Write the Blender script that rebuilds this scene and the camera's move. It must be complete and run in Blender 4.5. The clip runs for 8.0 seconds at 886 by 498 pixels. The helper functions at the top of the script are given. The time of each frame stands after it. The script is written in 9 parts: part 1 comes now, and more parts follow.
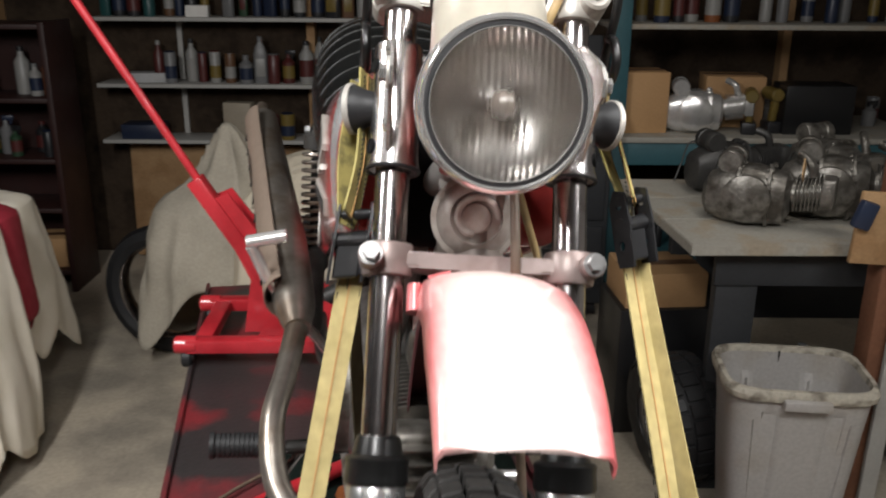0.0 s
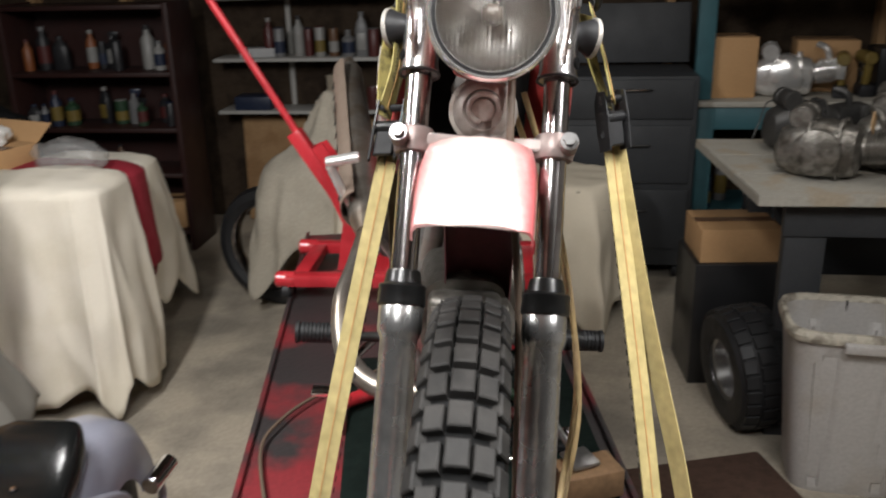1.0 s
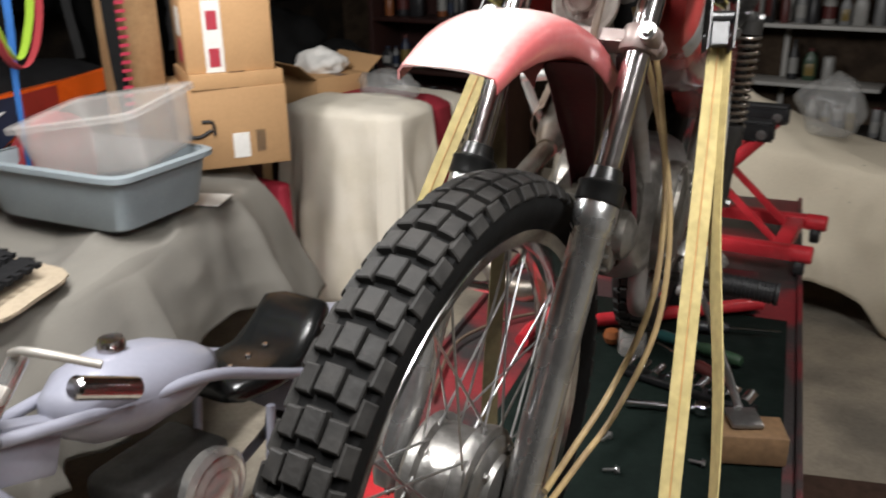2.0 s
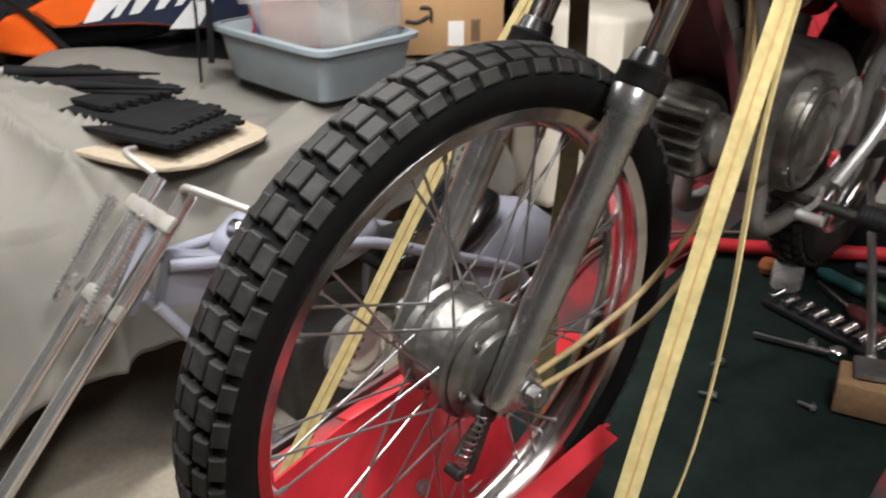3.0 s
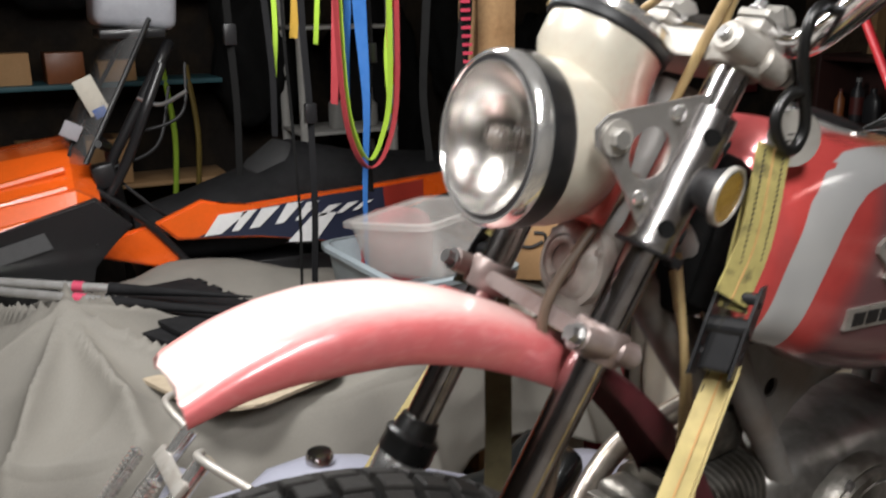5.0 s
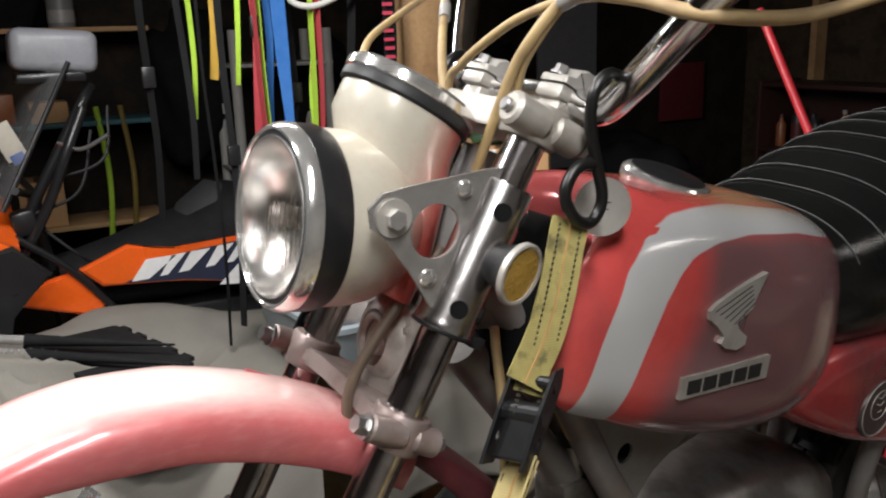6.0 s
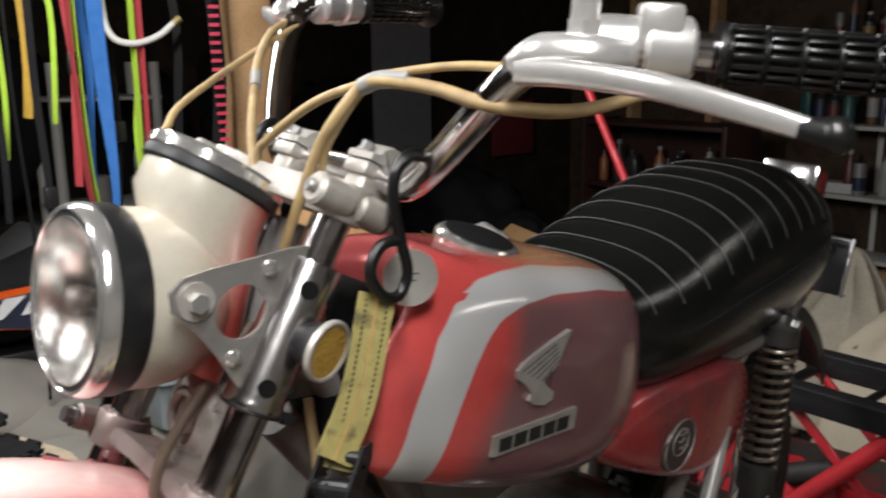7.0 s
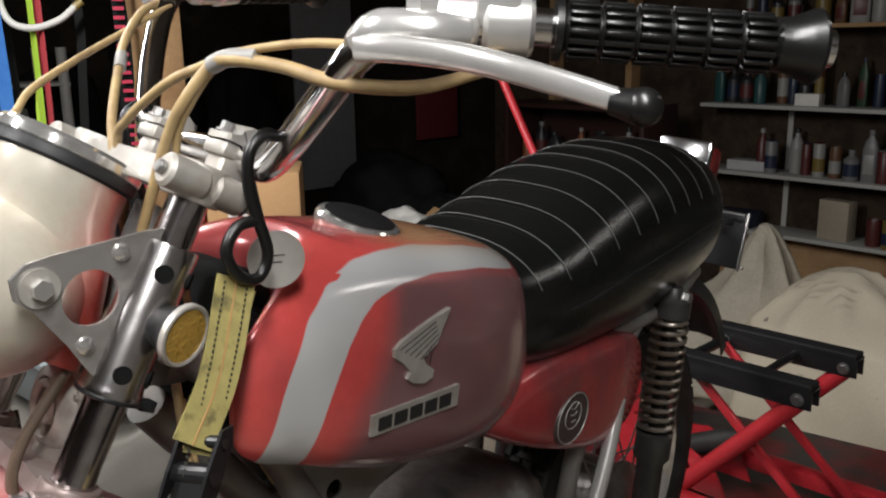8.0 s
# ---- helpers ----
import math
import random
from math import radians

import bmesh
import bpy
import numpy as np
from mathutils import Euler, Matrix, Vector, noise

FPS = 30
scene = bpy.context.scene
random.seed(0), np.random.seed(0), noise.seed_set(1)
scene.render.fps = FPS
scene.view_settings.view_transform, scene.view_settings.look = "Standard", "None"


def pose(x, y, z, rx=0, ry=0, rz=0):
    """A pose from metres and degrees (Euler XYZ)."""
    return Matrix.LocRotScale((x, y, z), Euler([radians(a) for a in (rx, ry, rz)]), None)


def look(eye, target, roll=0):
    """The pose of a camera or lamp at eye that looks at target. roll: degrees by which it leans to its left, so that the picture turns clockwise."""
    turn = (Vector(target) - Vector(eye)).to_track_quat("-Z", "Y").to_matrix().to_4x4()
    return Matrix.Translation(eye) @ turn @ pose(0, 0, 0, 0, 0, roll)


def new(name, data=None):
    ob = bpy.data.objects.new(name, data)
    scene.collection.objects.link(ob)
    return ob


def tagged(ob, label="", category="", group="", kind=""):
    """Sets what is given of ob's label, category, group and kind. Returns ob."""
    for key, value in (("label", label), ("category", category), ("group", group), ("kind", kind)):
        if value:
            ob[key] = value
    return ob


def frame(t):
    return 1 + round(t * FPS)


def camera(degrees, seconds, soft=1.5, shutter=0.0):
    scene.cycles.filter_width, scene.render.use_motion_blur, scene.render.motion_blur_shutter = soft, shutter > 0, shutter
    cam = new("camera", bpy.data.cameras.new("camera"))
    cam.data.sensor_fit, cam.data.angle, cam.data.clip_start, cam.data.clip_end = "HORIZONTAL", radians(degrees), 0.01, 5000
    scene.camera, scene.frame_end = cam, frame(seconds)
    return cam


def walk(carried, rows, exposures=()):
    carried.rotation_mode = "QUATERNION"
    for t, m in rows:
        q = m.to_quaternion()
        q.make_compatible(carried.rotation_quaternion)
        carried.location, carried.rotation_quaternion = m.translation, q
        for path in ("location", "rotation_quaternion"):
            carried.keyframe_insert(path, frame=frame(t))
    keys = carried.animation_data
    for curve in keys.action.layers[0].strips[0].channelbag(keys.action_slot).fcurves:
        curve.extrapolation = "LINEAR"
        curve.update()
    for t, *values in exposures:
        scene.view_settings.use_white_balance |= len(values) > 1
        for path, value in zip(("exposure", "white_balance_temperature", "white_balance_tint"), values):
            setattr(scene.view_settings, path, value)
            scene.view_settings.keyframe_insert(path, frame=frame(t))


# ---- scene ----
cam = camera(54.1, 8.0, 2.0, 0.4)
PATH = [
    (0, (0.005, 0.011, 1.693), (0.001, 1.91, 1.064), 0.4),
    (0.5, (0.034, -0.144, 1.679), (-0.094, 1.754, 1.062), -1.6),
    (1, (0.107, -0.223, 1.661), (-0.142, 1.647, 0.996), -1.5),
    (1.5, (0.3, -0.265, 1.627), (-0.386, 1.477, 0.921), -2.6),
    (1.7, (0.353, -0.25, 1.585), (-0.467, 1.437, 0.891), -1.8),
    (2.8, (0.586, -0.098, 1.553), (-0.743, 1.137, 0.711), -0.3),
    (3, (0.62, -0.071, 1.531), (-0.767, 1.069, 0.649), -0.1),
    (3.5, (0.608, 0.032, 1.546), (-0.863, 1.033, 0.632), -0.7),
    (4, (0.591, 0.205, 1.61), (-1.034, 1.127, 0.898), 1.0),
    (4.5, (0.585, 0.297, 1.647), (-1.129, 1.107, 1.008), -0.6),
    (5, (0.589, 0.33, 1.689), (-1.147, 1.161, 1.147), -0.8),
    (5.2, (0.598, 0.368, 1.701), (-1.141, 1.213, 1.188), -0.8),
    (6.3, (0.608, 0.469, 1.72), (-1.095, 1.412, 1.257), -2.4),
    (6.5, (0.604, 0.469, 1.728), (-1.063, 1.478, 1.278), -2.1),
    (7, (0.624, 0.482, 1.747), (-0.912, 1.689, 1.32), -0.6),
    (7.5, (0.649, 0.507, 1.752), (-0.81, 1.807, 1.322), -0.8),
    (8, (0.658, 0.52, 1.742), (-0.776, 1.836, 1.279), -1.0),
]
walk(cam, [(t, look(eye, target, roll)) for t, eye, target, roll in PATH],
     exposures=[(0, -0.05), (1.0, 0.06), (1.5, 0.07), (3.0, 0.14), (3.5, 0.26), (4.0, 0.25), (4.5, 0.07), (5, -0.20), (6.5, -0.39), (8, -0.38)])

# ---- light ----
world = bpy.data.worlds.new("night_garage")
scene.world = world
world.use_nodes = True
world.node_tree.nodes["Background"].inputs[0].default_value = (0.02, 0.025, 0.035, 1)
world.node_tree.nodes["Background"].inputs[1].default_value = 0.15


def hung(x, y, z, target):
    """A lamp at a place, its face turned to a target."""
    d = Vector(target) - Vector((x, y, z))
    return Matrix.Translation((x, y, z)) @ d.to_track_quat("-Z", "Y").to_matrix().to_4x4()


def lamp(name, m, sx, sy, watts, colour):
    data = bpy.data.lights.new(name, "AREA")
    data.shape, data.size, data.size_y = "RECTANGLE", sx, sy
    data.energy, data.color = watts, colour
    ob = new(name, data)
    ob.matrix_world = m
    return ob


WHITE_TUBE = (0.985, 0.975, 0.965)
# Unseen lamps: one inferred overhead, the rest added by guess for fill.
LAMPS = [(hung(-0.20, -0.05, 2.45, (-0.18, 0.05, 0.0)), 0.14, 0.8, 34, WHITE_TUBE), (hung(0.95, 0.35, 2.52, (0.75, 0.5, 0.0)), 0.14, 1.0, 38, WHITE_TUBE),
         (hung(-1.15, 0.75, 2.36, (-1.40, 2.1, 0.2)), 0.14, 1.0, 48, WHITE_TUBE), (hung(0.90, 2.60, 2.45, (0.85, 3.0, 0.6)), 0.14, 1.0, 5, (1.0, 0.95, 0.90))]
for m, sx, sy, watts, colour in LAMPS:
    lamp("unseen_ceiling_lamp", m, sx, sy, watts, colour)


# ---- materials ----
def mat(name, base, rough=0.5, metal=0.0, var=0.25, scale=12.0, bump=0.1, second=None, amount=0.5, coat=0.0, fine=90.0, random_tint=0.0, alpha=1.0, transmission=0.0, spotty=(0.45, 0.62), bump_dist=0.004):
    """Principled surface: two scales of noise in the colour, roughness that varies, fine relief."""
    m = bpy.data.materials.new(name)
    m.use_nodes = True
    t = m.node_tree
    b = t.nodes["Principled BSDF"]
    co = t.nodes.new("ShaderNodeTexCoord")
    n1, n2 = t.nodes.new("ShaderNodeTexNoise"), t.nodes.new("ShaderNodeTexNoise")
    n1.inputs["Scale"].default_value, n1.inputs["Detail"].default_value = scale, 4
    n2.inputs["Scale"].default_value, n2.inputs["Detail"].default_value = fine, 3
    for n in (n1, n2):
        t.links.new(co.outputs["Object"], n.inputs["Vector"])
    ramp = t.nodes.new("ShaderNodeValToRGB")
    e = ramp.color_ramp.elements
    second = second or tuple(c * (1 - var) for c in base)
    e[0].position, e[1].position = spotty
    e[0].color = (*base, 1)
    e[1].color = tuple(base[i] * (1 - amount) + second[i] * amount for i in range(3)) + (1,)
    t.links.new(n1.outputs["Fac"], ramp.inputs["Fac"])
    fleck = t.nodes.new("ShaderNodeMix")
    fleck.data_type, fleck.blend_type = "RGBA", "MULTIPLY"
    fleck.inputs[0].default_value = min(1.0, var * 1.6)
    t.links.new(ramp.outputs["Color"], fleck.inputs[6])
    t.links.new(n2.outputs["Fac"], fleck.inputs[7])
    gain = t.nodes.new("ShaderNodeMix")
    gain.data_type, gain.blend_type = "RGBA", "MULTIPLY"
    gain.inputs[0].default_value = 1.0
    gain.inputs[7].default_value = (1 + var * 0.8,) * 3 + (1,)
    t.links.new(fleck.outputs[2], gain.inputs[6])
    out = gain.outputs[2]
    if random_tint:
        info, hs = t.nodes.new("ShaderNodeObjectInfo"), t.nodes.new("ShaderNodeHueSaturation")
        mr = t.nodes.new("ShaderNodeMapRange")
        mr.inputs[3].default_value, mr.inputs[4].default_value = 1 - random_tint, 1 + random_tint
        t.links.new(info.outputs["Random"], mr.inputs[0])
        t.links.new(mr.outputs[0], hs.inputs["Value"])
        t.links.new(out, hs.inputs["Color"])
        out = hs.outputs["Color"]
    t.links.new(out, b.inputs["Base Color"])
    rr = t.nodes.new("ShaderNodeMapRange")
    rr.inputs[3].default_value, rr.inputs[4].default_value = max(0.03, rough * 0.75), min(1.0, rough * 1.3)
    t.links.new(n1.outputs["Fac"], rr.inputs[0])
    t.links.new(rr.outputs[0], b.inputs["Roughness"])
    b.inputs["Metallic"].default_value = metal
    b.inputs["Coat Weight"].default_value = coat
    b.inputs["Coat Roughness"].default_value = 0.12
    b.inputs["Alpha"].default_value = alpha
    b.inputs["Transmission Weight"].default_value = transmission
    if bump:
        bp = t.nodes.new("ShaderNodeBump")
        bp.inputs["Strength"].default_value, bp.inputs["Distance"].default_value = bump, bump_dist
        t.links.new(n2.outputs["Fac"], bp.inputs["Height"])
        t.links.new(bp.outputs["Normal"], b.inputs["Normal"])
    return m


def weave(m, scale):
    """Adds a fine woven relief to a material."""
    t = m.node_tree
    co = t.nodes.new("ShaderNodeTexCoord")
    w = t.nodes.new("ShaderNodeTexWave")
    w.inputs["Scale"].default_value, w.inputs["Distortion"].default_value = scale, 0.6
    w.bands_direction = "Z"
    t.links.new(co.outputs["Object"], w.inputs["Vector"])
    bp = t.nodes.new("ShaderNodeBump")
    bp.inputs["Strength"].default_value, bp.inputs["Distance"].default_value = 0.15, 0.0008
    t.links.new(w.outputs["Fac"], bp.inputs["Height"])
    t.links.new(bp.outputs["Normal"], t.nodes["Principled BSDF"].inputs["Normal"])
    return m


RUBBER = mat("tyre_rubber", (0.017, 0.016, 0.015), 0.62, var=0.35, scale=25, bump=0.25, second=(0.040, 0.037, 0.034), amount=0.5)
BLACK_RUBBER = mat("black_rubber", (0.018, 0.018, 0.019), 0.5, var=0.2, scale=30)
CHROME = mat("chrome", (0.78, 0.78, 0.80), 0.14, 1.0, var=0.06, scale=40, bump=0.02, second=(0.5, 0.47, 0.44), amount=0.4)
DULL_CHROME = mat("aged_chrome", (0.53, 0.50, 0.50), 0.19, 1.0, var=0.12, scale=35, bump=0.05, second=(0.28, 0.24, 0.22), amount=0.6)
GRIP = mat("glossy_grip_rubber", (0.007, 0.007, 0.007), 0.30, var=0.2, scale=40, bump=0.1)
SHROUD = mat("brushed_chrome", (0.60, 0.58, 0.58), 0.24, 1.0, var=0.1, scale=30, bump=0.05, second=(0.40, 0.37, 0.36), amount=0.5)
BULB = mat("clouded_bulb_glass", (0.09, 0.075, 0.065), 0.30, 0.0, var=0.3, scale=80)
# Blacker than the blocks: shade in the tread grooves put into the carcass colour.
GAP = mat("shade_black_rubber", (0.008, 0.008, 0.008), 0.85, var=0.3, scale=20)
STRAP_OLD = mat("dirty_yellow_webbing", (0.32, 0.27, 0.09), 0.85, var=0.3, scale=70, second=(0.10, 0.085, 0.035), amount=0.8, spotty=(0.52, 0.66))
ALLOY = mat("cast_aluminium", (0.31, 0.30, 0.285), 0.36, 0.85, var=0.2, scale=20, bump=0.25, second=(0.13, 0.12, 0.11), amount=0.7)
POLISHED = mat("polished_aluminium", (0.76, 0.75, 0.73), 0.24, 0.7, var=0.1, scale=20, bump=0.06, second=(0.5, 0.48, 0.45), amount=0.4)
PALE_ALLOY = mat("pale_painted_alloy", (0.44, 0.42, 0.385), 0.42, 0.35, var=0.12, scale=25, bump=0.15, second=(0.30, 0.26, 0.22), amount=0.5)
HORN = mat("weathered_horn_paint", (0.38, 0.345, 0.31), 0.45, 0.2, var=0.2, scale=40, bump=0.1, second=(0.16, 0.12, 0.10), amount=0.6)
RIM = mat("bright_rim_chrome", (0.74, 0.73, 0.72), 0.15, 1.0, var=0.1, scale=30, bump=0.04, second=(0.45, 0.40, 0.36), amount=0.4)
BRIGHT_TRIM = mat("bright_trim_chrome", (0.80, 0.79, 0.77), 0.14, 0.85, var=0.08, scale=40, bump=0.03, second=(0.6, 0.57, 0.53), amount=0.4)
CLAMP = mat("pinkish_cast_alloy", (0.30, 0.245, 0.23), 0.40, 0.35, var=0.15, scale=30, bump=0.15, second=(0.19, 0.13, 0.115), amount=0.6)
BOWL = mat("silvered_reflector", (0.76, 0.74, 0.72), 0.21, 1.0, var=0.05, scale=30, bump=0.01, second=(0.62, 0.57, 0.52), amount=0.5)
SLIDER = mat("fork_slider_alloy", (0.54, 0.54, 0.535), 0.27, 0.92, var=0.15, scale=22, bump=0.12, second=(0.27, 0.26, 0.26), amount=0.55)
STEEL = mat("zinc_steel", (0.38, 0.375, 0.37), 0.32, 0.9, var=0.2, scale=50, bump=0.1)
GREY_FRAME = mat("grey_painted_frame", (0.20, 0.19, 0.18), 0.42, 0.15, var=0.2, scale=14, bump=0.08, second=(0.17, 0.12, 0.09), amount=0.5)
DARK_STEEL = mat("dark_greasy_steel", (0.06, 0.058, 0.055), 0.45, 0.5, var=0.3, scale=18, bump=0.2)
BLACK_STEEL = mat("black_painted_steel", (0.014, 0.014, 0.015), 0.3, 0.1, var=0.2, scale=20, bump=0.06)
CANDY = mat("candy_red_paint", (0.66, 0.085, 0.078), 0.22, 0.22, var=0.12, scale=7, bump=0.02, second=(0.44, 0.09, 0.092), amount=0.8, coat=0.9)
BRACKET = mat("plated_bracket_steel", (0.56, 0.54, 0.52), 0.24, 0.75, var=0.15, scale=30, bump=0.08, second=(0.32, 0.28, 0.25), amount=0.5)
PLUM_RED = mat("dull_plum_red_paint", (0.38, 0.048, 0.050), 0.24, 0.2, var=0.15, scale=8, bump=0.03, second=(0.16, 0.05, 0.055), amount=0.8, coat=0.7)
FENDER_RED = mat("pinkish_red_paint", (0.50, 0.115, 0.118), 0.34, 0.1, var=0.12, scale=9, bump=0.03, second=(0.40, 0.125, 0.13), amount=0.7, coat=0.5)
FENDER_DARK = mat("dull_maroon_tail_paint", (0.075, 0.010, 0.014), 0.6, 0.0, var=0.25, scale=12, bump=0.1)
CREAM = mat("yellowed_white_paint", (0.49, 0.455, 0.38), 0.30, 0.1, var=0.1, scale=7, bump=0.02, second=(0.47, 0.40, 0.30), amount=0.6, coat=0.4)
SEAT_VINYL = mat("black_vinyl", (0.006, 0.0065, 0.0065), 0.22, 0.0, var=0.2, scale=30, bump=0.12, fine=160)
PIPING = mat("grey_piping", (0.055, 0.055, 0.052), 0.5, var=0.15)
AMBER = mat("amber_reflector", (0.50, 0.30, 0.06), 0.25, 0.1, var=0.25, scale=60, bump=0.3, fine=300, coat=0.6)
TAIL_RED = mat("red_tail_lens", (0.22, 0.02, 0.02), 0.25, var=0.2, coat=0.5)
CABLE = mat("yellowed_cable_sheath", (0.42, 0.30, 0.14), 0.5, var=0.2, scale=30, second=(0.28, 0.19, 0.10), amount=0.7)
BROWN_CABLE = mat("brown_cable_sheath", (0.12, 0.085, 0.06), 0.5, var=0.2, scale=30)
TAPE = mat("grey_tape", (0.30, 0.29, 0.27), 0.45, var=0.2, scale=40)
STRAP = weave(mat("yellow_webbing", (0.43, 0.345, 0.15), 0.8, var=0.3, scale=40, second=(0.30, 0.25, 0.10), amount=0.6, spotty=(0.44, 0.72)), 190)
STRAP_WORN = weave(STRAP_OLD, 190)
# Same yellow webbing, its colour darkened for the shade it hangs in.
STRAP_SHADED = weave(mat("shaded_yellow_webbing", (0.115, 0.095, 0.045), 0.85, var=0.3, scale=60), 190)
STRAP_ORANGE = mat("orange_thread", (0.42, 0.24, 0.09), 0.8, var=0.2)
STRAP_DARK = mat("dark_stitching", (0.03, 0.028, 0.018), 0.8, var=0.2)
LIFT_RED = mat("worn_red_lift_paint", (0.45, 0.02, 0.025), 0.4, var=0.25, scale=6, bump=0.1, second=(0.05, 0.035, 0.035), amount=0.9, spotty=(0.54, 0.64))
DECK = mat("scuffed_red_deck", (0.035, 0.030, 0.030), 0.42, var=0.3, scale=5.0, bump=0.2, second=(0.24, 0.020, 0.026), amount=0.8, spotty=(0.46, 0.62))
GREEN_MAT = mat("dark_green_mat", (0.007, 0.012, 0.010), 0.75, var=0.3, scale=20, bump=0.2)
JACK_RED = mat("red_jack_paint", (0.50, 0.028, 0.038), 0.32, var=0.15, scale=12, bump=0.05, second=(0.3, 0.01, 0.015), coat=0.3)
CONCRETE = mat("stained_concrete", (0.455, 0.395, 0.31), 0.75, var=0.25, scale=2.2, bump=0.2, second=(0.20, 0.18, 0.15), amount=0.8, fine=60)
OSB = mat("dark_board_wall", (0.050, 0.034, 0.022), 0.85, var=0.35, scale=9, bump=0.25, second=(0.024, 0.016, 0.011), amount=0.8, fine=40)
# Much darker board colour, for the west wall only.
BLACK_BOARD = mat("near_black_boards", (0.016, 0.013, 0.011), 0.85, var=0.35, scale=7, bump=0.25, second=(0.030, 0.022, 0.015), amount=0.8, fine=40)
FILL_BOARD = mat("pale_fill_boards", (0.36, 0.345, 0.32), 0.7, var=0.2, scale=5, bump=0.15, second=(0.28, 0.26, 0.23))
STUD = mat("raw_timber", (0.38, 0.23, 0.11), 0.75, var=0.25, scale=6, bump=0.15, second=(0.26, 0.14, 0.06), amount=0.7)
DARK_WOOD = mat("dark_red_wood", (0.032, 0.011, 0.009), 0.5, var=0.3, scale=8, bump=0.1)
WHITE_SHELF = mat("white_shelf_board", (0.40, 0.39, 0.365), 0.55, var=0.12, scale=6)
TEAL = mat("teal_paint", (0.035, 0.11, 0.13), 0.55, var=0.2, scale=10)
BENCH_WHITE = mat("chipped_white_benchtop", (0.35, 0.33, 0.285), 0.6, var=0.25, scale=9, bump=0.2, second=(0.34, 0.28, 0.20), amount=0.8, spotty=(0.52, 0.66))
GREY_PAINT = mat("grey_painted_wood", (0.030, 0.032, 0.035), 0.6, var=0.25, scale=7)
CANVAS = mat("cream_canvas", (0.76, 0.70, 0.59), 0.9, var=0.10, scale=5, bump=0.3, second=(0.68, 0.62, 0.50), amount=0.8, fine=220)
DROPCLOTH = mat("spotted_dropcloth", (0.62, 0.55, 0.43), 0.9, var=0.18, scale=16, bump=0.3, second=(0.16, 0.14, 0.11), amount=0.85, spotty=(0.70, 0.74), fine=220)
TAN_COVER = mat("tan_cover", (0.40, 0.36, 0.29), 0.9, var=0.2, scale=6, bump=0.3)
GREY_COVER = mat("olive_grey_cover", (0.195, 0.182, 0.158), 0.8, var=0.14, scale=4, bump=0.2, second=(0.172, 0.161, 0.142), amount=0.8, fine=260)
CARD = mat("cardboard", (0.46, 0.27, 0.125), 0.8, var=0.12, scale=7, bump=0.08, random_tint=0.12)
PAPER = mat("white_label_paper", (0.72, 0.70, 0.66), 0.7, var=0.1, scale=20)
INK = mat("black_print", (0.015, 0.014, 0.014), 0.6, var=0.1)
RED_PRINT = mat("red_print", (0.40, 0.03, 0.05), 0.6, var=0.15, scale=30)
GREY_TUB = mat("blue_grey_plastic", (0.25, 0.29, 0.31), 0.5, var=0.1, scale=10, bump=0.05)
WRAP = mat("thin_clear_film", (0.42, 0.42, 0.41), 0.2, var=0.2, scale=30, bump=0.5, alpha=0.30, fine=60)
CLEAR = mat("clear_scuffed_plastic", (0.60, 0.57, 0.54), 0.30, var=0.1, scale=18, alpha=0.30)
CARPET = mat("beige_carpet", (0.44, 0.36, 0.26), 0.95, var=0.2, scale=60, bump=0.6, fine=300)
FOAM = mat("black_foam", (0.014, 0.014, 0.015), 0.85, var=0.25, scale=20, bump=0.2)
ORANGE = mat("orange_bodywork", (0.78, 0.11, 0.010), 0.28, var=0.1, scale=6, bump=0.02, second=(0.62, 0.10, 0.01), coat=0.6)
DECAL_WHITE = mat("white_decal", (0.72, 0.72, 0.72), 0.4, var=0.1)
DECAL_NAVY = mat("navy_decal", (0.02, 0.025, 0.05), 0.4, var=0.1)
LAVENDER = mat("lavender_grey_paint", (0.29, 0.295, 0.355), 0.35, var=0.08, scale=8, bump=0.02, coat=0.3)
BIN_GREY = mat("grubby_white_plastic", (0.42, 0.40, 0.38), 0.5, var=0.2, scale=6, bump=0.06, second=(0.36, 0.32, 0.27), amount=0.7, spotty=(0.5, 0.7))
RUG = mat("brown_rug", (0.085, 0.045, 0.03), 0.95, var=0.35, scale=30, bump=0.5)
WOOD_BLOCK = mat("oily_wood_block", (0.24, 0.14, 0.07), 0.7, var=0.3, scale=14, bump=0.15)
RAG = mat("grey_rag", (0.20, 0.19, 0.17), 0.95, var=0.3, scale=18, bump=0.4)
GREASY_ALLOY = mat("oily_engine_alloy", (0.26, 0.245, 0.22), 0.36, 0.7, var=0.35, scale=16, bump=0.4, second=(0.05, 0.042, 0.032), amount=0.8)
EXHAUST = mat("heat_tinted_steel", (0.30, 0.27, 0.235), 0.32, 0.85, var=0.25, scale=14, bump=0.1, second=(0.17, 0.12, 0.08), amount=0.7)
CEILING = mat("ceiling_boards", (0.12, 0.105, 0.085), 0.85, var=0.2, scale=4)


def plain(name, c, rough=0.5, metal=0.0):
    return mat(name, c, rough, metal, var=0.12, scale=24, bump=0.05)


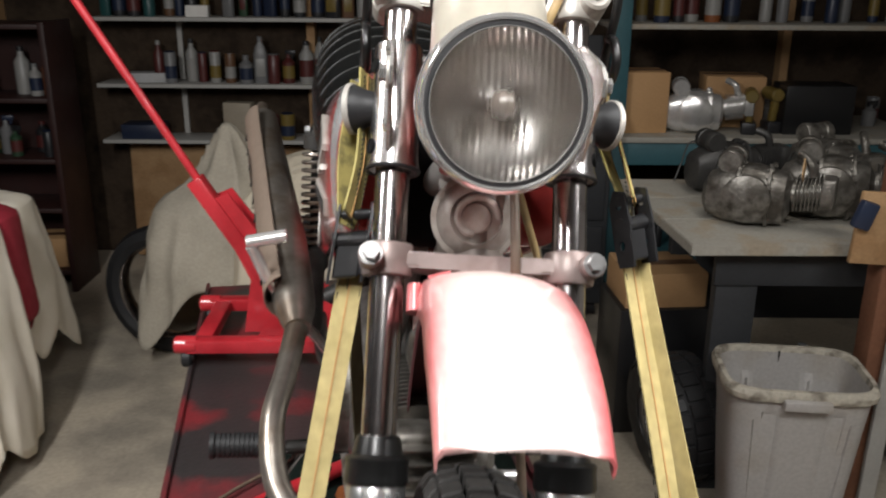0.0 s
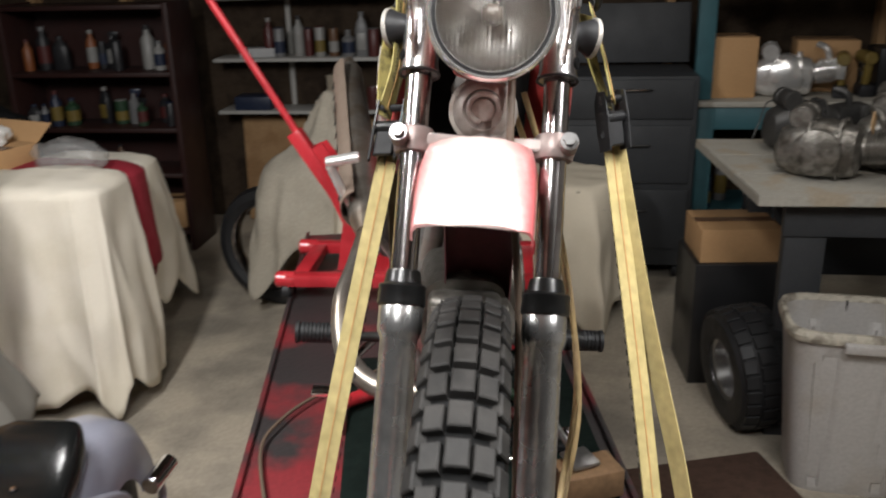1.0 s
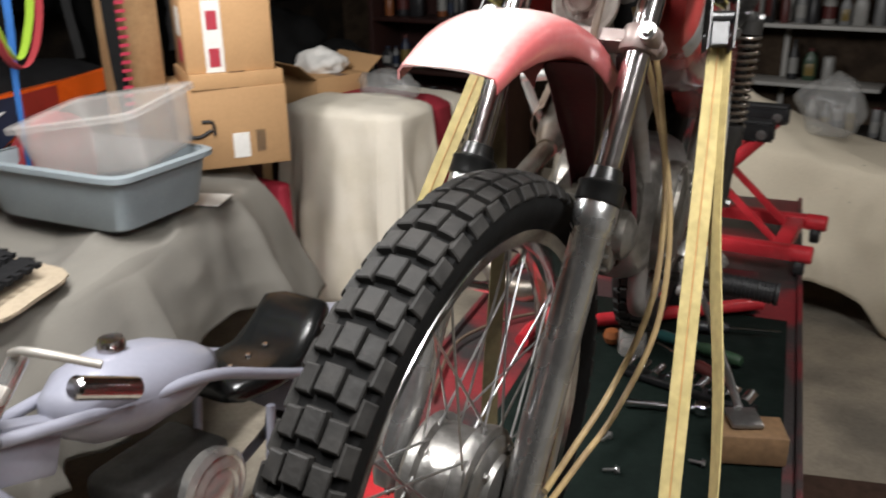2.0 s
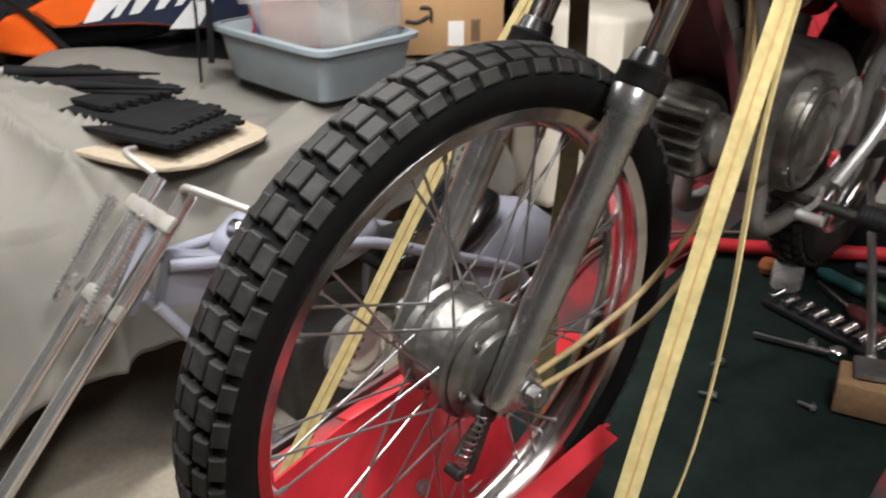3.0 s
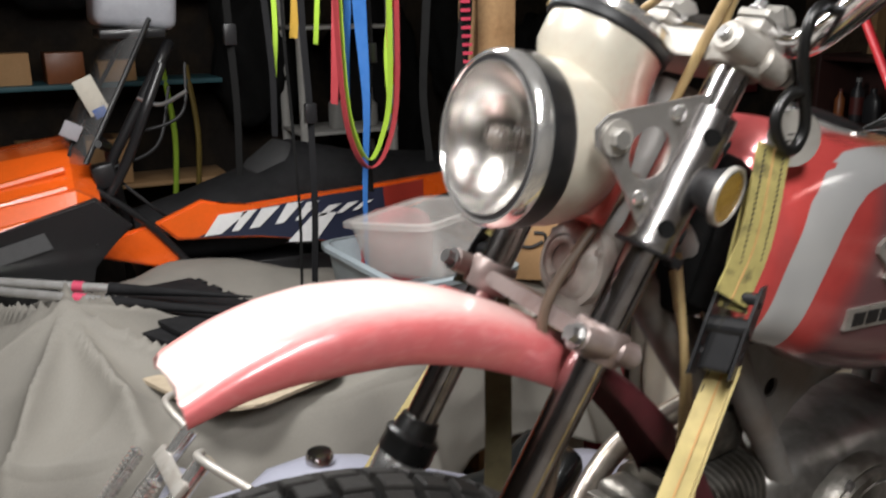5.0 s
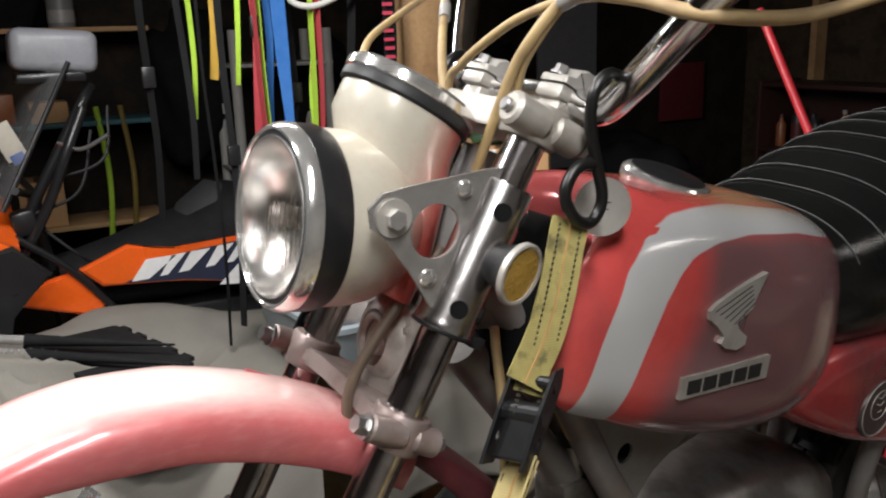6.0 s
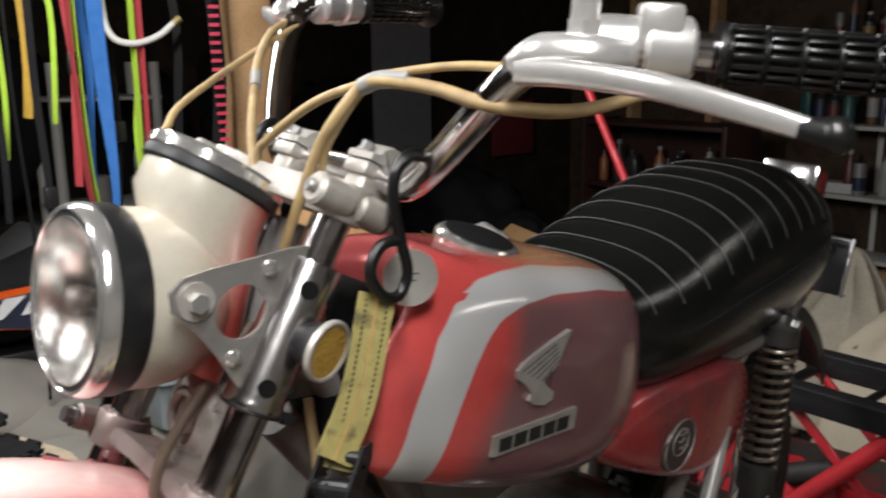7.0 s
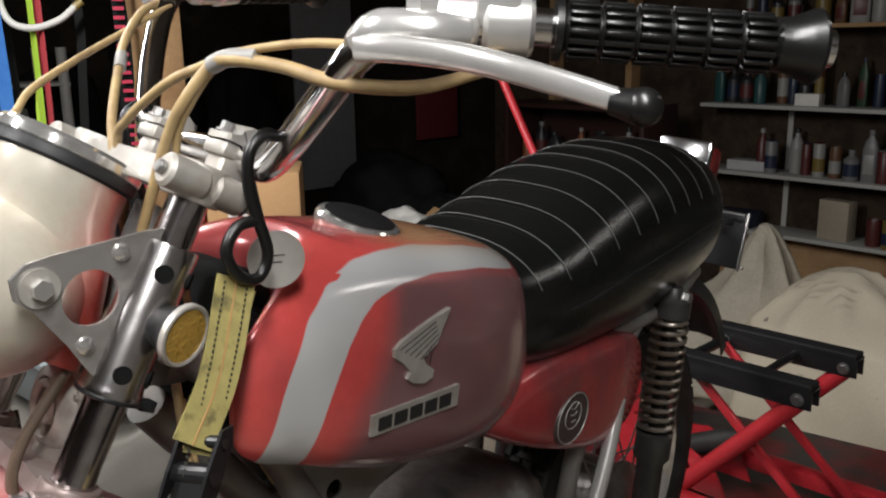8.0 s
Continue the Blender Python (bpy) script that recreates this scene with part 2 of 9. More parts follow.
PALETTE = {k: plain("plastic_" + k, c, 0.4) for k, c in dict(black=(0.018, 0.018, 0.02), white=(0.27, 0.265, 0.25), red=(0.085, 0.020, 0.018), green=(0.024, 0.055, 0.028), blue=(0.016, 0.024, 0.050),
           grey=(0.16, 0.16, 0.16), brown=(0.12, 0.06, 0.03), yellow=(0.17, 0.12, 0.03), orange=(0.22, 0.07, 0.022), teal=(0.018, 0.07, 0.07)).items()}
NEON = plain("neon_webbing", (0.30, 0.47, 0.035), 0.8)
BLUE_WEB = plain("blue_webbing", (0.014, 0.10, 0.32), 0.8)
RED_WEB = plain("red_webbing", (0.33, 0.032, 0.04), 0.8)
GREY_WEB = plain("grey_webbing", (0.011, 0.011, 0.012), 0.8)
BLACK_WEB = plain("black_webbing", (0.008, 0.008, 0.008), 0.8)

for m, s in ((GREY_WEB, 0.1), (BLACK_WEB, 0.08), (GAP, 0.1), (GREEN_MAT, 0.08), (FOAM, 0.15), (BLACK_BOARD, 0.1), (OSB, 0.15), (RUBBER, 0.3), (BLACK_RUBBER, 0.3), (SEAT_VINYL, 0.6)):
    m.node_tree.nodes["Principled BSDF"].inputs["Specular IOR Level"].default_value = s

# clear lens glass of the headlight
LENS = bpy.data.materials.new("headlight_glass")
LENS.use_nodes = True
_g = LENS.node_tree.nodes["Principled BSDF"]
_g.inputs["Base Color"].default_value = (0.95, 0.95, 0.93, 1)
_g.inputs["Roughness"].default_value, _g.inputs["Transmission Weight"].default_value, _g.inputs["IOR"].default_value = 0.05, 1.0, 1.30

_w, _c, _b = LENS.node_tree.nodes.new("ShaderNodeTexWave"), LENS.node_tree.nodes.new("ShaderNodeTexCoord"), LENS.node_tree.nodes.new("ShaderNodeBump")
_w.name, _w.inputs["Scale"].default_value, _w.inputs["Distortion"].default_value = "flutes", 62.0, 0.0
_b.inputs["Strength"].default_value, _b.inputs["Distance"].default_value = 0.38, 0.0015
LENS.node_tree.links.new(_c.outputs["Object"], _w.inputs["Vector"])
LENS.node_tree.links.new(_w.outputs["Fac"], _b.inputs["Height"])
LENS.node_tree.links.new(_b.outputs["Normal"], _g.inputs["Normal"])

GLOW = bpy.data.materials.new("lit_tube")
GLOW.use_nodes = True
_g = GLOW.node_tree.nodes["Principled BSDF"]
_g.inputs["Emission Color"].default_value, _g.inputs["Emission Strength"].default_value = (1, 0.95, 0.88, 1), 12.0


# ---- building helpers ----
def part(name, bm, material, parent=None, label="", smooth=True, angle=38):
    """Links a bmesh as one mesh object under a thing or a part."""
    me = bpy.data.meshes.new(name)
    bmesh.ops.recalc_face_normals(bm, faces=bm.faces)
    bm.to_mesh(me)
    bm.free()
    me.materials.append(material)
    if smooth:
        me.polygons.foreach_set("use_smooth", [True] * len(me.polygons))
        me.set_sharp_from_angle(angle=radians(angle))
    ob = new(name, me)
    if parent is not None:
        ob.parent = parent
    if label:
        ob["label"] = label
    return ob


def thing(name, label, category, m=None, group="", kind=""):
    ob = new(name)
    ob.empty_display_size = 0.05
    if m is not None:
        ob.matrix_world = m
    return tagged(ob, label, category, group, kind)


def single(name, bm, material, label, category, m=None, group="", kind="", angle=38):
    ob = part(name, bm, material, None, angle=angle)
    if m is not None:
        ob.matrix_world = m
    return tagged(ob, label, category, group, kind)


def box(bm, c, s, m=None, bevel=0.0, seg=2):
    """A box of size s round c, its edges rounded by bevel."""
    r = bmesh.ops.create_cube(bm, size=1.0, matrix=Matrix.Translation(c) @ (m or Matrix()) @ Matrix.Diagonal((*s, 1)))
    if bevel:
        vs = set(r["verts"])
        es = [e for e in bm.edges if e.verts[0] in vs and e.verts[1] in vs]
        bmesh.ops.bevel(bm, geom=es, offset=bevel, segments=seg, affect="EDGES", profile=0.5)
    return bm


def aim(p, q):
    return (Vector(q) - Vector(p)).to_track_quat("Z", "Y").to_matrix().to_4x4()


def cyl(bm, p, q, r, r2=None, seg=20, bevel=0.0):
    p, q = Vector(p), Vector(q)
    d = (q - p).length
    r2 = r if r2 is None else r2
    prof = [(0, 0), (r - bevel, 0), (r, bevel), (r2, d - bevel), (r2 - bevel, d), (0, d)] if bevel else [(0, 0), (r, 0), (r2, d), (0, d)]
    return lathe(bm, prof, Matrix.Translation(p) @ aim(p, q), seg)


def lathe(bm, prof, m=None, seg=32, cut=None):
    """Turns (radius, height) points round z."""
    m = m or Matrix()
    rings = []
    for r, h in prof:
        if r < 1e-6:
            rings.append([bm.verts.new(m @ Vector((0, 0, h)))])
        else:
            rings.append([bm.verts.new(m @ Vector((r * math.cos(2 * math.pi * i / seg), r * math.sin(2 * math.pi * i / seg), h))) for i in range(seg)])
    for a, b in zip(rings, rings[1:]):
        for i in range(seg):
            j = (i + 1) % seg
            if len(a) == 1 and len(b) == 1:
                continue
            if len(a) == 1:
                bm.faces.new((a[0], b[i], b[j]))
            elif len(b) == 1:
                bm.faces.new((a[i], a[j], b[0]))
            else:
                bm.faces.new((a[i], a[j], b[j], b[i]))
    return bm


def spline(pts, n=8):
    """Catmull-Rom points through pts."""
    P = [Vector(p) for p in pts]
    P = [2 * P[0] - P[1]] + P + [2 * P[-1] - P[-2]]
    out = []
    for i in range(1, len(P) - 2):
        for k in range(n):
            t = k / n
            a, b, c, d = P[i - 1], P[i], P[i + 1], P[i + 2]
            out.append(0.5 * (2 * b + (c - a) * t + (2 * a - 5 * b + 4 * c - d) * t * t + (3 * b - a - 3 * c + d) * t ** 3))
    out.append(P[-2].copy())
    return out


def loft(bm, rings, closed=True, caps=True):
    """Skins a list of rings of points."""
    vs = [[bm.verts.new(p) for p in ring] for ring in rings]
    n = len(vs[0])
    for a, b in zip(vs, vs[1:]):
        for i in range(n if closed else n - 1):
            j = (i + 1) % n
            bm.faces.new((a[i], a[j], b[j], b[i]))
    if caps and closed:
        bm.faces.new(vs[0])
        bm.faces.new(vs[-1])
    return bm


def tube(bm, pts, r, seg=12, smooth=8, wobble=0.0):
    """A pipe along a smooth line through pts; r may be a list of radii."""
    P = spline(pts, smooth) if smooth else [Vector(p) for p in pts]
    rings, up = [], None
    for i, p in enumerate(P):
        d = (P[min(i + 1, len(P) - 1)] - P[max(i - 1, 0)]).normalized()
        if up is None:
            up = d.orthogonal().normalized()
        up = (up - d * up.dot(d)).normalized()
        side = d.cross(up)
        rr = r
        if isinstance(r, (list, tuple)):
            u = i / (len(P) - 1) * (len(r) - 1)
            k = min(int(u), len(r) - 2)
            rr = r[k] + (r[k + 1] - r[k]) * (u - k)
        rings.append([p + (up * math.cos(a) + side * math.sin(a)) * rr for a in (2 * math.pi * j / seg for j in range(seg))])
    return loft(bm, rings)


def ribbon(bm, pts, width, thick, side, smooth=8, widths=None, twist=None):
    """A strap of real thickness along pts; side is the direction of its width."""
    P = spline(pts, smooth) if smooth else [Vector(p) for p in pts]
    rings = []
    for i, p in enumerate(P):
        d = (P[min(i + 1, len(P) - 1)] - P[max(i - 1, 0)]).normalized()
        s = Vector(side)
        s = (s - d * s.dot(d)).normalized()
        if twist:
            s = Matrix.Rotation(radians(twist[0] + (twist[1] - twist[0]) * i / (len(P) - 1)), 3, d) @ s
        nrm = d.cross(s).normalized()
        w = width / 2
        if widths:
            u = i / (len(P) - 1) * (len(widths) - 1)
            k = min(int(u), len(widths) - 2)
            w = (widths[k] + (widths[k + 1] - widths[k]) * (u - k)) / 2
        rings.append([p + s * w + nrm * thick / 2, p - s * w + nrm * thick / 2, p - s * w - nrm * thick / 2, p + s * w - nrm * thick / 2])
    return loft(bm, rings)


def prism(bm, outline, h, m=None, bevel=0.0, holes=()):
    """A plate: outline (x, y) raised by h along z; holes are (x, y, r)."""
    m = m or Matrix()
    def ring(z):
        return [bm.verts.new(m @ Vector((x, y, z))) for x, y in outline]
    a, b = ring(0), ring(h)
    n = len(a)
    side = [bm.faces.new((a[i], a[(i + 1) % n], b[(i + 1) % n], b[i])) for i in range(n)]
    if not holes:
        f = [bm.faces.new(a), bm.faces.new(b)]
        if bevel:
            bmesh.ops.bevel(bm, geom=list({e for g in f for e in g.edges}), offset=bevel, segments=2, affect="EDGES")
        return bm
    loops = []
    for z, base in ((0, a), (h, b)):
        edges = []
        for i in range(n):
            edges.append(bm.edges.get((base[i], base[(i + 1) % n])))
        inner = []
        for hx, hy, hr in holes:
            k = 20
            ring_v = [bm.verts.new(m @ Vector((hx + hr * math.cos(2 * math.pi * i / k), hy + hr * math.sin(2 * math.pi * i / k), z))) for i in range(k)]
            edges += [bm.edges.new((ring_v[i], ring_v[(i + 1) % k])) for i in range(k)]
            inner.append(ring_v)
        bmesh.ops.triangle_fill(bm, use_beauty=True, use_dissolve=False, edges=edges)
        loops.append(inner)
    for lo, hi in zip(*loops):
        k = len(lo)
        for i in range(k):
            bm.faces.new((lo[i], lo[(i + 1) % k], hi[(i + 1) % k], hi[i]))
    return bm


def moved(bm, m):
    bmesh.ops.transform(bm, matrix=m, verts=bm.verts)
    return bm


def B():
    return bmesh.new()


def hexbolt(bm, p, n, r=0.007, h=0.006):
    """A hexagonal head on a washer."""
    p, n = Vector(p), Vector(n).normalized()
    cyl(bm, p, p + n * 0.0015, r * 1.35, seg=18)
    cyl(bm, p + n * 0.0015, p + n * (h + 0.0015), r, r * 0.94, seg=6)
    return bm

# ---- the garage ----
XW, XE, YS, YN, HC = -3.7, 2.7, -2.6, 5.05, 2.7


def slab(name, c, s, material, label, category="wall"):
    return single(name, box(B(), c, s), material, label, category, kind="structure")


slab("floor", ((XW + XE) / 2, (YS + YN) / 2, -0.05), (XE - XW + 0.4, YN - YS + 0.4, 0.1), CONCRETE, "bare stained concrete garage floor", "floor")
slab("wall_north", ((XW + XE) / 2, YN + 0.06, HC / 2), (XE - XW + 0.4, 0.12, HC), OSB, "unpainted dark board back wall behind the shelves")
slab("wall_south", ((XW + XE) / 2, YS - 0.06, HC / 2), (XE - XW + 0.4, 0.12, HC), OSB, "unpainted dark board wall opposite the shelves")
slab("wall_west", (XW - 0.06, (YS + YN) / 2, HC / 2), (0.12, YN - YS, HC), BLACK_BOARD, "unpainted dark board side wall")
# East wall is out of view; pale so that it reflects fill light.
slab("wall_east", (XE + 0.06, (YS + YN) / 2, HC / 2), (0.12, YN - YS, HC), FILL_BOARD, "unseen side wall of pale boards reflecting fill light")
slab("ceiling", ((XW + XE) / 2, (YS + YN) / 2, HC + 0.05), (XE - XW + 0.4, YN - YS + 0.4, 0.1), CEILING, "plain garage ceiling boards", "ceiling")
for i, sx in enumerate((-3.1, -2.5, -0.75, 0.2, 0.75, 1.9)):
    slab("trim", (sx, YN - 0.045, HC / 2), (0.045, 0.09, HC), STUD, "raw timber stud on the back wall", "stud")

# ---- the motorcycle ----
BIKE = pose(0.016, 0.442, 0.702, 0, 4, 8.5)
bike = thing("motorcycle", "red vintage trail motorcycle with silver tank stripe strapped on a lift", "motorcycle", BIKE)
# fork frame: x to the bike's left, y to the rear of the fork line, z up along the fork
AXLE = Vector((0, -0.012, 0.33))
RAKE = Matrix(((1, 0, 0), (0, 0.868, 0.4966), (0, -0.4966, 0.868))).to_4x4()
HEAD = Matrix.Translation(AXLE) @ RAKE @ Matrix.Translation((0, -0.016, 0)) @ Matrix.Rotation(radians(-4), 4, "Z") @ Matrix.Translation((0, 0.016, 0))  # the headlight's own frame
FORK = BIKE.inverted() @ pose(0.0149, 0.4591, 1.0136, 0, 3.75, 2.86) @ Matrix.Rotation(radians(-28.18), 4, "X")
TX, TF = 0.0743, -0.016   # fork tubes: half spacing, and their line in front of the axle
AX = Matrix.Rotation(radians(90), 4, "Y")  # turns z to x


def fk(name, bm, material, parent=None, label="", **kw):
    return part(name, moved(bm, FORK), material, parent or bike, label, **kw)


def hd(name, bm, material, parent=None, label="", **kw):
    return part(name, moved(bm, HEAD), material, parent or bike, label, **kw)


def bk(name, bm, material, parent=None, label="", **kw):
    return part(name, bm, material, parent or bike, label, **kw)


# front wheel
bm = B()
lathe(bm, [(0.2805, -0.030), (0.2825, -0.027), (0.2795, -0.024), (0.2685, -0.022), (0.2615, -0.012), (0.2595, 0), (0.2615, 0.012), (0.2685, 0.022), (0.2795, 0.024), (0.2825, 0.027), (0.2805, 0.030),
           (0.2665, 0.027), (0.2575, 0.015), (0.2545, 0), (0.2575, -0.015), (0.2665, -0.027), (0.2805, -0.030)], AX, 96)
front_wheel = fk("front_wheel", bm, RIM, label="chromed steel wheel rim")
bm = B()
lathe(bm, [(0.2754, -0.024), (0.285, -0.031), (0.2978, -0.037), (0.309, -0.0385), (0.3186, -0.035), (0.3242, -0.025), (0.327, -0.012), (0.3278, 0),
           (0.327, 0.012), (0.3242, 0.025), (0.3186, 0.035), (0.309, 0.0385), (0.2978, 0.037), (0.285, 0.031), (0.2754, 0.024)], AX, 96)
fk("tyre", bm, GAP, front_wheel, "black knobbly tyre")


def tread(bm, R, pitch, rows):
    """Rubber blocks: rows of (across, half width, half length, stagger, radius drop, tilt)."""
    for i in range(pitch):
        for x, w, l, stag, drop, tilt in rows:
            a = 2 * math.pi * (i + stag) / pitch
            k = 1 + 0.05 * math.sin(i * 12.9 + x * 300)
            base = Matrix.Rotation(a, 4, "X") @ Matrix.Translation((x, 0, R - drop)) @ Matrix.Rotation(radians(tilt), 4, "Y")
            lo = [base @ Vector((sx * w * 1.06, sy * l * 1.06, -0.009)) for sx, sy in ((-1, -1), (1, -1), (1, 1), (-1, 1))]
            mid = [base @ Vector((sx * w, sy * l * k, -0.0012)) for sx, sy in ((-1, -1), (1, -1), (1, 1), (-1, 1))]
            hi = [base @ Vector((sx * (w - 0.0014), sy * (l * k - 0.0014), 0)) for sx, sy in ((-1, -1), (1, -1), (1, 1), (-1, 1))]
            v = [[bm.verts.new(p) for p in ring] for ring in (lo, mid, hi)]
            for p, q in zip(v, v[1:]):
                for j in range(4):
                    bm.faces.new((p[j], p[(j + 1) % 4], q[(j + 1) % 4], q[j]))
            bm.faces.new(v[2])
    return bm


fk("tread", tread(B(), 0.3360, 60, [(0, 0.0094, 0.0122, 0.0, 0.0, 0), (0.0209, 0.0080, 0.0120, 0.10, 0.0033, 16), (-0.0209, 0.0080, 0.0120, 0.10, 0.0033, -16),
                                    (0.0352, 0.0070, 0.0118, 0.50, 0.0125, 55), (-0.0352, 0.0070, 0.0118, 0.50, 0.0125, -55)]), RUBBER, front_wheel, "worn rectangular tread blocks", angle=25)
bm = B()
lathe(bm, [(0.012, -0.052), (0.040, -0.050), (0.060, -0.044), (0.066, -0.038), (0.066, -0.028), (0.058, -0.024), (0.057, 0.010), (0.066, 0.014), (0.068, 0.020), (0.068, 0.030), (0.064, 0.033), (0.012, 0.034)], AX, 48)
fk("hub", bm, ALLOY, front_wheel, "cast aluminium drum hub")
bm = B()
lathe(bm, [(0.0, 0.034), (0.060, 0.034), (0.062, 0.037), (0.055, 0.043), (0.046, 0.044), (0.044, 0.050), (0.030, 0.054), (0.018, 0.056), (0.016, 0.066), (0.0, 0.066)], AX, 48)
box(bm, (0.046, 0.03, -0.035), (0.016, 0.022, 0.05), Matrix.Rotation(radians(-30), 4, "X"), 0.003)
cyl(bm, (0.045, -0.015, -0.042), (0.066, -0.015, -0.042), 0.011)
box(bm, (0.066, -0.024, -0.066), (0.006, 0.014, 0.055), Matrix.Rotation(radians(-18), 4, "X"), 0.002)
for a in (0.3, 1.5, 2.7, 3.9, 5.1):
    hexbolt(bm, (0.043, 0.050 * math.cos(a), 0.050 * math.sin(a)), (1, 0, 0), 0.004, 0.003)
fk("brake_plate", bm, ALLOY, front_wheel, "aluminium brake plate with lever arm")
bm = B()
prism(bm, [(-0.010, 0.012), (0.010, 0.012), (0.007, -0.030), (0.006, -0.072), (-0.006, -0.072), (-0.008, -0.030)], 0.005, Matrix.Translation((0.066, -0.015, -0.042)) @ Matrix(((0, 0, 1, 0), (1, 0, 0, 0), (0, 1, 0, 0), (0, 0, 0, 1))) @ Matrix.Rotation(radians(12), 4, "Z"), 0.001)
cyl(bm, (0.060, -0.030, -0.108), (0.080, -0.030, -0.108), 0.007, seg=14, bevel=0.001)
fk("brake_arm", bm, DARK_STEEL, front_wheel, "dark greasy brake arm with a cable nut")
bm = B()
tube(bm, [(0.074 + 0.006 * math.cos(2 * math.pi * u), -0.030 + 0.006 * math.sin(2 * math.pi * u), -0.100 + 0.060 * u / 8) for u in [i / 8 for i in range(65)]], 0.0011, 6, 1)
fk("return_spring", bm, STEEL, front_wheel, "small coil spring")
bm = B()
cyl(bm, (-0.112, 0, 0), (0.112, 0, 0), 0.0065, seg=14)
cyl(bm, (0.098, 0, 0), (0.110, 0, 0), 0.012, seg=6)
cyl(bm, (-0.110, 0, 0), (-0.098, 0, 0), 0.012, seg=6)
fk("axle", bm, STEEL, front_wheel)
for k in range(36):
    side = 1 if k % 2 else -1
    lean = 1 if (k // 2) % 2 else -1
    a0 = 2 * math.pi * (k // 2) / 18 + (0.09 if side > 0 else 0)
    a1 = a0 + lean * 0.62
    bm = B()
    p = Vector((side * 0.026, 0.060 * math.cos(a0), 0.060 * math.sin(a0)))
    q = Vector((side * 0.004, 0.2585 * math.cos(a1), 0.2585 * math.sin(a1)))
    cyl(bm, p, q, 0.0015, seg=6)
    cyl(bm, q - (q - p).normalized() * 0.016, q, 0.0027, seg=6)
    fk("spoke", bm, STEEL, front_wheel)

# fork legs
for side in (1, -1):
    x = side * TX
    bm = B()
    lathe(bm, [(0, -0.03), (0.013, -0.03), (0.018, -0.018), (0.0185, 0.03), (0.0195, 0.10), (0.0195, 0.285), (0.0215, 0.289), (0.0232, 0.295), (0.0232, 0.318), (0.0215, 0.321), (0.0, 0.321)], Matrix.Translation((x, TF, 0)), 32)
    cyl(bm, (x - side * 0.016, 0, 0), (x + side * 0.021, 0, 0), 0.0200, seg=28, bevel=0.003)
    box(bm, (x, -0.004, 0.0), (0.030, 0.034, 0.058), None, 0.008, 3)
    box(bm, (x, 0.012, -0.012), (0.018, 0.020, 0.030), None, 0.004)
    for dy in (-0.006, 0.010):
        hexbolt(bm, (x, dy, -0.033), (0, 0, -1), 0.0045, 0.006)
    leg = fk("fork_leg", bm, SLIDER, label="brushed alloy fork slider")
    bm = B()
    cyl(bm, (x, TF, 0.30), (x, TF, 0.715), 0.0142, seg=28)
    fk("fork_tube", bm, DULL_CHROME, leg, "scratched chrome fork tube")
    bm = B()
    lathe(bm, [(0.0, 0.319), (0.0232, 0.319), (0.0250, 0.3205), (0.0253, 0.323), (0.0245, 0.336), (0.0252, 0.3375), (0.0252, 0.34), (0.0238, 0.3415), (0.0200, 0.343), (0.0185, 0.351), (0.0172, 0.3565), (0.0150, 0.3575), (0.0, 0.3575)], Matrix.Translation((x, TF, 0)), 32)
    fk("dust_boot", bm, GRIP, leg, "black rubber dust seal")
    # drilled chrome shroud over the upper tube
    bm = B()
    lathe(bm, [(0.0146, 0.571), (0.0212, 0.571), (0.0218, 0.574), (0.0212, 0.577), (0.0205, 0.580), (0.0205, 0.676), (0.0198, 0.678), (0.0146, 0.678)], Matrix.Translation((x, TF, 0)), 40)
    fk("fork_shroud", bm, SHROUD, leg, "chromed fork shroud with drilled holes")
    for hz in (0.589, 0.659):
        for turn in (-22, 50):
            d = Matrix.Rotation(radians(turn if side > 0 else 180 - turn), 3, "Z") @ Vector((1, 0, 0))
            c = Vector((x, TF, hz))
            bm = B()
            lathe(bm, [(0.0, 0.0009), (0.0054, 0.0009), (0.0058, 0.0014), (0.0063, 0.0008), (0.0063, -0.003)], Matrix.Translation(c + d * 0.0204) @ d.to_track_quat("Z", "Y").to_matrix().to_4x4(), 18)
            fk("drilled_hole", bm, GAP, leg)
    bm = B()
    tube(bm, [(x + 0.0215 * math.cos(a), TF + 0.0215 * math.sin(a), 0.571) for a in [i * math.pi / 8 for i in range(17)]], 0.0016, 8, 2)
    box(bm, (x + side * 0.01, TF + 0.023, 0.571), (0.008, 0.012, 0.008), None, 0.001)
    fk("shroud_clip", bm, BLACK_STEEL, leg)
    # reflector
    bm = B()
    d = Vector((side, 0.34, 0)).normalized()
    base = Matrix.Translation(Vector((x, TF, 0.6265)) + d * 0.0235) @ d.to_track_quat("Z", "Y").to_matrix().to_4x4()
    lathe(bm, [(0.0, -0.009), (0.012, -0.009), (0.0165, 0.004), (0.0205, 0.012), (0.0205, 0.014), (0.0, 0.014)], base, 32)
    fk("reflector", bm, BLACK_RUBBER, leg, "round side reflector in a black cup")
    bm = B()
    lathe(bm, [(0.0, 0.0165), (0.0185, 0.0165), (0.0190, 0.0145)], base, 32)
    fk("reflector_lens", bm, AMBER, leg, "yellowed amber lens")
    bm = B()
    lathe(bm, [(0.0206, 0.0125), (0.0218, 0.013), (0.0218, 0.017), (0.0205, 0.0178), (0.0186, 0.0172), (0.0186, 0.016)], base, 32)
    fk("reflector_ring", bm, PALE_ALLOY, leg)

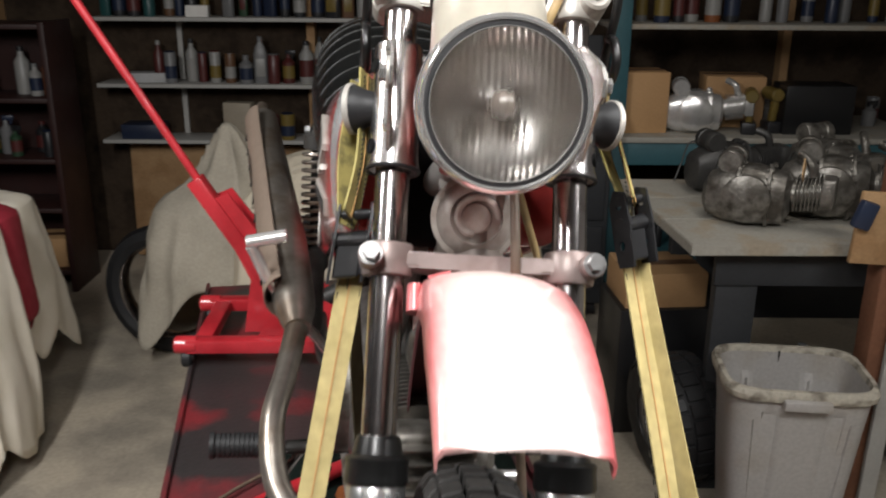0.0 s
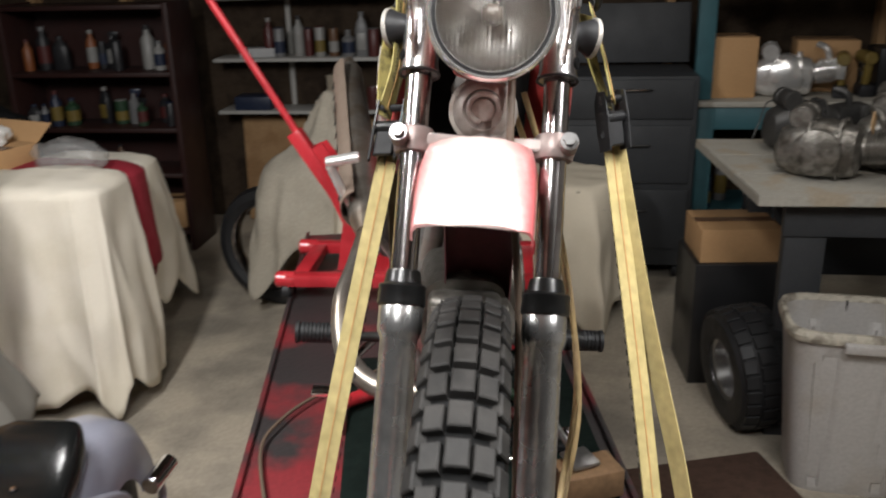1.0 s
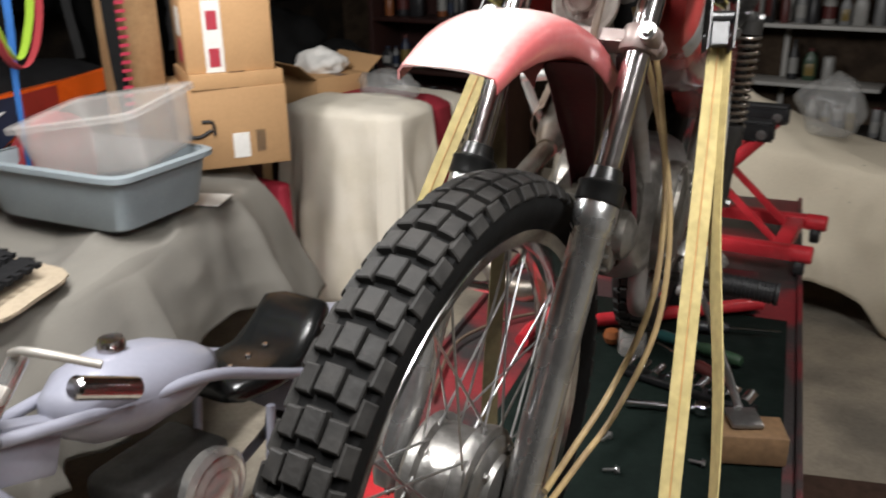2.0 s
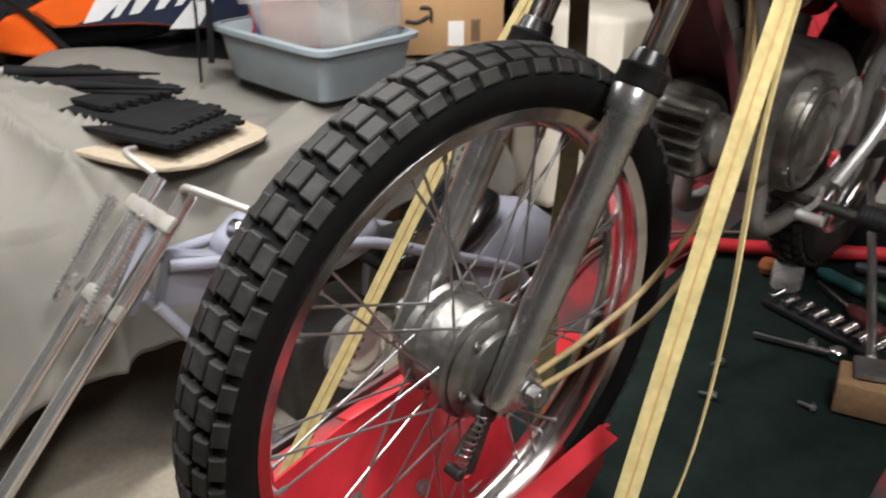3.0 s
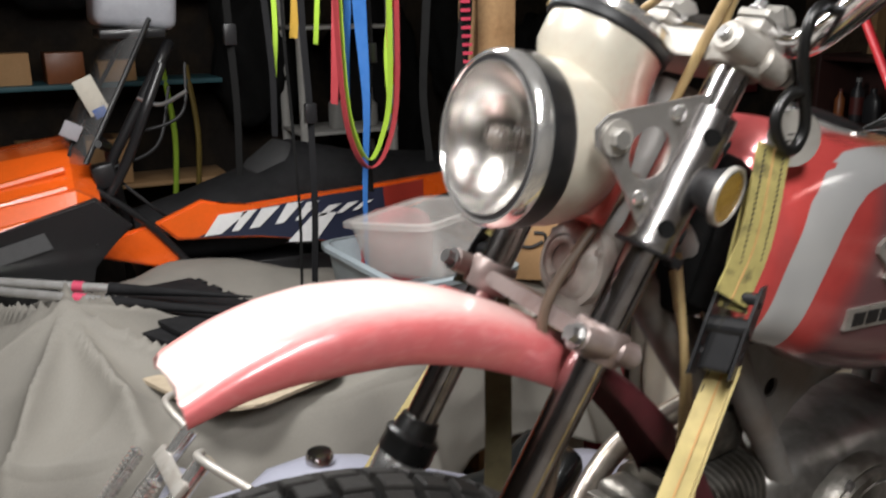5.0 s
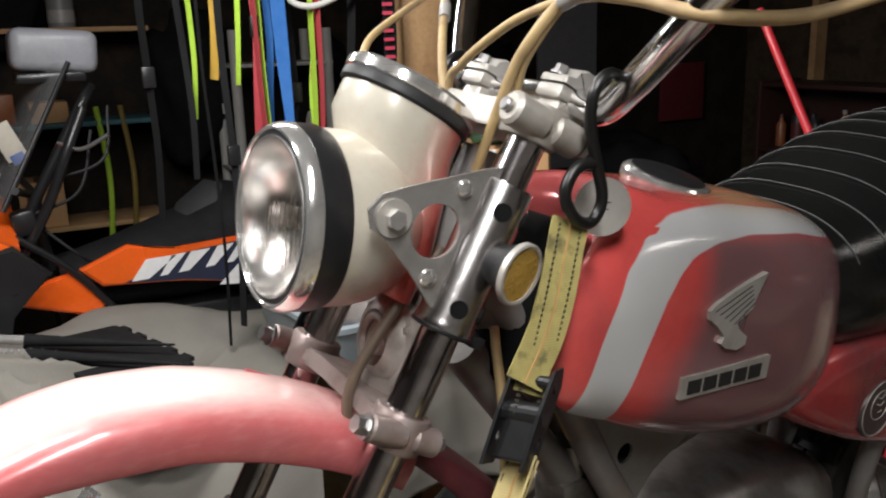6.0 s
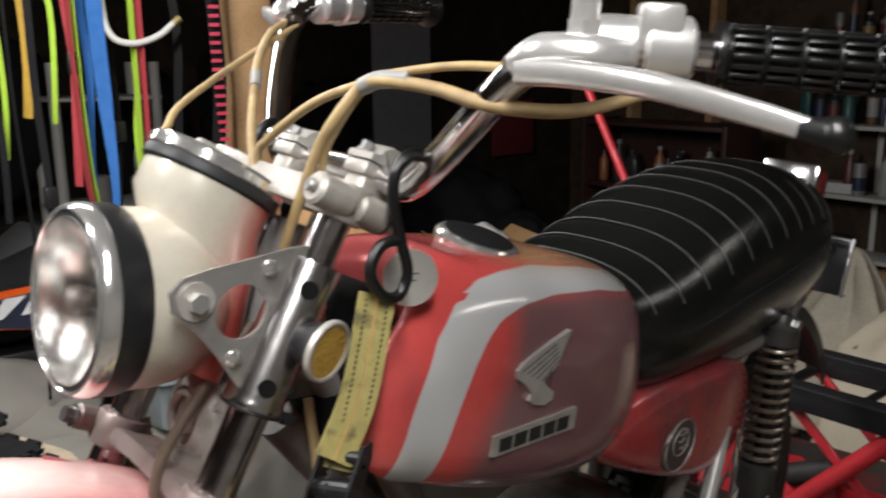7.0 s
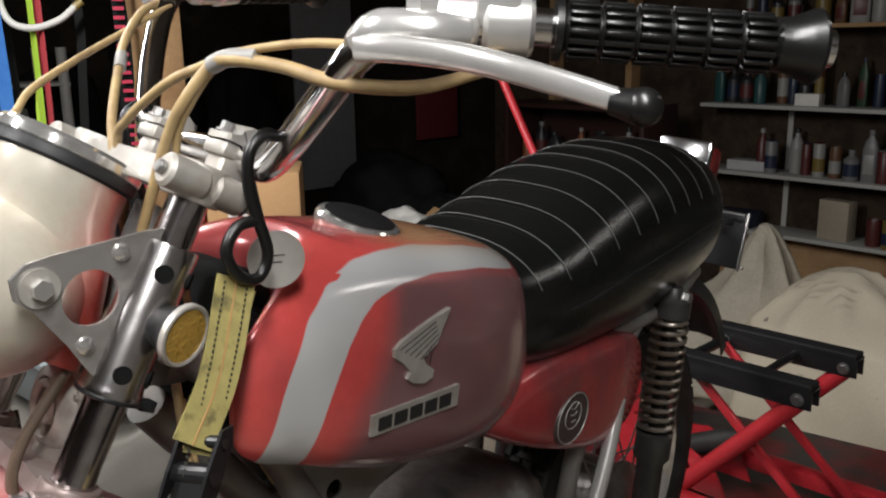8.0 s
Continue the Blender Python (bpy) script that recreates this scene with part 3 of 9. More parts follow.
# both clamps: a bridge between two split rings, each with a pinch boss that runs fore and aft outside its tube
def yoke(name, z, tall, web, boss, material, label, head, back):
    """Flat bridge with a split ring and two bolt ears round each fork tube."""
    half = [(0.0, -0.010), (0.026, -0.010), (0.050, -0.013), (TX - 0.012, -0.015), (TX - 0.004, 0.0), (TX - 0.012, 0.016), (0.052, 0.022), (0.034, 0.032), (0.014, 0.036)]
    bm = prism(B(), [(x, TF + y) for x, y in half] + [(-x, TF + y) for x, y in reversed(half[1:])], web, Matrix.Translation((0, 0, z - web / 2)), 0.002)
    ob = fk(name, bm, material, label=label)
    for side in (1, -1):
        x = side * TX
        bm = lathe(B(), [(0.0146, z - tall / 2), (0.0196, z - tall / 2), (0.0208, z - tall / 2 + 0.002), (0.0208, z + tall / 2 - 0.002), (0.0196, z + tall / 2), (0.0146, z + tall / 2)], Matrix.Translation((x, TF, 0)), 32)
        fk("clamp_ring", bm, material, ob)
        x = side * (TX + 0.0135)
        for y0, y1 in ((-0.034, -0.0025), (0.0025, back)):
            fk("clamp_ear", cyl(B(), (x, TF + y0, z), (x, TF + y1, z), boss, seg=22, bevel=0.0025), material, ob)
        y = TF - 0.034 if head < 0 else TF + back
        fk("clamp_bolt", hexbolt(B(), (x, y, z), (0, head, 0), boss * 0.68, 0.0075), STEEL, ob, "plated hexagon bolt")
        fk("bolt_end", cyl(B(), (x, TF + back if head < 0 else TF - 0.034, z), (x, TF + back + 0.006 if head < 0 else TF - 0.039, z), 0.0048, seg=14, bevel=0.001), STEEL, ob)
    return ob


yoke("lower_clamp", 0.496, 0.026, 0.013, 0.0100, CLAMP, "pinkish grey cast lower fork clamp", -1, 0.026)
top_clamp = yoke("top_clamp", 0.723, 0.026, 0.021, 0.0118, PALE_ALLOY, "pale cast top fork clamp", 1, 0.030)
for side in (1, -1):
    bm = B()
    box(bm, (side * 0.050, TF + 0.036, 0.738), (0.026, 0.030, 0.026), None, 0.005)
    box(bm, (side * 0.050, TF + 0.037, 0.7545), (0.029, 0.040, 0.011), None, 0.003)
    fk("bar_riser", bm, PALE_ALLOY, top_clamp, "cast handlebar riser")
    bm = B()
    rings = []
    for dx in (-0.0145, -0.013, 0.013, 0.0145):
        k = 0.93 if abs(dx) > 0.0135 else 1.0
        rings.append([Vector((side * 0.050 + dx, TF + 0.037 + k * y, 0.7610 + k * z)) for y, z in ((-0.020, 0.0), (-0.020, 0.005), (-0.0125, 0.007), (-0.010, 0.012), (-0.004, 0.0155), (0.004, 0.0155), (0.010, 0.012), (0.0125, 0.007), (0.020, 0.005), (0.020, 0.0))])
    loft(bm, rings)
    fk("riser_cap", bm, PALE_ALLOY, top_clamp, "humped cap over the bar")
    for dy in (-0.0155, 0.0155):
        fk("riser_bolt", hexbolt(B(), (side * 0.050, TF + 0.037 + dy, 0.7665), (0, 0, 1), 0.0052, 0.006), STEEL, top_clamp)
bm = B()
cyl(bm, (0, 0.016, 0.50), (0, 0.016, 0.70), 0.024, seg=28)
bk("steering_head", moved(bm, FORK), GREY_FRAME, label="grey painted steering head")

# handlebar in the bike's own frame
BAR_L = [(0.0, 0.382, 0.968), (0.07, 0.382, 0.968), (0.103, 0.375, 0.967), (0.135, 0.369, 0.988), (0.175, 0.362, 1.022), (0.212, 0.362, 1.056), (0.245, 0.385, 1.072), (0.30, 0.435, 1.070), (0.37, 0.495, 1.067), (0.425, 0.530, 1.065)]
# the bar is turned with the fork: its right half is the left one mirrored about the turned plane
_a, _b = Vector((0.212, 0.362, 1.056)), Vector((-0.200, 0.508, 1.072))
_n, _m = (_a - _b).normalized(), (_a + _b) / 2
MIR = Matrix.Translation(_m) @ Matrix(((1 - 2 * _n.x * _n.x, -2 * _n.x * _n.y, -2 * _n.x * _n.z, 0), (-2 * _n.x * _n.y, 1 - 2 * _n.y * _n.y, -2 * _n.y * _n.z, 0), (-2 * _n.x * _n.z, -2 * _n.y * _n.z, 1 - 2 * _n.z * _n.z, 0), (0, 0, 0, 1))) @ Matrix.Translation(-_m)


def bm_side(side, name, bm, material, parent, label="", **kw):
    if side < 0:
        moved(bm, MIR)
    return bk(name, bm, material, parent, label, **kw)


bm = B()
BAR_R = [tuple(MIR @ Vector(p)) for p in reversed(BAR_L[6:])] + [(-0.200, 0.508, 1.072), (-0.168, 0.470, 1.032), (-0.134, 0.438, 0.983), (-0.104, 0.419, 0.966), (-0.065, 0.398, 0.966)]
tube(bm, BAR_R + [(0.0, 0.388, 0.968)] + BAR_L[1:], 0.0111, 20, 8)
bar = bk("handlebar", bm, CHROME, label="chrome high-rise handlebar")


def grip(side):
    """Ribbed black rubber grip with a flared end."""
    p, q = Vector((0.296, 0.431, 1.0700)), Vector((0.416, 0.5225, 1.0655))
    L = (q - p).length
    m = Matrix.Translation(p) @ aim(p, q)
    bm = B()
    prof = [(0.0115, 0), (0.0185, 0.0), (0.0185, 0.004)]
    for i in range(6):
        h0 = 0.006 + i * (L - 0.030) / 6
        h1 = 0.006 + (i + 1) * (L - 0.030) / 6
        prof += [(0.0128, h0), (0.0136, h0 + 0.001), (0.0138, (h0 + h1) / 2), (0.0136, h1 - 0.001), (0.0128, h1 - 0.0004)]
    prof += [(0.0155, L - 0.022), (0.0165, L - 0.014), (0.0205, L - 0.004), (0.0225, L), (0.021, L + 0.0025), (0, L + 0.002)]
    lathe(bm, prof, m, 32)
    ob = bm_side(side, "grip", bm, GRIP, bar, "black ribbed rubber grip")
    bm = B()
    for i in range(6):
        h0 = 0.006 + i * (L - 0.030) / 6 + 0.0015
        h1 = 0.006 + (i + 1) * (L - 0.030) / 6 - 0.0015
        for k in range(18):
            a = 2 * math.pi * k / 18
            box(bm, m @ Vector((0.0152 * math.cos(a), 0.0152 * math.sin(a), (h0 + h1) / 2)), (0.0050, 0.0028, h1 - h0), m.to_3x3().to_4x4() @ Matrix.Rotation(a, 4, "Z"), 0.0007, 2)
    bm_side(side, "grip_rib", bm, GRIP, bar)


for side in (1, -1):
    grip(side)
    g = lambda x, y, z: (x, y, z)
    bm = B()
    c, d = Vector(g(0.238, 0.384, 1.0715)), (Vector(g(0.30, 0.434, 1.0705)) - Vector(g(0.24, 0.384, 1.0715))).normalized()
    cyl(bm, c, c + d * 0.030, 0.0185, seg=24, bevel=0.003)
    tube(bm, [g(0.214, 0.352, 1.059), g(0.232, 0.352, 1.066), g(0.256, 0.366, 1.066), g(0.266, 0.384, 1.066)], [0.0085, 0.012, 0.0125, 0.010], 14, 6)
    cyl(bm, g(0.244, 0.374, 1.074), g(0.244, 0.374, 1.106), 0.0085, seg=18, bevel=0.002)
    cyl(bm, g(0.244, 0.374, 1.078), g(0.244, 0.374, 1.086), 0.0105, seg=6)
    bm_side(side, "lever_perch", bm, POLISHED, bar, "polished lever perch with mirror boss")
    bm = B()
    c2 = c + d * 0.032
    cyl(bm, c2, c2 + d * 0.030, 0.0205, 0.0195, seg=28, bevel=0.003)
    box(bm, c2 + d * 0.014 + Vector((0, -0.008, 0.012)), (0.026, 0.022, 0.028), d.to_track_quat("X", "Z").to_matrix().to_4x4(), 0.004)
    bm_side(side, "switch_housing", bm, POLISHED, bar, "polished switch housing")
    bm = B()
    pts = [g(0.222, 0.347, 1.056), g(0.262, 0.338, 1.0575), g(0.315, 0.330, 1.0560), g(0.365, 0.334, 1.0480), g(0.397, 0.341, 1.0410)]
    P = spline(pts, 8)
    rings = []
    for i, p in enumerate(P):
        dd = (P[min(i + 1, len(P) - 1)] - P[max(i - 1, 0)]).normalized()
        s = dd.cross(Vector((0, 0, 1))).normalized()
        u = s.cross(dd)
        w, h = 0.0066 - 0.0015 * i / len(P), 0.0082 - 0.0030 * i / len(P)
        rings.append([p + s * w * math.copysign(abs(math.cos(a)) ** 0.6, math.cos(a)) + u * h * math.copysign(abs(math.sin(a)) ** 0.6, math.sin(a)) for a in [2 * math.pi * j / 14 for j in range(14)]])
    loft(bm, rings)
    bm_side(side, "lever", bm, POLISHED, bar, "polished aluminium hand lever")
    bm = B()
    bmesh.ops.create_uvsphere(bm, u_segments=20, v_segments=14, radius=0.0090, matrix=Matrix.Translation(g(0.400, 0.342, 1.041)))
    cyl(bm, g(0.386, 0.3385, 1.0425), g(0.397, 0.341, 1.041), 0.0062, 0.0082, seg=16)
    bm_side(side, "lever_ball", bm, GRIP, bar, "black plastic lever ball")
    bm = B()
    cyl(bm, g(0.199, 0.366, 1.0565), g(0.213, 0.356, 1.058), 0.0062, seg=16)
    for k in range(4):
        cc = Vector(g(0.200 + k * 0.003, 0.3653 - k * 0.0021, 1.0567))
        cyl(bm, cc, cc + (Vector(g(0.213, 0.356, 1.058)) - Vector(g(0.199, 0.366, 1.0565))).normalized() * 0.0016, 0.0072, seg=16)
    cyl(bm, g(0.207, 0.360, 1.057), g(0.2105, 0.3575, 1.0575), 0.0092, seg=16)
    bm_side(side, "cable_adjuster", bm, EXHAUST, bar, "knurled brass cable adjuster")

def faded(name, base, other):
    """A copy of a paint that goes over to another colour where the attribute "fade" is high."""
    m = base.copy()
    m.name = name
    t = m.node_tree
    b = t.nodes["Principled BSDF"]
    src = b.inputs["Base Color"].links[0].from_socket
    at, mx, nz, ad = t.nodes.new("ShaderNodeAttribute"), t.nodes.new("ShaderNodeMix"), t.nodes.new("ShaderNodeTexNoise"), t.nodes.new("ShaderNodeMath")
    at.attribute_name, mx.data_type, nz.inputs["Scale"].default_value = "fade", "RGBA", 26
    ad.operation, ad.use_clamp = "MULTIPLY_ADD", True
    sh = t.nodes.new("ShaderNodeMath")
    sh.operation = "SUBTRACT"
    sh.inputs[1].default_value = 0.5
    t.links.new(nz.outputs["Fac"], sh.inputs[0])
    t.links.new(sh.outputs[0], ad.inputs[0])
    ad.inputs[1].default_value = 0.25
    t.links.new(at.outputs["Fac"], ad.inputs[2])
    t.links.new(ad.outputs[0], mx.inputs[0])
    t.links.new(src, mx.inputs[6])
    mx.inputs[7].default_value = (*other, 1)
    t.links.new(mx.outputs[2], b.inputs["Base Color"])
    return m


# headlight shell with the speedometer pod on top
HL = Matrix.Translation((0.003, -0.1145, 0.587)) @ Matrix.Rotation(radians(90 + 21.5), 4, "X") @ Matrix.Scale(0.965, 4)  # z looks ahead
bm = B()
lathe(bm, [(0.0655, -0.0045), (0.0668, -0.006), (0.0668, -0.022), (0.0655, -0.026), (0.0652, -0.027)], HL, 64)
headlight = hd("headlight", bm, BLACK_STEEL, label="round headlight with ribbed clear lens")
bm = B()
lathe(bm, [(0.0605, 0.0045), (0.0615, 0.0062), (0.0632, 0.0062), (0.0658, 0.003), (0.0670, -0.002), (0.0670, -0.0050), (0.0650, -0.0055)], HL, 64)
hd("headlight_rim", bm, BRIGHT_TRIM, headlight, "bright chrome rim")
bm = B()
lathe(bm, [(0.0610, 0.0020), (0.0608, 0.0046), (0.0585, 0.0054), (0.0572, 0.0050), (0.0568, 0.0020)], HL, 64)
hd("lens_gasket", bm, BLACK_RUBBER, headlight, "black lens gasket")
bm = B()
lathe(bm, [(0.0574, 0.0040), (0.0570, 0.0062), (0.0564, 0.0062), (0.0560, 0.0040)], HL, 64)
hd("lens_ring", bm, BRIGHT_TRIM, headlight, "thin inner trim ring")
bm = B()
rings = []
for r in range(0, 13):
    rr = 0.0568 * r / 12
    rings.append([HL @ Vector((rr * math.cos(2 * math.pi * i / 64), rr * math.sin(2 * math.pi * i / 64), 0.004 + 0.0065 * (1 - (r / 12) ** 2) + 0.0004 * math.sin(rr * math.cos(2 * math.pi * i / 64) * 900))) for i in range(64)])
loft(bm, rings[1:], True, False)
bm.verts.ensure_lookup_table()
bm.faces.new([bm.verts[i] for i in range(64)])
lens = hd("headlight_lens", bm, LENS, headlight, "clear ribbed glass lens")
lens.visible_shadow = False
bm = B()
lathe(bm, [(0.0572, 0.001), (0.053, -0.010), (0.042, -0.023), (0.030, -0.032), (0.014, -0.037), (0.0, -0.038)], HL, 48)
hd("reflector_bowl", bm, BOWL, headlight, "bright reflector bowl")
bm = B()
lathe(bm, [(0.0, -0.003), (0.005, -0.004), (0.0095, -0.008), (0.0115, -0.014), (0.0100, -0.021), (0.0075, -0.026), (0.0075, -0.036)], HL, 24)
hd("bulb", bm, BULB, headlight, "clouded glass bulb")
# shell: a bullet behind the ring, and the speedometer pod that grows out of it
bm = B()
lathe(bm, [(0.0640, -0.026), (0.0645, -0.030), (0.0645, -0.048), (0.062, -0.064), (0.055, -0.082), (0.042, -0.096), (0.022, -0.104), (0, -0.106)], HL, 64)
POD = Matrix.Translation((0.001, -0.058, 0.695)) @ Matrix.Rotation(radians(-3), 4, "X") @ Matrix.Diagonal((1.03, 1.14, 1, 1))
rings = []
for h, rx, ry, dy in ((-0.125, 0.036, 0.022, 0.040), (-0.085, 0.042, 0.030, 0.030), (-0.050, 0.0455, 0.0370, 0.014), (-0.022, 0.0445, 0.0425, 0.001), (-0.006, 0.0435, 0.0425, 0), (0.0, 0.0435, 0.0425, 0)):
    rings.append([POD @ Vector((rx * math.cos(2 * math.pi * i / 48), dy + ry * math.sin(2 * math.pi * i / 48), h)) for i in range(48)])
loft(bm, rings)
fade = bm.verts.layers.float.new("fade")
for v in bm.verts:
    v[fade] = max(0.0, min(1.0, (v.co.y + 0.064) / 0.042)) * 0.95 + max(0.0, min(1.0, (0.552 - v.co.z) / 0.018))
hd("headlight_shell", bm, faded("two_tone_shell_paint", CREAM, (0.42, 0.045, 0.035)), headlight, "yellowed white painted shell fading to red", angle=60)
bm = B()
lathe(bm, [(0.0438, -0.002), (0.0455, 0.000), (0.0455, 0.006), (0.0445, 0.0075), (0.043, 0.0075)], POD, 48)
hd("speedometer_gasket", bm, BLACK_RUBBER, headlight, "black rubber gasket")
bm = B()
lathe(bm, [(0.0445, 0.007), (0.0462, 0.0085), (0.0462, 0.0145), (0.0435, 0.0175), (0.040, 0.0165), (0.039, 0.012)], POD, 48)
hd("speedometer_ring", bm, BRIGHT_TRIM, headlight, "chrome speedometer bezel")
bm = B()
lathe(bm, [(0.0, 0.012), (0.0400, 0.012)], POD, 48)
hd("speedometer_face", bm, BLACK_STEEL, headlight)
# bracket plates from shroud to shell
for side in (1, -1):
    out = [(0.00726, 0.685), (-0.00484, 0.691), (-0.0242, 0.681), (-0.07502, 0.648), (-0.08833, 0.638), (-0.09317, 0.626), (-0.08591, 0.615), (-0.0726, 0.612), (-0.04356, 0.597), (-0.02178, 0.583), (0.00726, 0.58)]
    bm = B()
    # outline given as (y, z) in the fork frame, raised along x
    to = Matrix(((0, 0, side, side * 0.0785), (1, 0, 0, TF), (0, 1, 0, 0), (0, 0, 0, 1)))
    prism(bm, out, 0.0025, to, holes=((-0.0415, 0.630, 0.0185),))
    fk("headlight_bracket", bm, BRACKET, headlight, "triangular plated bracket with a round hole", smooth=False)
    bm = B()
    xo = side * 0.0812
    hexbolt(bm, (xo, TF - 0.0752, 0.627), (side, 0, 0), 0.0070, 0.006)
    fk("bracket_bolt", bm, BRIGHT_TRIM, headlight)
    bm = B()
    lathe(bm, [(0.0, 0), (0.0125, 0), (0.0125, 0.002), (0.0, 0.002)], Matrix.Translation((xo, TF - 0.0752, 0.627)) @ Matrix.Rotation(radians(90 * side), 4, "Y"), 24)
    fk("bracket_washer", bm, PALE_ALLOY, headlight)
    for y, z in ((-0.035, 0.663), (-0.033, 0.600)):
        bm = B()
        lathe(bm, [(0.0062, 0), (0.0055, 0.0022), (0.003, 0.0036), (0.0, 0.004)], Matrix.Translation((xo, TF + y, z)) @ Matrix.Rotation(radians(90 * side), 4, "Y"), 18)
        fk("bracket_screw", bm, BRIGHT_TRIM, headlight)
# horn under the light
bm = B()
HN = Matrix.Translation((-0.003, 0.001, 0.539)) @ Matrix.Rotation(radians(90 + 12), 4, "X")
lathe(bm, [(0.0, -0.022), (0.028, -0.022), (0.036, -0.010), (0.0375, 0.0), (0.0375, 0.004), (0.033, 0.006), (0.030, 0.012), (0.022, 0.016), (0.021, 0.012), (0.014, 0.010), (0.012, 0.014), (0.0, 0.016)], HN, 40)
horn = fk("horn", bm, HORN, label="round pale horn under the headlight")
bm = B()
tube(bm, [HN @ Vector((0.019 * math.cos(a) * (1 - 0.06 * a), 0.019 * math.sin(a) * (1 - 0.06 * a), 0.015)) for a in [i * 0.35 for i in range(14)]], 0.0032, 8, 3)
for a in (0.5, 2.6, 4.7):
    hexbolt(bm, HN @ Vector((0.0335 * math.cos(a), 0.0335 * math.sin(a), 0.005)), HN.to_3x3() @ Vector((0, 0, 1)), 0.003, 0.002)
fk("horn_snail", bm, HORN, horn)
box(b := B(), (-0.003, 0.004, 0.561), (0.03, 0.02, 0.03), None, 0.004)
fk("horn_bracket", b, BLACK_STEEL, horn)

def blend(table, y):
    for a, b in zip(table, table[1:]):
        if a[0] <= y <= b[0]:
            u = (y - a[0]) / (b[0] - a[0])
            return [p + (q - p) * u for p, q in zip(a, b)]
    return list(table[0] if y < table[0][0] else table[-1])


# front fender: one pressed blade from the tip, under the clamp, down behind the wheel
FENDER_R = [(37.5, 0.4515), (36, 0.4555), (32, 0.4670), (28, 0.4755), (24, 0.4815), (17, 0.4850), (10, 0.4830), (3, 0.4800), (-5, 0.4765), (-20, 0.472), (-46, 0.464)]


def fender(name, a_front, a_rear, half, material, drop):
    bm = B()
    rings_o, n = [], 44
    prof = [(-1.0, -1.0), (-1.0, -0.45), (-0.93, -0.12), (-0.72, 0.03), (-0.4, 0.14), (0, 0.18), (0.4, 0.14), (0.72, 0.03), (0.93, -0.12), (1.0, -0.45), (1.0, -1.0)]
    for i in range(n + 1):
        u = i / n
        a = radians(a_front + (a_rear - a_front) * u)
        r = blend([(-p, q) for p, q in FENDER_R], -math.degrees(a))[1]
        jag = 0.5 if i == 0 else 0.0
        w = half * (0.93 + 0.07 * math.sin(min(1, u * 3) * math.pi / 2))
        d = drop * (0.42 + 0.58 * min(1, u * 3.2))
        outer = [Vector((x * w, -(r + z * d) * math.sin(a + jag * radians(1.0) * noise.noise(Vector((x * 9, z * 7, 3.3)))), (r + z * d) * math.cos(a + jag * radians(1.0) * noise.noise(Vector((x * 9, z * 7, 3.3)))))) for x, z in prof]
        inner = [Vector((x * (w - 0.0016), -(r - 0.0016 + z * d) * math.sin(a), (r - 0.0016 + z * d) * math.cos(a))) for x, z in reversed(prof)]
        rings_o.append(outer + inner)
    loft(bm, rings_o)
    # Colour goes paler towards the centre line and the front.
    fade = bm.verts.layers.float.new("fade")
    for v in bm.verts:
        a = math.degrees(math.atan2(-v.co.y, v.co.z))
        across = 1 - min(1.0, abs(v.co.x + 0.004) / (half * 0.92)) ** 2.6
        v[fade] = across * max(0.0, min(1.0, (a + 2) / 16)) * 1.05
    return fk(name, bm, material, label="red pressed steel front fender, paler on its crown, with chipped edge", angle=50)


fender_ob = fender("front_fender", 37.0, -4, 0.0500, faded("pale_crowned_red_paint", FENDER_RED, (0.76, 0.60, 0.56)), 0.0310)
# Rear half in a far darker red than the front, on both faces.
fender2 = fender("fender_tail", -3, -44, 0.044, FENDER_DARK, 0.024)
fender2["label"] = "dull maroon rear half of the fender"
for side in (1, -1):
    bm = B()
    prism(bm, [(0.0, 0.0), (0.016, -0.006), (0.020, 0.014), (0.004, 0.020)], 0.002, Matrix.Translation((side * 0.024 - 0.02, TF - 0.045 + 0.02 * side, 0.474)) @ Matrix.Rotation(radians(14 * side), 4, "Y"))
    fk("fender_tab", bm, FENDER_RED, fender_ob, "bent red mounting tab")
bm = B()
cyl(bm, (-0.052, TF - 0.026, 0.452), (-0.052, TF - 0.020, 0.474), 0.0065)
fk("fender_stay", bm, FENDER_RED, fender_ob, "short red stay under the clamp")

# tank with a silver stripe
TANK = [(0.335, 0.064, 0.765, 0.800), (0.338, 0.090, 0.750, 0.824), (0.346, 0.105, 0.736, 0.848), (0.368, 0.113, 0.720, 0.866), (0.405, 0.116, 0.703, 0.878), (0.45, 0.120, 0.682, 0.884), (0.51, 0.124, 0.660, 0.879),
        (0.57, 0.127, 0.643, 0.869), (0.63, 0.127, 0.632, 0.860), (0.68, 0.122, 0.630, 0.847), (0.718, 0.112, 0.638, 0.832), (0.744, 0.097, 0.660, 0.815), (0.756, 0.070, 0.695, 0.785)]



def section(y, hw, zb, zt, n, k=96, tuck=0.12, power=3.2):
    zc, h = (zb + zt) / 2, (zt - zb) / 2
    out = []
    for i in range(k):
        a = 2 * math.pi * i / k
        c, s = math.cos(a), math.sin(a)
        x = hw * math.copysign(abs(c) ** (2 / power), c)
        z = h * math.copysign(abs(s) ** (2 / power), s)
        if z < 0:
            x *= 1 - tuck * (z / h) ** 2
        else:
            x *= 1 - 0.10 * (z / h) ** 2
        out.append(Vector((x, y, zc + z)))
    return out


bm = B()
S = spline([Vector(r[1:]) for r in TANK], 6)
Y = [p.x for p in spline([Vector((r[0], 0, 0)) for r in TANK], 6)]
loft(bm, [section(y, s.x, s.y, s.z, 0, 140, 0.06, 4.4) for y, s in zip(Y, S)])
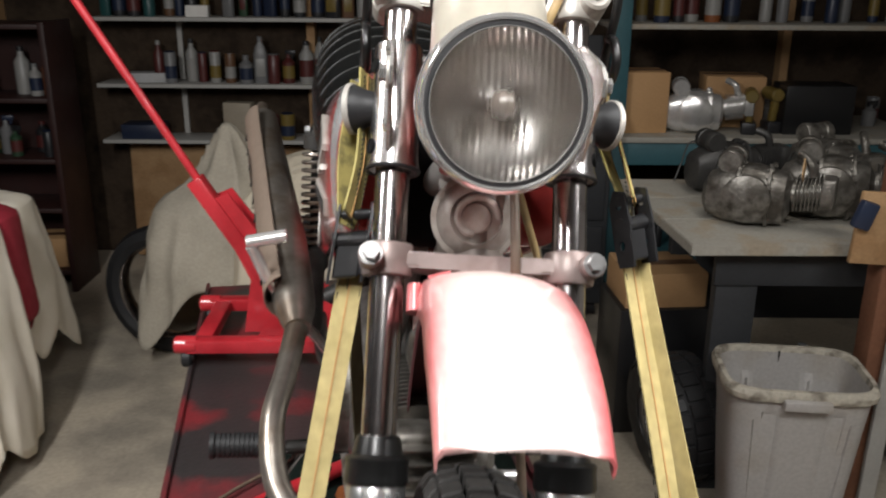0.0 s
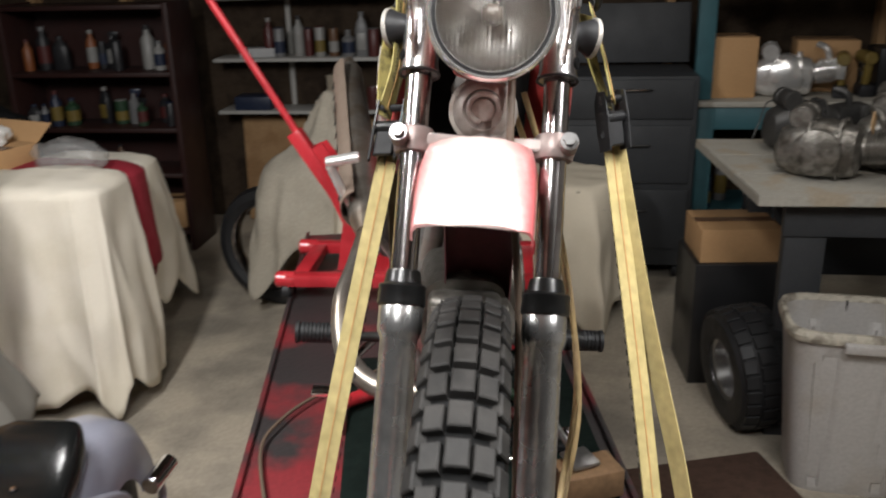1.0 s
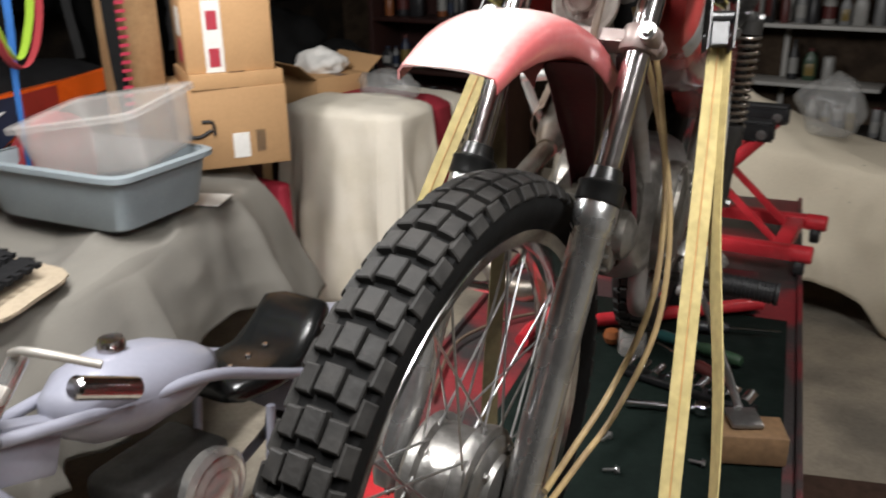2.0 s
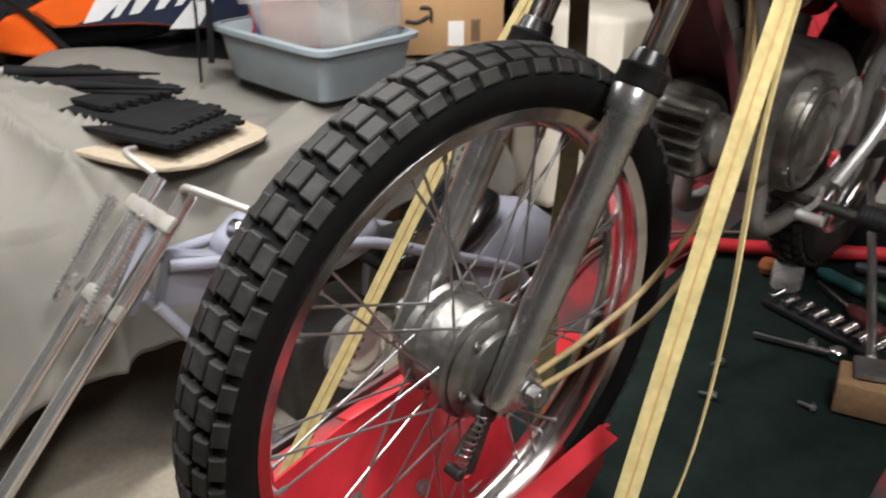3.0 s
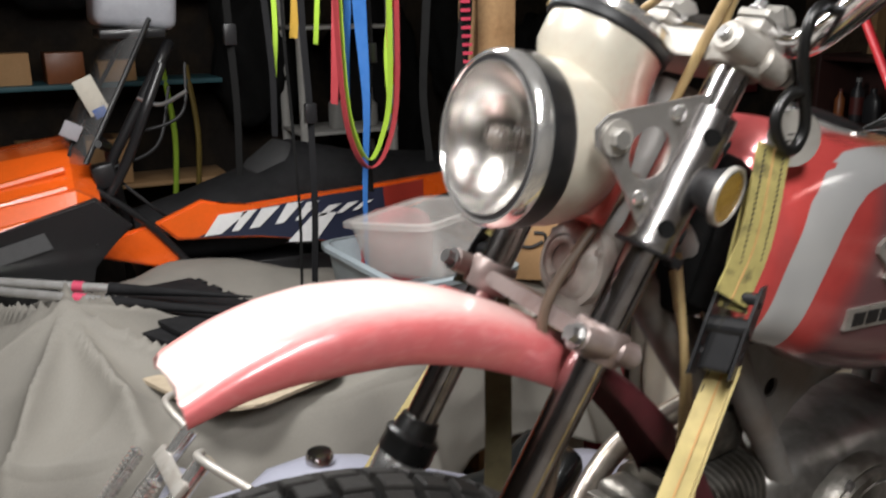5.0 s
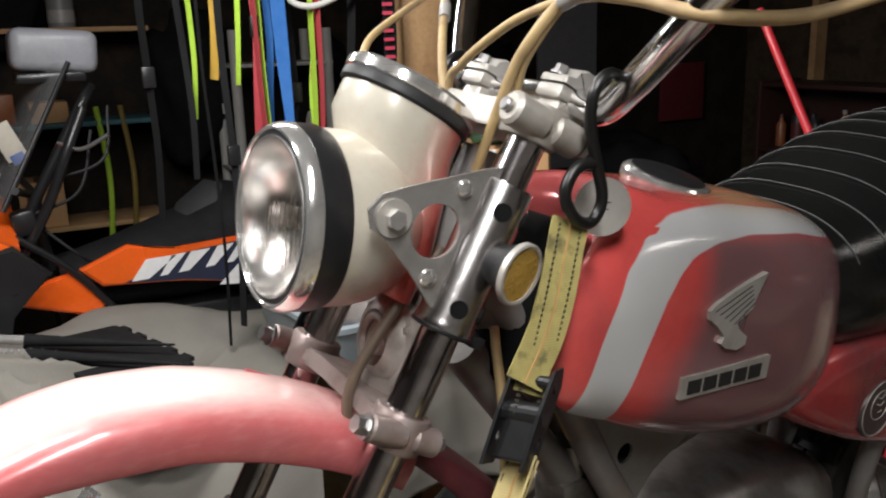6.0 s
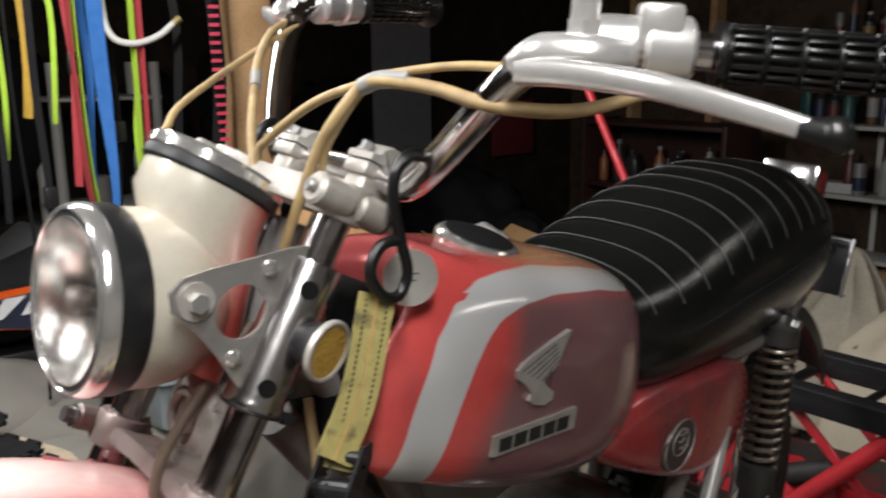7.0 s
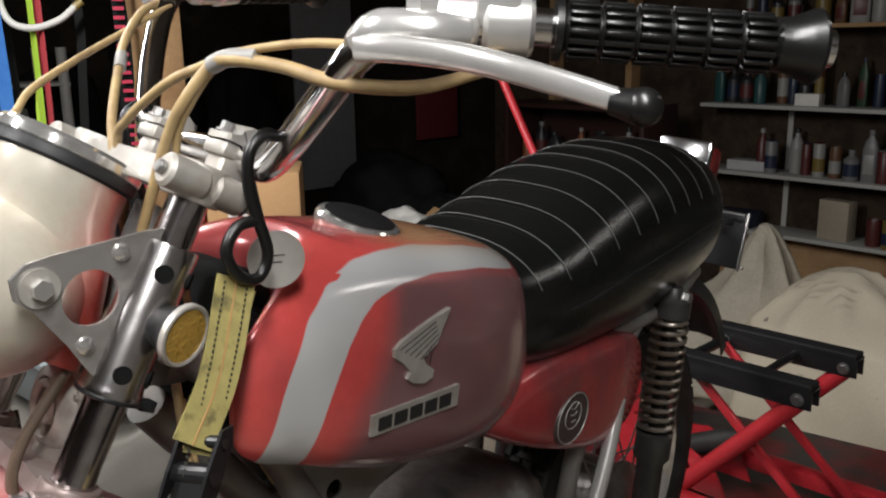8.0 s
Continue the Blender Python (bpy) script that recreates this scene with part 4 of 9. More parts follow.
# the nose is hollowed to clear the steering head
for v in bm.verts:
    v.co.y += 0.105 * max(0.0, 1 - (abs(v.co.x) / 0.098) ** 2) * max(0.0, min(1.0, (0.50 - v.co.y) / 0.15))
for v in bm.verts:
    _, hw, zb, zt = blend(TANK, v.co.y)
    if v.co.z > (zb + zt) / 2:
        v.co.z += (0.008 * (1 - (v.co.x / hw) ** 2) - 0.004) * (v.co.z - (zb + zt) / 2) / ((zt - zb) / 2)
layer = bm.verts.layers.float.new("stripe")
LINE = [(0.366, 0.66), (0.388, 0.745), (0.404, 0.790), (0.426, 0.828), (0.450, 0.849), (0.478, 0.859), (0.515, 0.861), (0.565, 0.8575), (0.64, 0.845), (0.71, 0.826)]
HALF = [0.022, 0.0235, 0.0245, 0.023, 0.0195, 0.0150, 0.0118, 0.0100, 0.0085, 0.008]
for v in bm.verts:
    best = 1.0
    for (p, q, h0, h1) in zip(LINE, LINE[1:], HALF, HALF[1:]):
        d = Vector((q[0] - p[0], q[1] - p[1]))
        w = Vector((v.co.y - p[0], v.co.z - p[1]))
        u = max(0, min(1, w.dot(d) / d.dot(d)))
        best = min(best, (w - d * u).length - (h0 + (h1 - h0) * u))
    if abs(v.co.x) < 0.040:
        best = max(best, (0.040 - abs(v.co.x)) * 1.0)
    if v.co.y < 0.452 and abs(v.co.x) < 0.0985:
        best = max(best, (0.0985 - abs(v.co.x)) * 1.5)
    v[layer] = best
# Plum area: the dark room's reflection on the tank side, put into the colour.
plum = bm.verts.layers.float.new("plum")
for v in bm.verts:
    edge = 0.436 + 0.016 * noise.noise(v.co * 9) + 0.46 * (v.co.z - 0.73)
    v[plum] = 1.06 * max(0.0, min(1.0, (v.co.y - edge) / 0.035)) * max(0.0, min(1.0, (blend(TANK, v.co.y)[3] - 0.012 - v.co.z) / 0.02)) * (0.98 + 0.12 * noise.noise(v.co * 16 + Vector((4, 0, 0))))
haze = bm.verts.layers.float.new("fade")
for v in bm.verts:
    v[haze] = 0.85 * max(0.0, min(1.0, (v.co.y - 0.51) / 0.08)) * max(0.0, min(1.0, (v.co.z - blend(TANK, v.co.y)[3] + 0.022) / 0.02)) * max(0.0, min(1.0, (0.10 - abs(v.co.x)) / 0.04))
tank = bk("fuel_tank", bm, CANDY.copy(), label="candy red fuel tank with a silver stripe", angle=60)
tm = tank.data.materials[0]
tm.name = "striped_tank_paint"
tt = tm.node_tree
at = tt.nodes.new("ShaderNodeAttribute")
at.attribute_name = "stripe"
mr = tt.nodes.new("ShaderNodeMapRange")
mr.inputs[1].default_value, mr.inputs[2].default_value, mr.inputs[3].default_value, mr.inputs[4].default_value = -0.0006, 0.0006, 1, 0
mx = tt.nodes.new("ShaderNodeMix")
mx.data_type = "RGBA"
bsdf = tt.nodes["Principled BSDF"]
src = bsdf.inputs["Base Color"].links[0].from_socket
tt.links.new(at.outputs["Fac"], mr.inputs[0])
tt.links.new(mr.outputs[0], mx.inputs[0])
tt.links.new(src, mx.inputs[6])
mx.inputs[7].default_value = (0.56, 0.56, 0.555, 1)
hz, hm = tt.nodes.new("ShaderNodeAttribute"), tt.nodes.new("ShaderNodeMix")
hz.attribute_name, hm.data_type = "fade", "RGBA"
hm.inputs[7].default_value = (0.42, 0.27, 0.14, 1)
# Mixes that painted-in dark reflection over the red.
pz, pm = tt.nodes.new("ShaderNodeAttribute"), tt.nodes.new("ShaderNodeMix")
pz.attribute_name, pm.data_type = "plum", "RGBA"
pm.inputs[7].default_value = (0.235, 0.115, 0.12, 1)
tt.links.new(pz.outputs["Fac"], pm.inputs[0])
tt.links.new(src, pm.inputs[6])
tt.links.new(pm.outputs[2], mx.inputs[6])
tt.links.new(hz.outputs["Fac"], hm.inputs[0])
tt.links.new(mx.outputs[2], hm.inputs[6])
tt.links.new(hm.outputs[2], bsdf.inputs["Base Color"])
CAP = Matrix.Translation((0.010, 0.562, 0.8700)) @ Matrix.Rotation(radians(-10), 4, "X") @ Matrix.Rotation(radians(12), 4, "Y") @ Matrix.Diagonal((1.22, 1.22, 0.95, 1))
bm = B()
lathe(bm, [(0.024, -0.016), (0.026, -0.004), (0.033, -0.001), (0.0345, 0.004), (0.0345, 0.010), (0.032, 0.0135), (0.020, 0.0155), (0, 0.016)], CAP, 48)
bk("tank_cap", bm, BRIGHT_TRIM, tank, "round chrome fuel cap")
bm = B()
lathe(bm, [(0.0285, 0.0140), (0.0285, 0.0156), (0.026, 0.0164), (0.0, 0.0178)], CAP, 40)
bk("cap_disc", bm, BLACK_STEEL, tank)
# plain badge shapes on both sides of the tank
for side in (1, -1):
    def tank_x(y, z):
        _, hw, zb, zt = blend(TANK, y)
        zc, h = (zb + zt) / 2, (zt - zb) / 2
        s = min(0.999, abs((z - zc) / h))
        x = hw * (1 - s ** 4.4) ** (1 / 4.4)
        return x * (1 - (0.06 if z < zc else 0.10) * s * s)

    def badge(name, outline, lift, material, label):
        """A flat plate lying against the tank's side."""
        A = np.array([(1, y, z) for y, z in outline])
        X = np.array([tank_x(y, z) for y, z in outline])
        k, *_ = np.linalg.lstsq(A, X, rcond=None)
        y0, y1, z0, z1 = A[:, 1].min(), A[:, 1].max(), A[:, 2].min(), A[:, 2].max()
        over = max(0.0, max(tank_x(y, z) - float(np.array((1, y, z)) @ k) for y in np.linspace(y0, y1, 9) for z in np.linspace(z0, z1, 9))) + 0.0012
        bm = B()
        lo = [bm.verts.new(Vector((side * (float(a @ k) - 0.004), a[1], a[2]))) for a in A]
        hi = [bm.verts.new(Vector((side * (float(a @ k) + over + lift), a[1], a[2]))) for a in A]
        n = len(lo)
        for i in range(n):
            bm.faces.new((lo[i], lo[(i + 1) % n], hi[(i + 1) % n], hi[i]))
        bm.faces.new(hi)
        bk(name, bm, material, tank, label, smooth=False)
        return k, over + lift

    wing = [(0.566, 0.819), (0.552, 0.800), (0.547, 0.791), (0.527, 0.783), (0.531, 0.776), (0.541, 0.768), (0.539, 0.761), (0.528, 0.759), (0.513, 0.764), (0.507, 0.769), (0.511, 0.774), (0.502, 0.785), (0.492, 0.793), (0.492, 0.800), (0.501, 0.805), (0.523, 0.811), (0.541, 0.815)]
    k, up = badge("badge_shape", wing, 0.0012, PALE_ALLOY, "plain pale wing-shaped badge")
    for i in range(7):
        y0, z0 = 0.498 + 0.0062 * i, 0.7985 - 0.0040 * i
        y1, z1 = 0.545 + 0.001 * i, 0.8115 - 0.0040 * i
        if i > 4:
            y1 -= 0.012
        bm = B()
        cyl(bm, (side * (k[0] + k[1] * y0 + k[2] * z0 + up), y0, z0), (side * (k[0] + k[1] * y1 + k[2] * z1 + up), y1, z1), 0.0005, seg=5)
        bk("badge_rib", bm, DARK_STEEL, tank)
    k, up = badge("name_plate", [(0.468, 0.747), (0.578, 0.742), (0.578, 0.720), (0.468, 0.727)], 0.001, PALE_ALLOY, "pale rectangular name plate")
    for i in range(5):
        y0 = 0.4755 + i * 0.0190
        bm = B()
        out = [(y0, 0.7425 - i * 0.0011), (y0 + 0.0150, 0.7418 - i * 0.0011), (y0 + 0.0150, 0.7295 - i * 0.0012), (y0, 0.7303 - i * 0.0012)]
        vs = [[bm.verts.new(Vector((side * (k[0] + k[1] * y + k[2] * z + up + d), y, z))) for y, z in out] for d in (-0.001, 0.0012)]
        for q in range(4):
            bm.faces.new((vs[0][q], vs[0][(q + 1) % 4], vs[1][(q + 1) % 4], vs[1][q]))
        bm.faces.new(vs[1])
        bk("plate_bar", bm, INK, tank, "plain dark bar", smooth=False)

# Filler block added to darken the shaded hollow of the tank nose.
def lumpy_box(bm):
    box(bm, (-0.015, 0.398, 0.795), (0.105, 0.050, 0.145), Matrix.Rotation(radians(-20), 4, "X"), 0.016, 3)
    cyl(bm, (0.045, 0.375, 0.74), (0.052, 0.405, 0.84), 0.014, seg=14, bevel=0.003)
    return bm


# side covers below the seat: pressed shells with a rounded edge and a bright oval decal
COVER = [(0.640, 0.680), (0.680, 0.691), (0.735, 0.698), (0.801, 0.699), (0.881, 0.693), (0.950, 0.685), (0.995, 0.672), (1.024, 0.648), (1.036, 0.612), (1.030, 0.570), (1.008, 0.540), (0.960, 0.531), (0.905, 0.536), (0.861, 0.549), (0.800, 0.572), (0.740, 0.600), (0.685, 0.630), (0.648, 0.658)]
for side in (1, -1):
    bm = B()
    C = spline([Vector((0, *p)) for p in COVER + COVER[:1]], 4)[:-1]
    cy, cz = 0.845, 0.622
    rings = []
    for x, k in ((0.045, 0.97), (0.085, 1.0), (0.099, 0.985), (0.108, 0.945), (0.1135, 0.87), (0.1165, 0.70), (0.118, 0.40), (0.1185, 0.12)):
        rings.append([Vector((side * x, cy + (p.y - cy) * k, cz + (p.z - cz) * k)) for p in C])
    loft(bm, rings)
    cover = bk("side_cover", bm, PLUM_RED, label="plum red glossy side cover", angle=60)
    DM = Matrix.Translation((side * 0.1186, 0.822, 0.612)) @ Matrix.Rotation(radians(90 * side), 4, "Y")
    bm = B()
    lathe(bm, [(0, 0.0012), (0.0250, 0.0008), (0.0258, -0.002)], DM @ Matrix.Diagonal((1.28, 1.55, 1, 1)), 40)
    decal = bk("decal_shape", bm, plain("dark_decal_film", (0.05, 0.035, 0.035), 0.35), cover, "plain dark oval decal with pale lines")
    for r, w in ((0.0245, 0.0007), (0.0130, 0.0006)):
        bm = B()
        tube(bm, [DM @ Vector((1.28 * r * math.cos(a) - (0.004 if r < 0.02 else 0), r * 1.42 * math.sin(a), 0.0014)) for a in [i * math.pi / 14 for i in range(29)]], w, 6, 1)
        bk("decal_line", bm, PALE_ALLOY, decal)
    for k in range(4):
        bk("decal_line", tube(B(), [DM @ Vector((-0.017 + 0.010 * k, -0.010 + 0.003 * k, 0.0016)), DM @ Vector((-0.012 + 0.008 * k, 0.001, 0.0016)), DM @ Vector((-0.017 + 0.010 * k, 0.011 - 0.003 * k, 0.0016))], 0.0006, 6, 3), PALE_ALLOY, decal)

# seat: humped black vinyl with piped ribs
SEAT = [(0.668, 0.075, 0.735, 0.815), (0.690, 0.100, 0.700, 0.828), (0.735, 0.119, 0.678, 0.835), (0.80, 0.128, 0.667, 0.845), (0.86, 0.132, 0.662, 0.862), (0.91, 0.134, 0.658, 0.878), (0.97, 0.135, 0.656, 0.892),
        (1.03, 0.135, 0.656, 0.900), (1.10, 0.132, 0.660, 0.904), (1.18, 0.125, 0.672, 0.898), (1.25, 0.112, 0.684, 0.880), (1.29, 0.090, 0.705, 0.855), (1.310, 0.055, 0.740, 0.815)]
S = spline([Vector(r[1:]) for r in SEAT], 5)
Y = [p.x for p in spline([Vector((r[0], 0, 0)) for r in SEAT], 5)]
bm = B()
loft(bm, [section(y, s.x, s.y, s.z, 0, 60, 0.10, 2.7) for y, s in zip(Y, S)])
seat = bk("seat", bm, SEAT_VINYL, label="black vinyl seat with grey piped ribs", angle=70)
for k in range(11):
    y = 0.738 + k * 0.0490
    _, hw, zb, zt = blend(SEAT, y)
    ring = section(y, hw + 0.0006, zb, zt + 0.0006, 0, 60, 0.10, 2.7)
    bm = B()
    tube(bm, [p + Vector((0, 0.010 * (abs(p.x) / hw) ** 2 - 0.006, 0)) for p in ring[3:28]], 0.0007, 6, 1)
    bk("seat_piping", bm, PIPING, seat)
bm = B()
pts = []
for y in [0.675, 0.71, 0.80, 0.92, 1.04, 1.13, 1.20, 1.26, 1.30]:
    _, hw, zb, zt = blend(SEAT, y)
    pts.append((hw * 0.992, y, zt - 0.47 * (zt - zb)))
for side in (1, -1):
    tube(bm, [(side * x * 1.0, y, z) for x, y, z in pts], 0.0016, 6, 4)
bk("seat_edge_piping", bm, BLACK_RUBBER, seat)
bm = B()
ring = section(0.684, 0.098, 0.735, 0.829, 0, 60, 0.10, 2.7)
tube(bm, ring[3:28], 0.004, 8, 1)
bk("seat_nose_trim", bm, PALE_ALLOY, seat, "pale trim strip at the seat nose")
bm = B()
box(bm, (0, 0.98, 0.700), (0.18, 0.52, 0.014), None, 0.004)
bk("seat_pan", bm, BLACK_STEEL, seat)

# tail: fender, lamp and plate
bm = B()
rings = []
for i in range(25):
    a = radians(-62 + 105 * i / 24)
    y, z = 1.16 + 0.385 * math.sin(a + 0.35), 0.315 + 0.385 * math.cos(a + 0.35)
    d = Vector((0, math.sin(a + 0.35), math.cos(a + 0.35)))
    prof = [(-0.062, -0.03), (-0.060, -0.006), (-0.03, 0.008), (0, 0.012), (0.03, 0.008), (0.060, -0.006), (0.062, -0.03)]
    o = [Vector((x, y, z)) + d * h for x, h in prof]
    n = [Vector((x * 0.97, y, z)) + d * (h - 0.002) for x, h in reversed(prof)]
    rings.append(o + n)
loft(bm, rings)
bk("rear_fender", bm, BLACK_STEEL, label="black rear fender")
bk("nose_filler", lumpy_box(B()), GAP, label="black filler block standing in for shade in the tank nose")
bm = B()
box(bm, (0, 1.378, 0.842), (0.085, 0.06, 0.055), Matrix.Rotation(radians(-14), 4, "X"), 0.012, 3)
tail = bk("tail_lamp", bm, TAIL_RED, label="dull red tail lamp in a chrome frame")
bm = B()
box(bm, (0, 1.346, 0.853), (0.092, 0.016, 0.060), Matrix.Rotation(radians(-14), 4, "X"), 0.006)
bk("lamp_frame", bm, CHROME, tail)
bm = B()
box(bm, (0, 1.535, 0.680), (0.110, 0.006, 0.105), Matrix.Rotation(radians(-14), 4, "X"), 0.003)
plate = bk("plate_holder", bm, BLACK_STEEL, label="black plate holder with a bright edge")
bm = B()
for dx, dz, sx, sz in ((0.055, 0, 0.004, 0.108), (-0.055, 0, 0.004, 0.108), (0, 0.053, 0.112, 0.004), (0, -0.053, 0.112, 0.004)):
    box(bm, (dx, 1.530 - dz * 0.24, 0.680 + dz), (sx, 0.008, sz), Matrix.Rotation(radians(-14), 4, "X"), 0.001)
bk("plate_edge", bm, STEEL, plate)
bm = B()
tube(bm, [(0.03, 1.30, 0.74), (0.03, 1.43, 0.73), (0.03, 1.525, 0.715)], 0.006, 10)
tube(bm, [(-0.03, 1.30, 0.74), (-0.03, 1.43, 0.73), (-0.03, 1.525, 0.715)], 0.006, 10)
bk("tail_bracket", bm, BLACK_STEEL)

# frame
bm = B()
tube(bm, [(0, 0.345, 0.80), (0, 0.45, 0.775), (0, 0.62, 0.70), (0, 0.75, 0.66), (0, 0.84, 0.60)], 0.021, 18)
tube(bm, [(0, 0.335, 0.765), (0, 0.42, 0.655), (0, 0.505, 0.545), (0, 0.535, 0.47), (0, 0.56, 0.36)], 0.0175, 18)
for side in (1, -1):
    s = side
    tube(bm, [(s * 0.010, 0.350, 0.815), (s * 0.024, 0.395, 0.768), (s * 0.030, 0.436, 0.695), (s * 0.036, 0.479, 0.615), (s * 0.044, 0.530, 0.530), (s * 0.050, 0.560, 0.455), (s * 0.056, 0.568, 0.36), (s * 0.060, 0.60, 0.285), (s * 0.064, 0.80, 0.275), (s * 0.07, 0.93, 0.30)], 0.0150, 16)
    tube(bm, [(s * 0.03, 0.72, 0.665), (s * 0.085, 0.90, 0.675), (s * 0.10, 1.10, 0.680), (s * 0.085, 1.23, 0.700)], 0.0115, 14)
    tube(bm, [(s * 0.07, 0.93, 0.29), (s * 0.075, 0.90, 0.44), (s * 0.085, 0.93, 0.58), (s * 0.095, 1.02, 0.675)], 0.0125, 14)
frame_ob = bk("bike_frame", bm, GREY_FRAME, label="grey painted tubular frame")
bm = B()
for side in (1, -1):
    to = Matrix(((0, 0, side, side * 0.036), (1, 0, 0, 0), (0, 1, 0, 0), (0, 0, 0, 1)))
    prism(bm, [(0.440, 0.690), (0.470, 0.682), (0.520, 0.662), (0.600, 0.652), (0.680, 0.660), (0.690, 0.640), (0.610, 0.622), (0.550, 0.592), (0.520, 0.560), (0.490, 0.600)], 0.003, to, holes=((0.506, 0.626, 0.0105),))
bk("gusset_plate", bm, GREY_FRAME, frame_ob, "grey gusset plate with a round hole", smooth=False)

# engine: flat single, finned barrel pointing ahead
bm = B()
rings = []
for y, w, zb, zt in ((0.505, 0.052, 0.40, 0.52), (0.525, 0.070, 0.36, 0.535), (0.60, 0.084, 0.335, 0.545), (0.70, 0.086, 0.325, 0.545), (0.80, 0.082, 0.33, 0.53), (0.86, 0.07, 0.345, 0.50), (0.885, 0.05, 0.37, 0.47)):
    rings.append(section(y, w, zb, zt, 0, 40, 0.05, 4))
loft(bm, rings)
engine = bk("engine", bm, ALLOY, label="grubby aluminium engine with a finned forward cylinder")
for k in range(13):
    y = 0.405 + k * 0.0078
    m = Matrix.Translation((0, y, 0.478 + 0.0011 * k)) @ Matrix.Rotation(radians(-90), 4, "X")
    r = 0.058
    bm = B()
    prism(bm, [(r * math.copysign(abs(math.cos(a)) ** 0.55, math.cos(a)), 1.02 * r * math.copysign(abs(math.sin(a)) ** 0.55, math.sin(a))) for a in [2 * math.pi * j / 28 for j in range(28)]], 0.0026, m)
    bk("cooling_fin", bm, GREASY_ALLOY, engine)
bm = B()
cyl(bm, (0, 0.40, 0.477), (0, 0.53, 0.492), 0.042, seg=24)
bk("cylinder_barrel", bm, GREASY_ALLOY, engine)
bm = B()
box(bm, (0, 0.385, 0.476), (0.098, 0.042, 0.098), None, 0.012, 3)
lathe(bm, [(0.0, 0.012), (0.014, 0.012), (0.026, 0.006), (0.034, 0.0), (0.034, -0.02)], Matrix.Translation((0.058, 0.40, 0.478)) @ AX, 32)
for k in range(5):
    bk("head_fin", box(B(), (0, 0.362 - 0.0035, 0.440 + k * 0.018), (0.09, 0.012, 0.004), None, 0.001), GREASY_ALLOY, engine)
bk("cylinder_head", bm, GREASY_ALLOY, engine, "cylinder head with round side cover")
bm = B()
CC = Matrix.Translation((0.083, 0.625, 0.440)) @ AX
lathe(bm, [(0.088, -0.012), (0.088, 0.004), (0.084, 0.010), (0.080, 0.010), (0.078, 0.016), (0.071, 0.018), (0.069, 0.014), (0.066, 0.018), (0.050, 0.022), (0.048, 0.019), (0.044, 0.023), (0.020, 0.027), (0, 0.028)], CC, 56)
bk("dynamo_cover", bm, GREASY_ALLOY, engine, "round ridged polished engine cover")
for a in (0.4, 2.0, 3.6, 5.2):
    bk("cover_screw", hexbolt(B(), CC @ Vector((0.082 * math.cos(a), 0.082 * math.sin(a), 0.008)), (1, 0, 0), 0.005, 0.004), STEEL, engine)
bm = B()
lathe(bm, [(0.060, -0.012), (0.060, 0.006), (0.055, 0.012), (0.03, 0.016), (0, 0.017)], Matrix.Translation((0.078, 0.78, 0.43)) @ AX, 40)
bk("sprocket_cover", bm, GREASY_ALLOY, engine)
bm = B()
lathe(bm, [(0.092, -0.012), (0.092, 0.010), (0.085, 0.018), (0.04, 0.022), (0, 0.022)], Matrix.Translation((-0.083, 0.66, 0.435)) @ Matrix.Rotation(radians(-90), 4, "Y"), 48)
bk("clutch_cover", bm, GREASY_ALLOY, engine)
bm = B()
box(bm, (0.0, 0.475, 0.575), (0.045, 0.06, 0.055), None, 0.010)
cyl(bm, (0, 0.45, 0.545), (0, 0.42, 0.515), 0.016)
cyl(bm, (0.0, 0.475, 0.60), (0.0, 0.475, 0.635), 0.017, seg=20, bevel=0.003)
tube(bm, [(0, 0.505, 0.58), (0.0, 0.58, 0.60), (0, 0.68, 0.62)], [0.02, 0.026, 0.03], 16)
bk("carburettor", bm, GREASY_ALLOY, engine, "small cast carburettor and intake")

# exhaust: bend from the head, up the bike's right side under a brown heat shield
bm = B()
tube(bm, [(-0.005, 0.388, 0.43), (-0.030, 0.376, 0.395), (-0.075, 0.385, 0.372), (-0.130, 0.425, 0.372), (-0.165, 0.475, 0.395), (-0.174, 0.54, 0.440), (-0.160, 0.62, 0.470), (-0.147, 0.72, 0.500)], 0.0155, 20)
pipe = bk("exhaust_pipe", bm, EXHAUST, label="heat-tinted exhaust pipe curling up the side")
bm = B()
tube(bm, [(-0.147, 0.70, 0.497), (-0.153, 0.76, 0.512), (-0.172, 0.90, 0.555), (-0.208, 1.15, 0.620), (-0.228, 1.36, 0.668)], [0.018, 0.030, 0.036, 0.036, 0.028], 24)
cyl(bm, (-0.227, 1.35, 0.666), (-0.235, 1.43, 0.685), 0.012)
bk("muffler", bm, EXHAUST, pipe, "brown stained muffler")
bm = B()
rings = []
for i in range(15):
    u = i / 14
    c = Vector((-0.157 - 0.066 * u, 0.76 + 0.57 * u, 0.520 + 0.150 * u))
    out = [Vector((-(0.0400) * math.cos(a), -0.26 * 0.0400 * math.sin(a), 0.0400 * math.sin(a))) for a in [-1.15 + 2.3 * j / 12 for j in range(13)]]
    rings.append([c + p for p in out] + [c + p * 0.955 for p in reversed(out)])
loft(bm, rings)
bk("heat_shield", bm, plain("brown_aged_plate", (0.24, 0.185, 0.145), 0.45, 0.45), pipe, "slotted brown heat shield")
for k in range(9):
    bm = B()
    u = (k + 0.7) / 10
    c = Vector((-0.197 - 0.066 * u, 0.76 + 0.57 * u, 0.523 + 0.150 * u))
    box(bm, c, (0.003, 0.030, 0.007), Matrix.Rotation(radians(14.7), 4, "X"), 0.001)
    bk("shield_slot", bm, BLACK_STEEL, pipe)
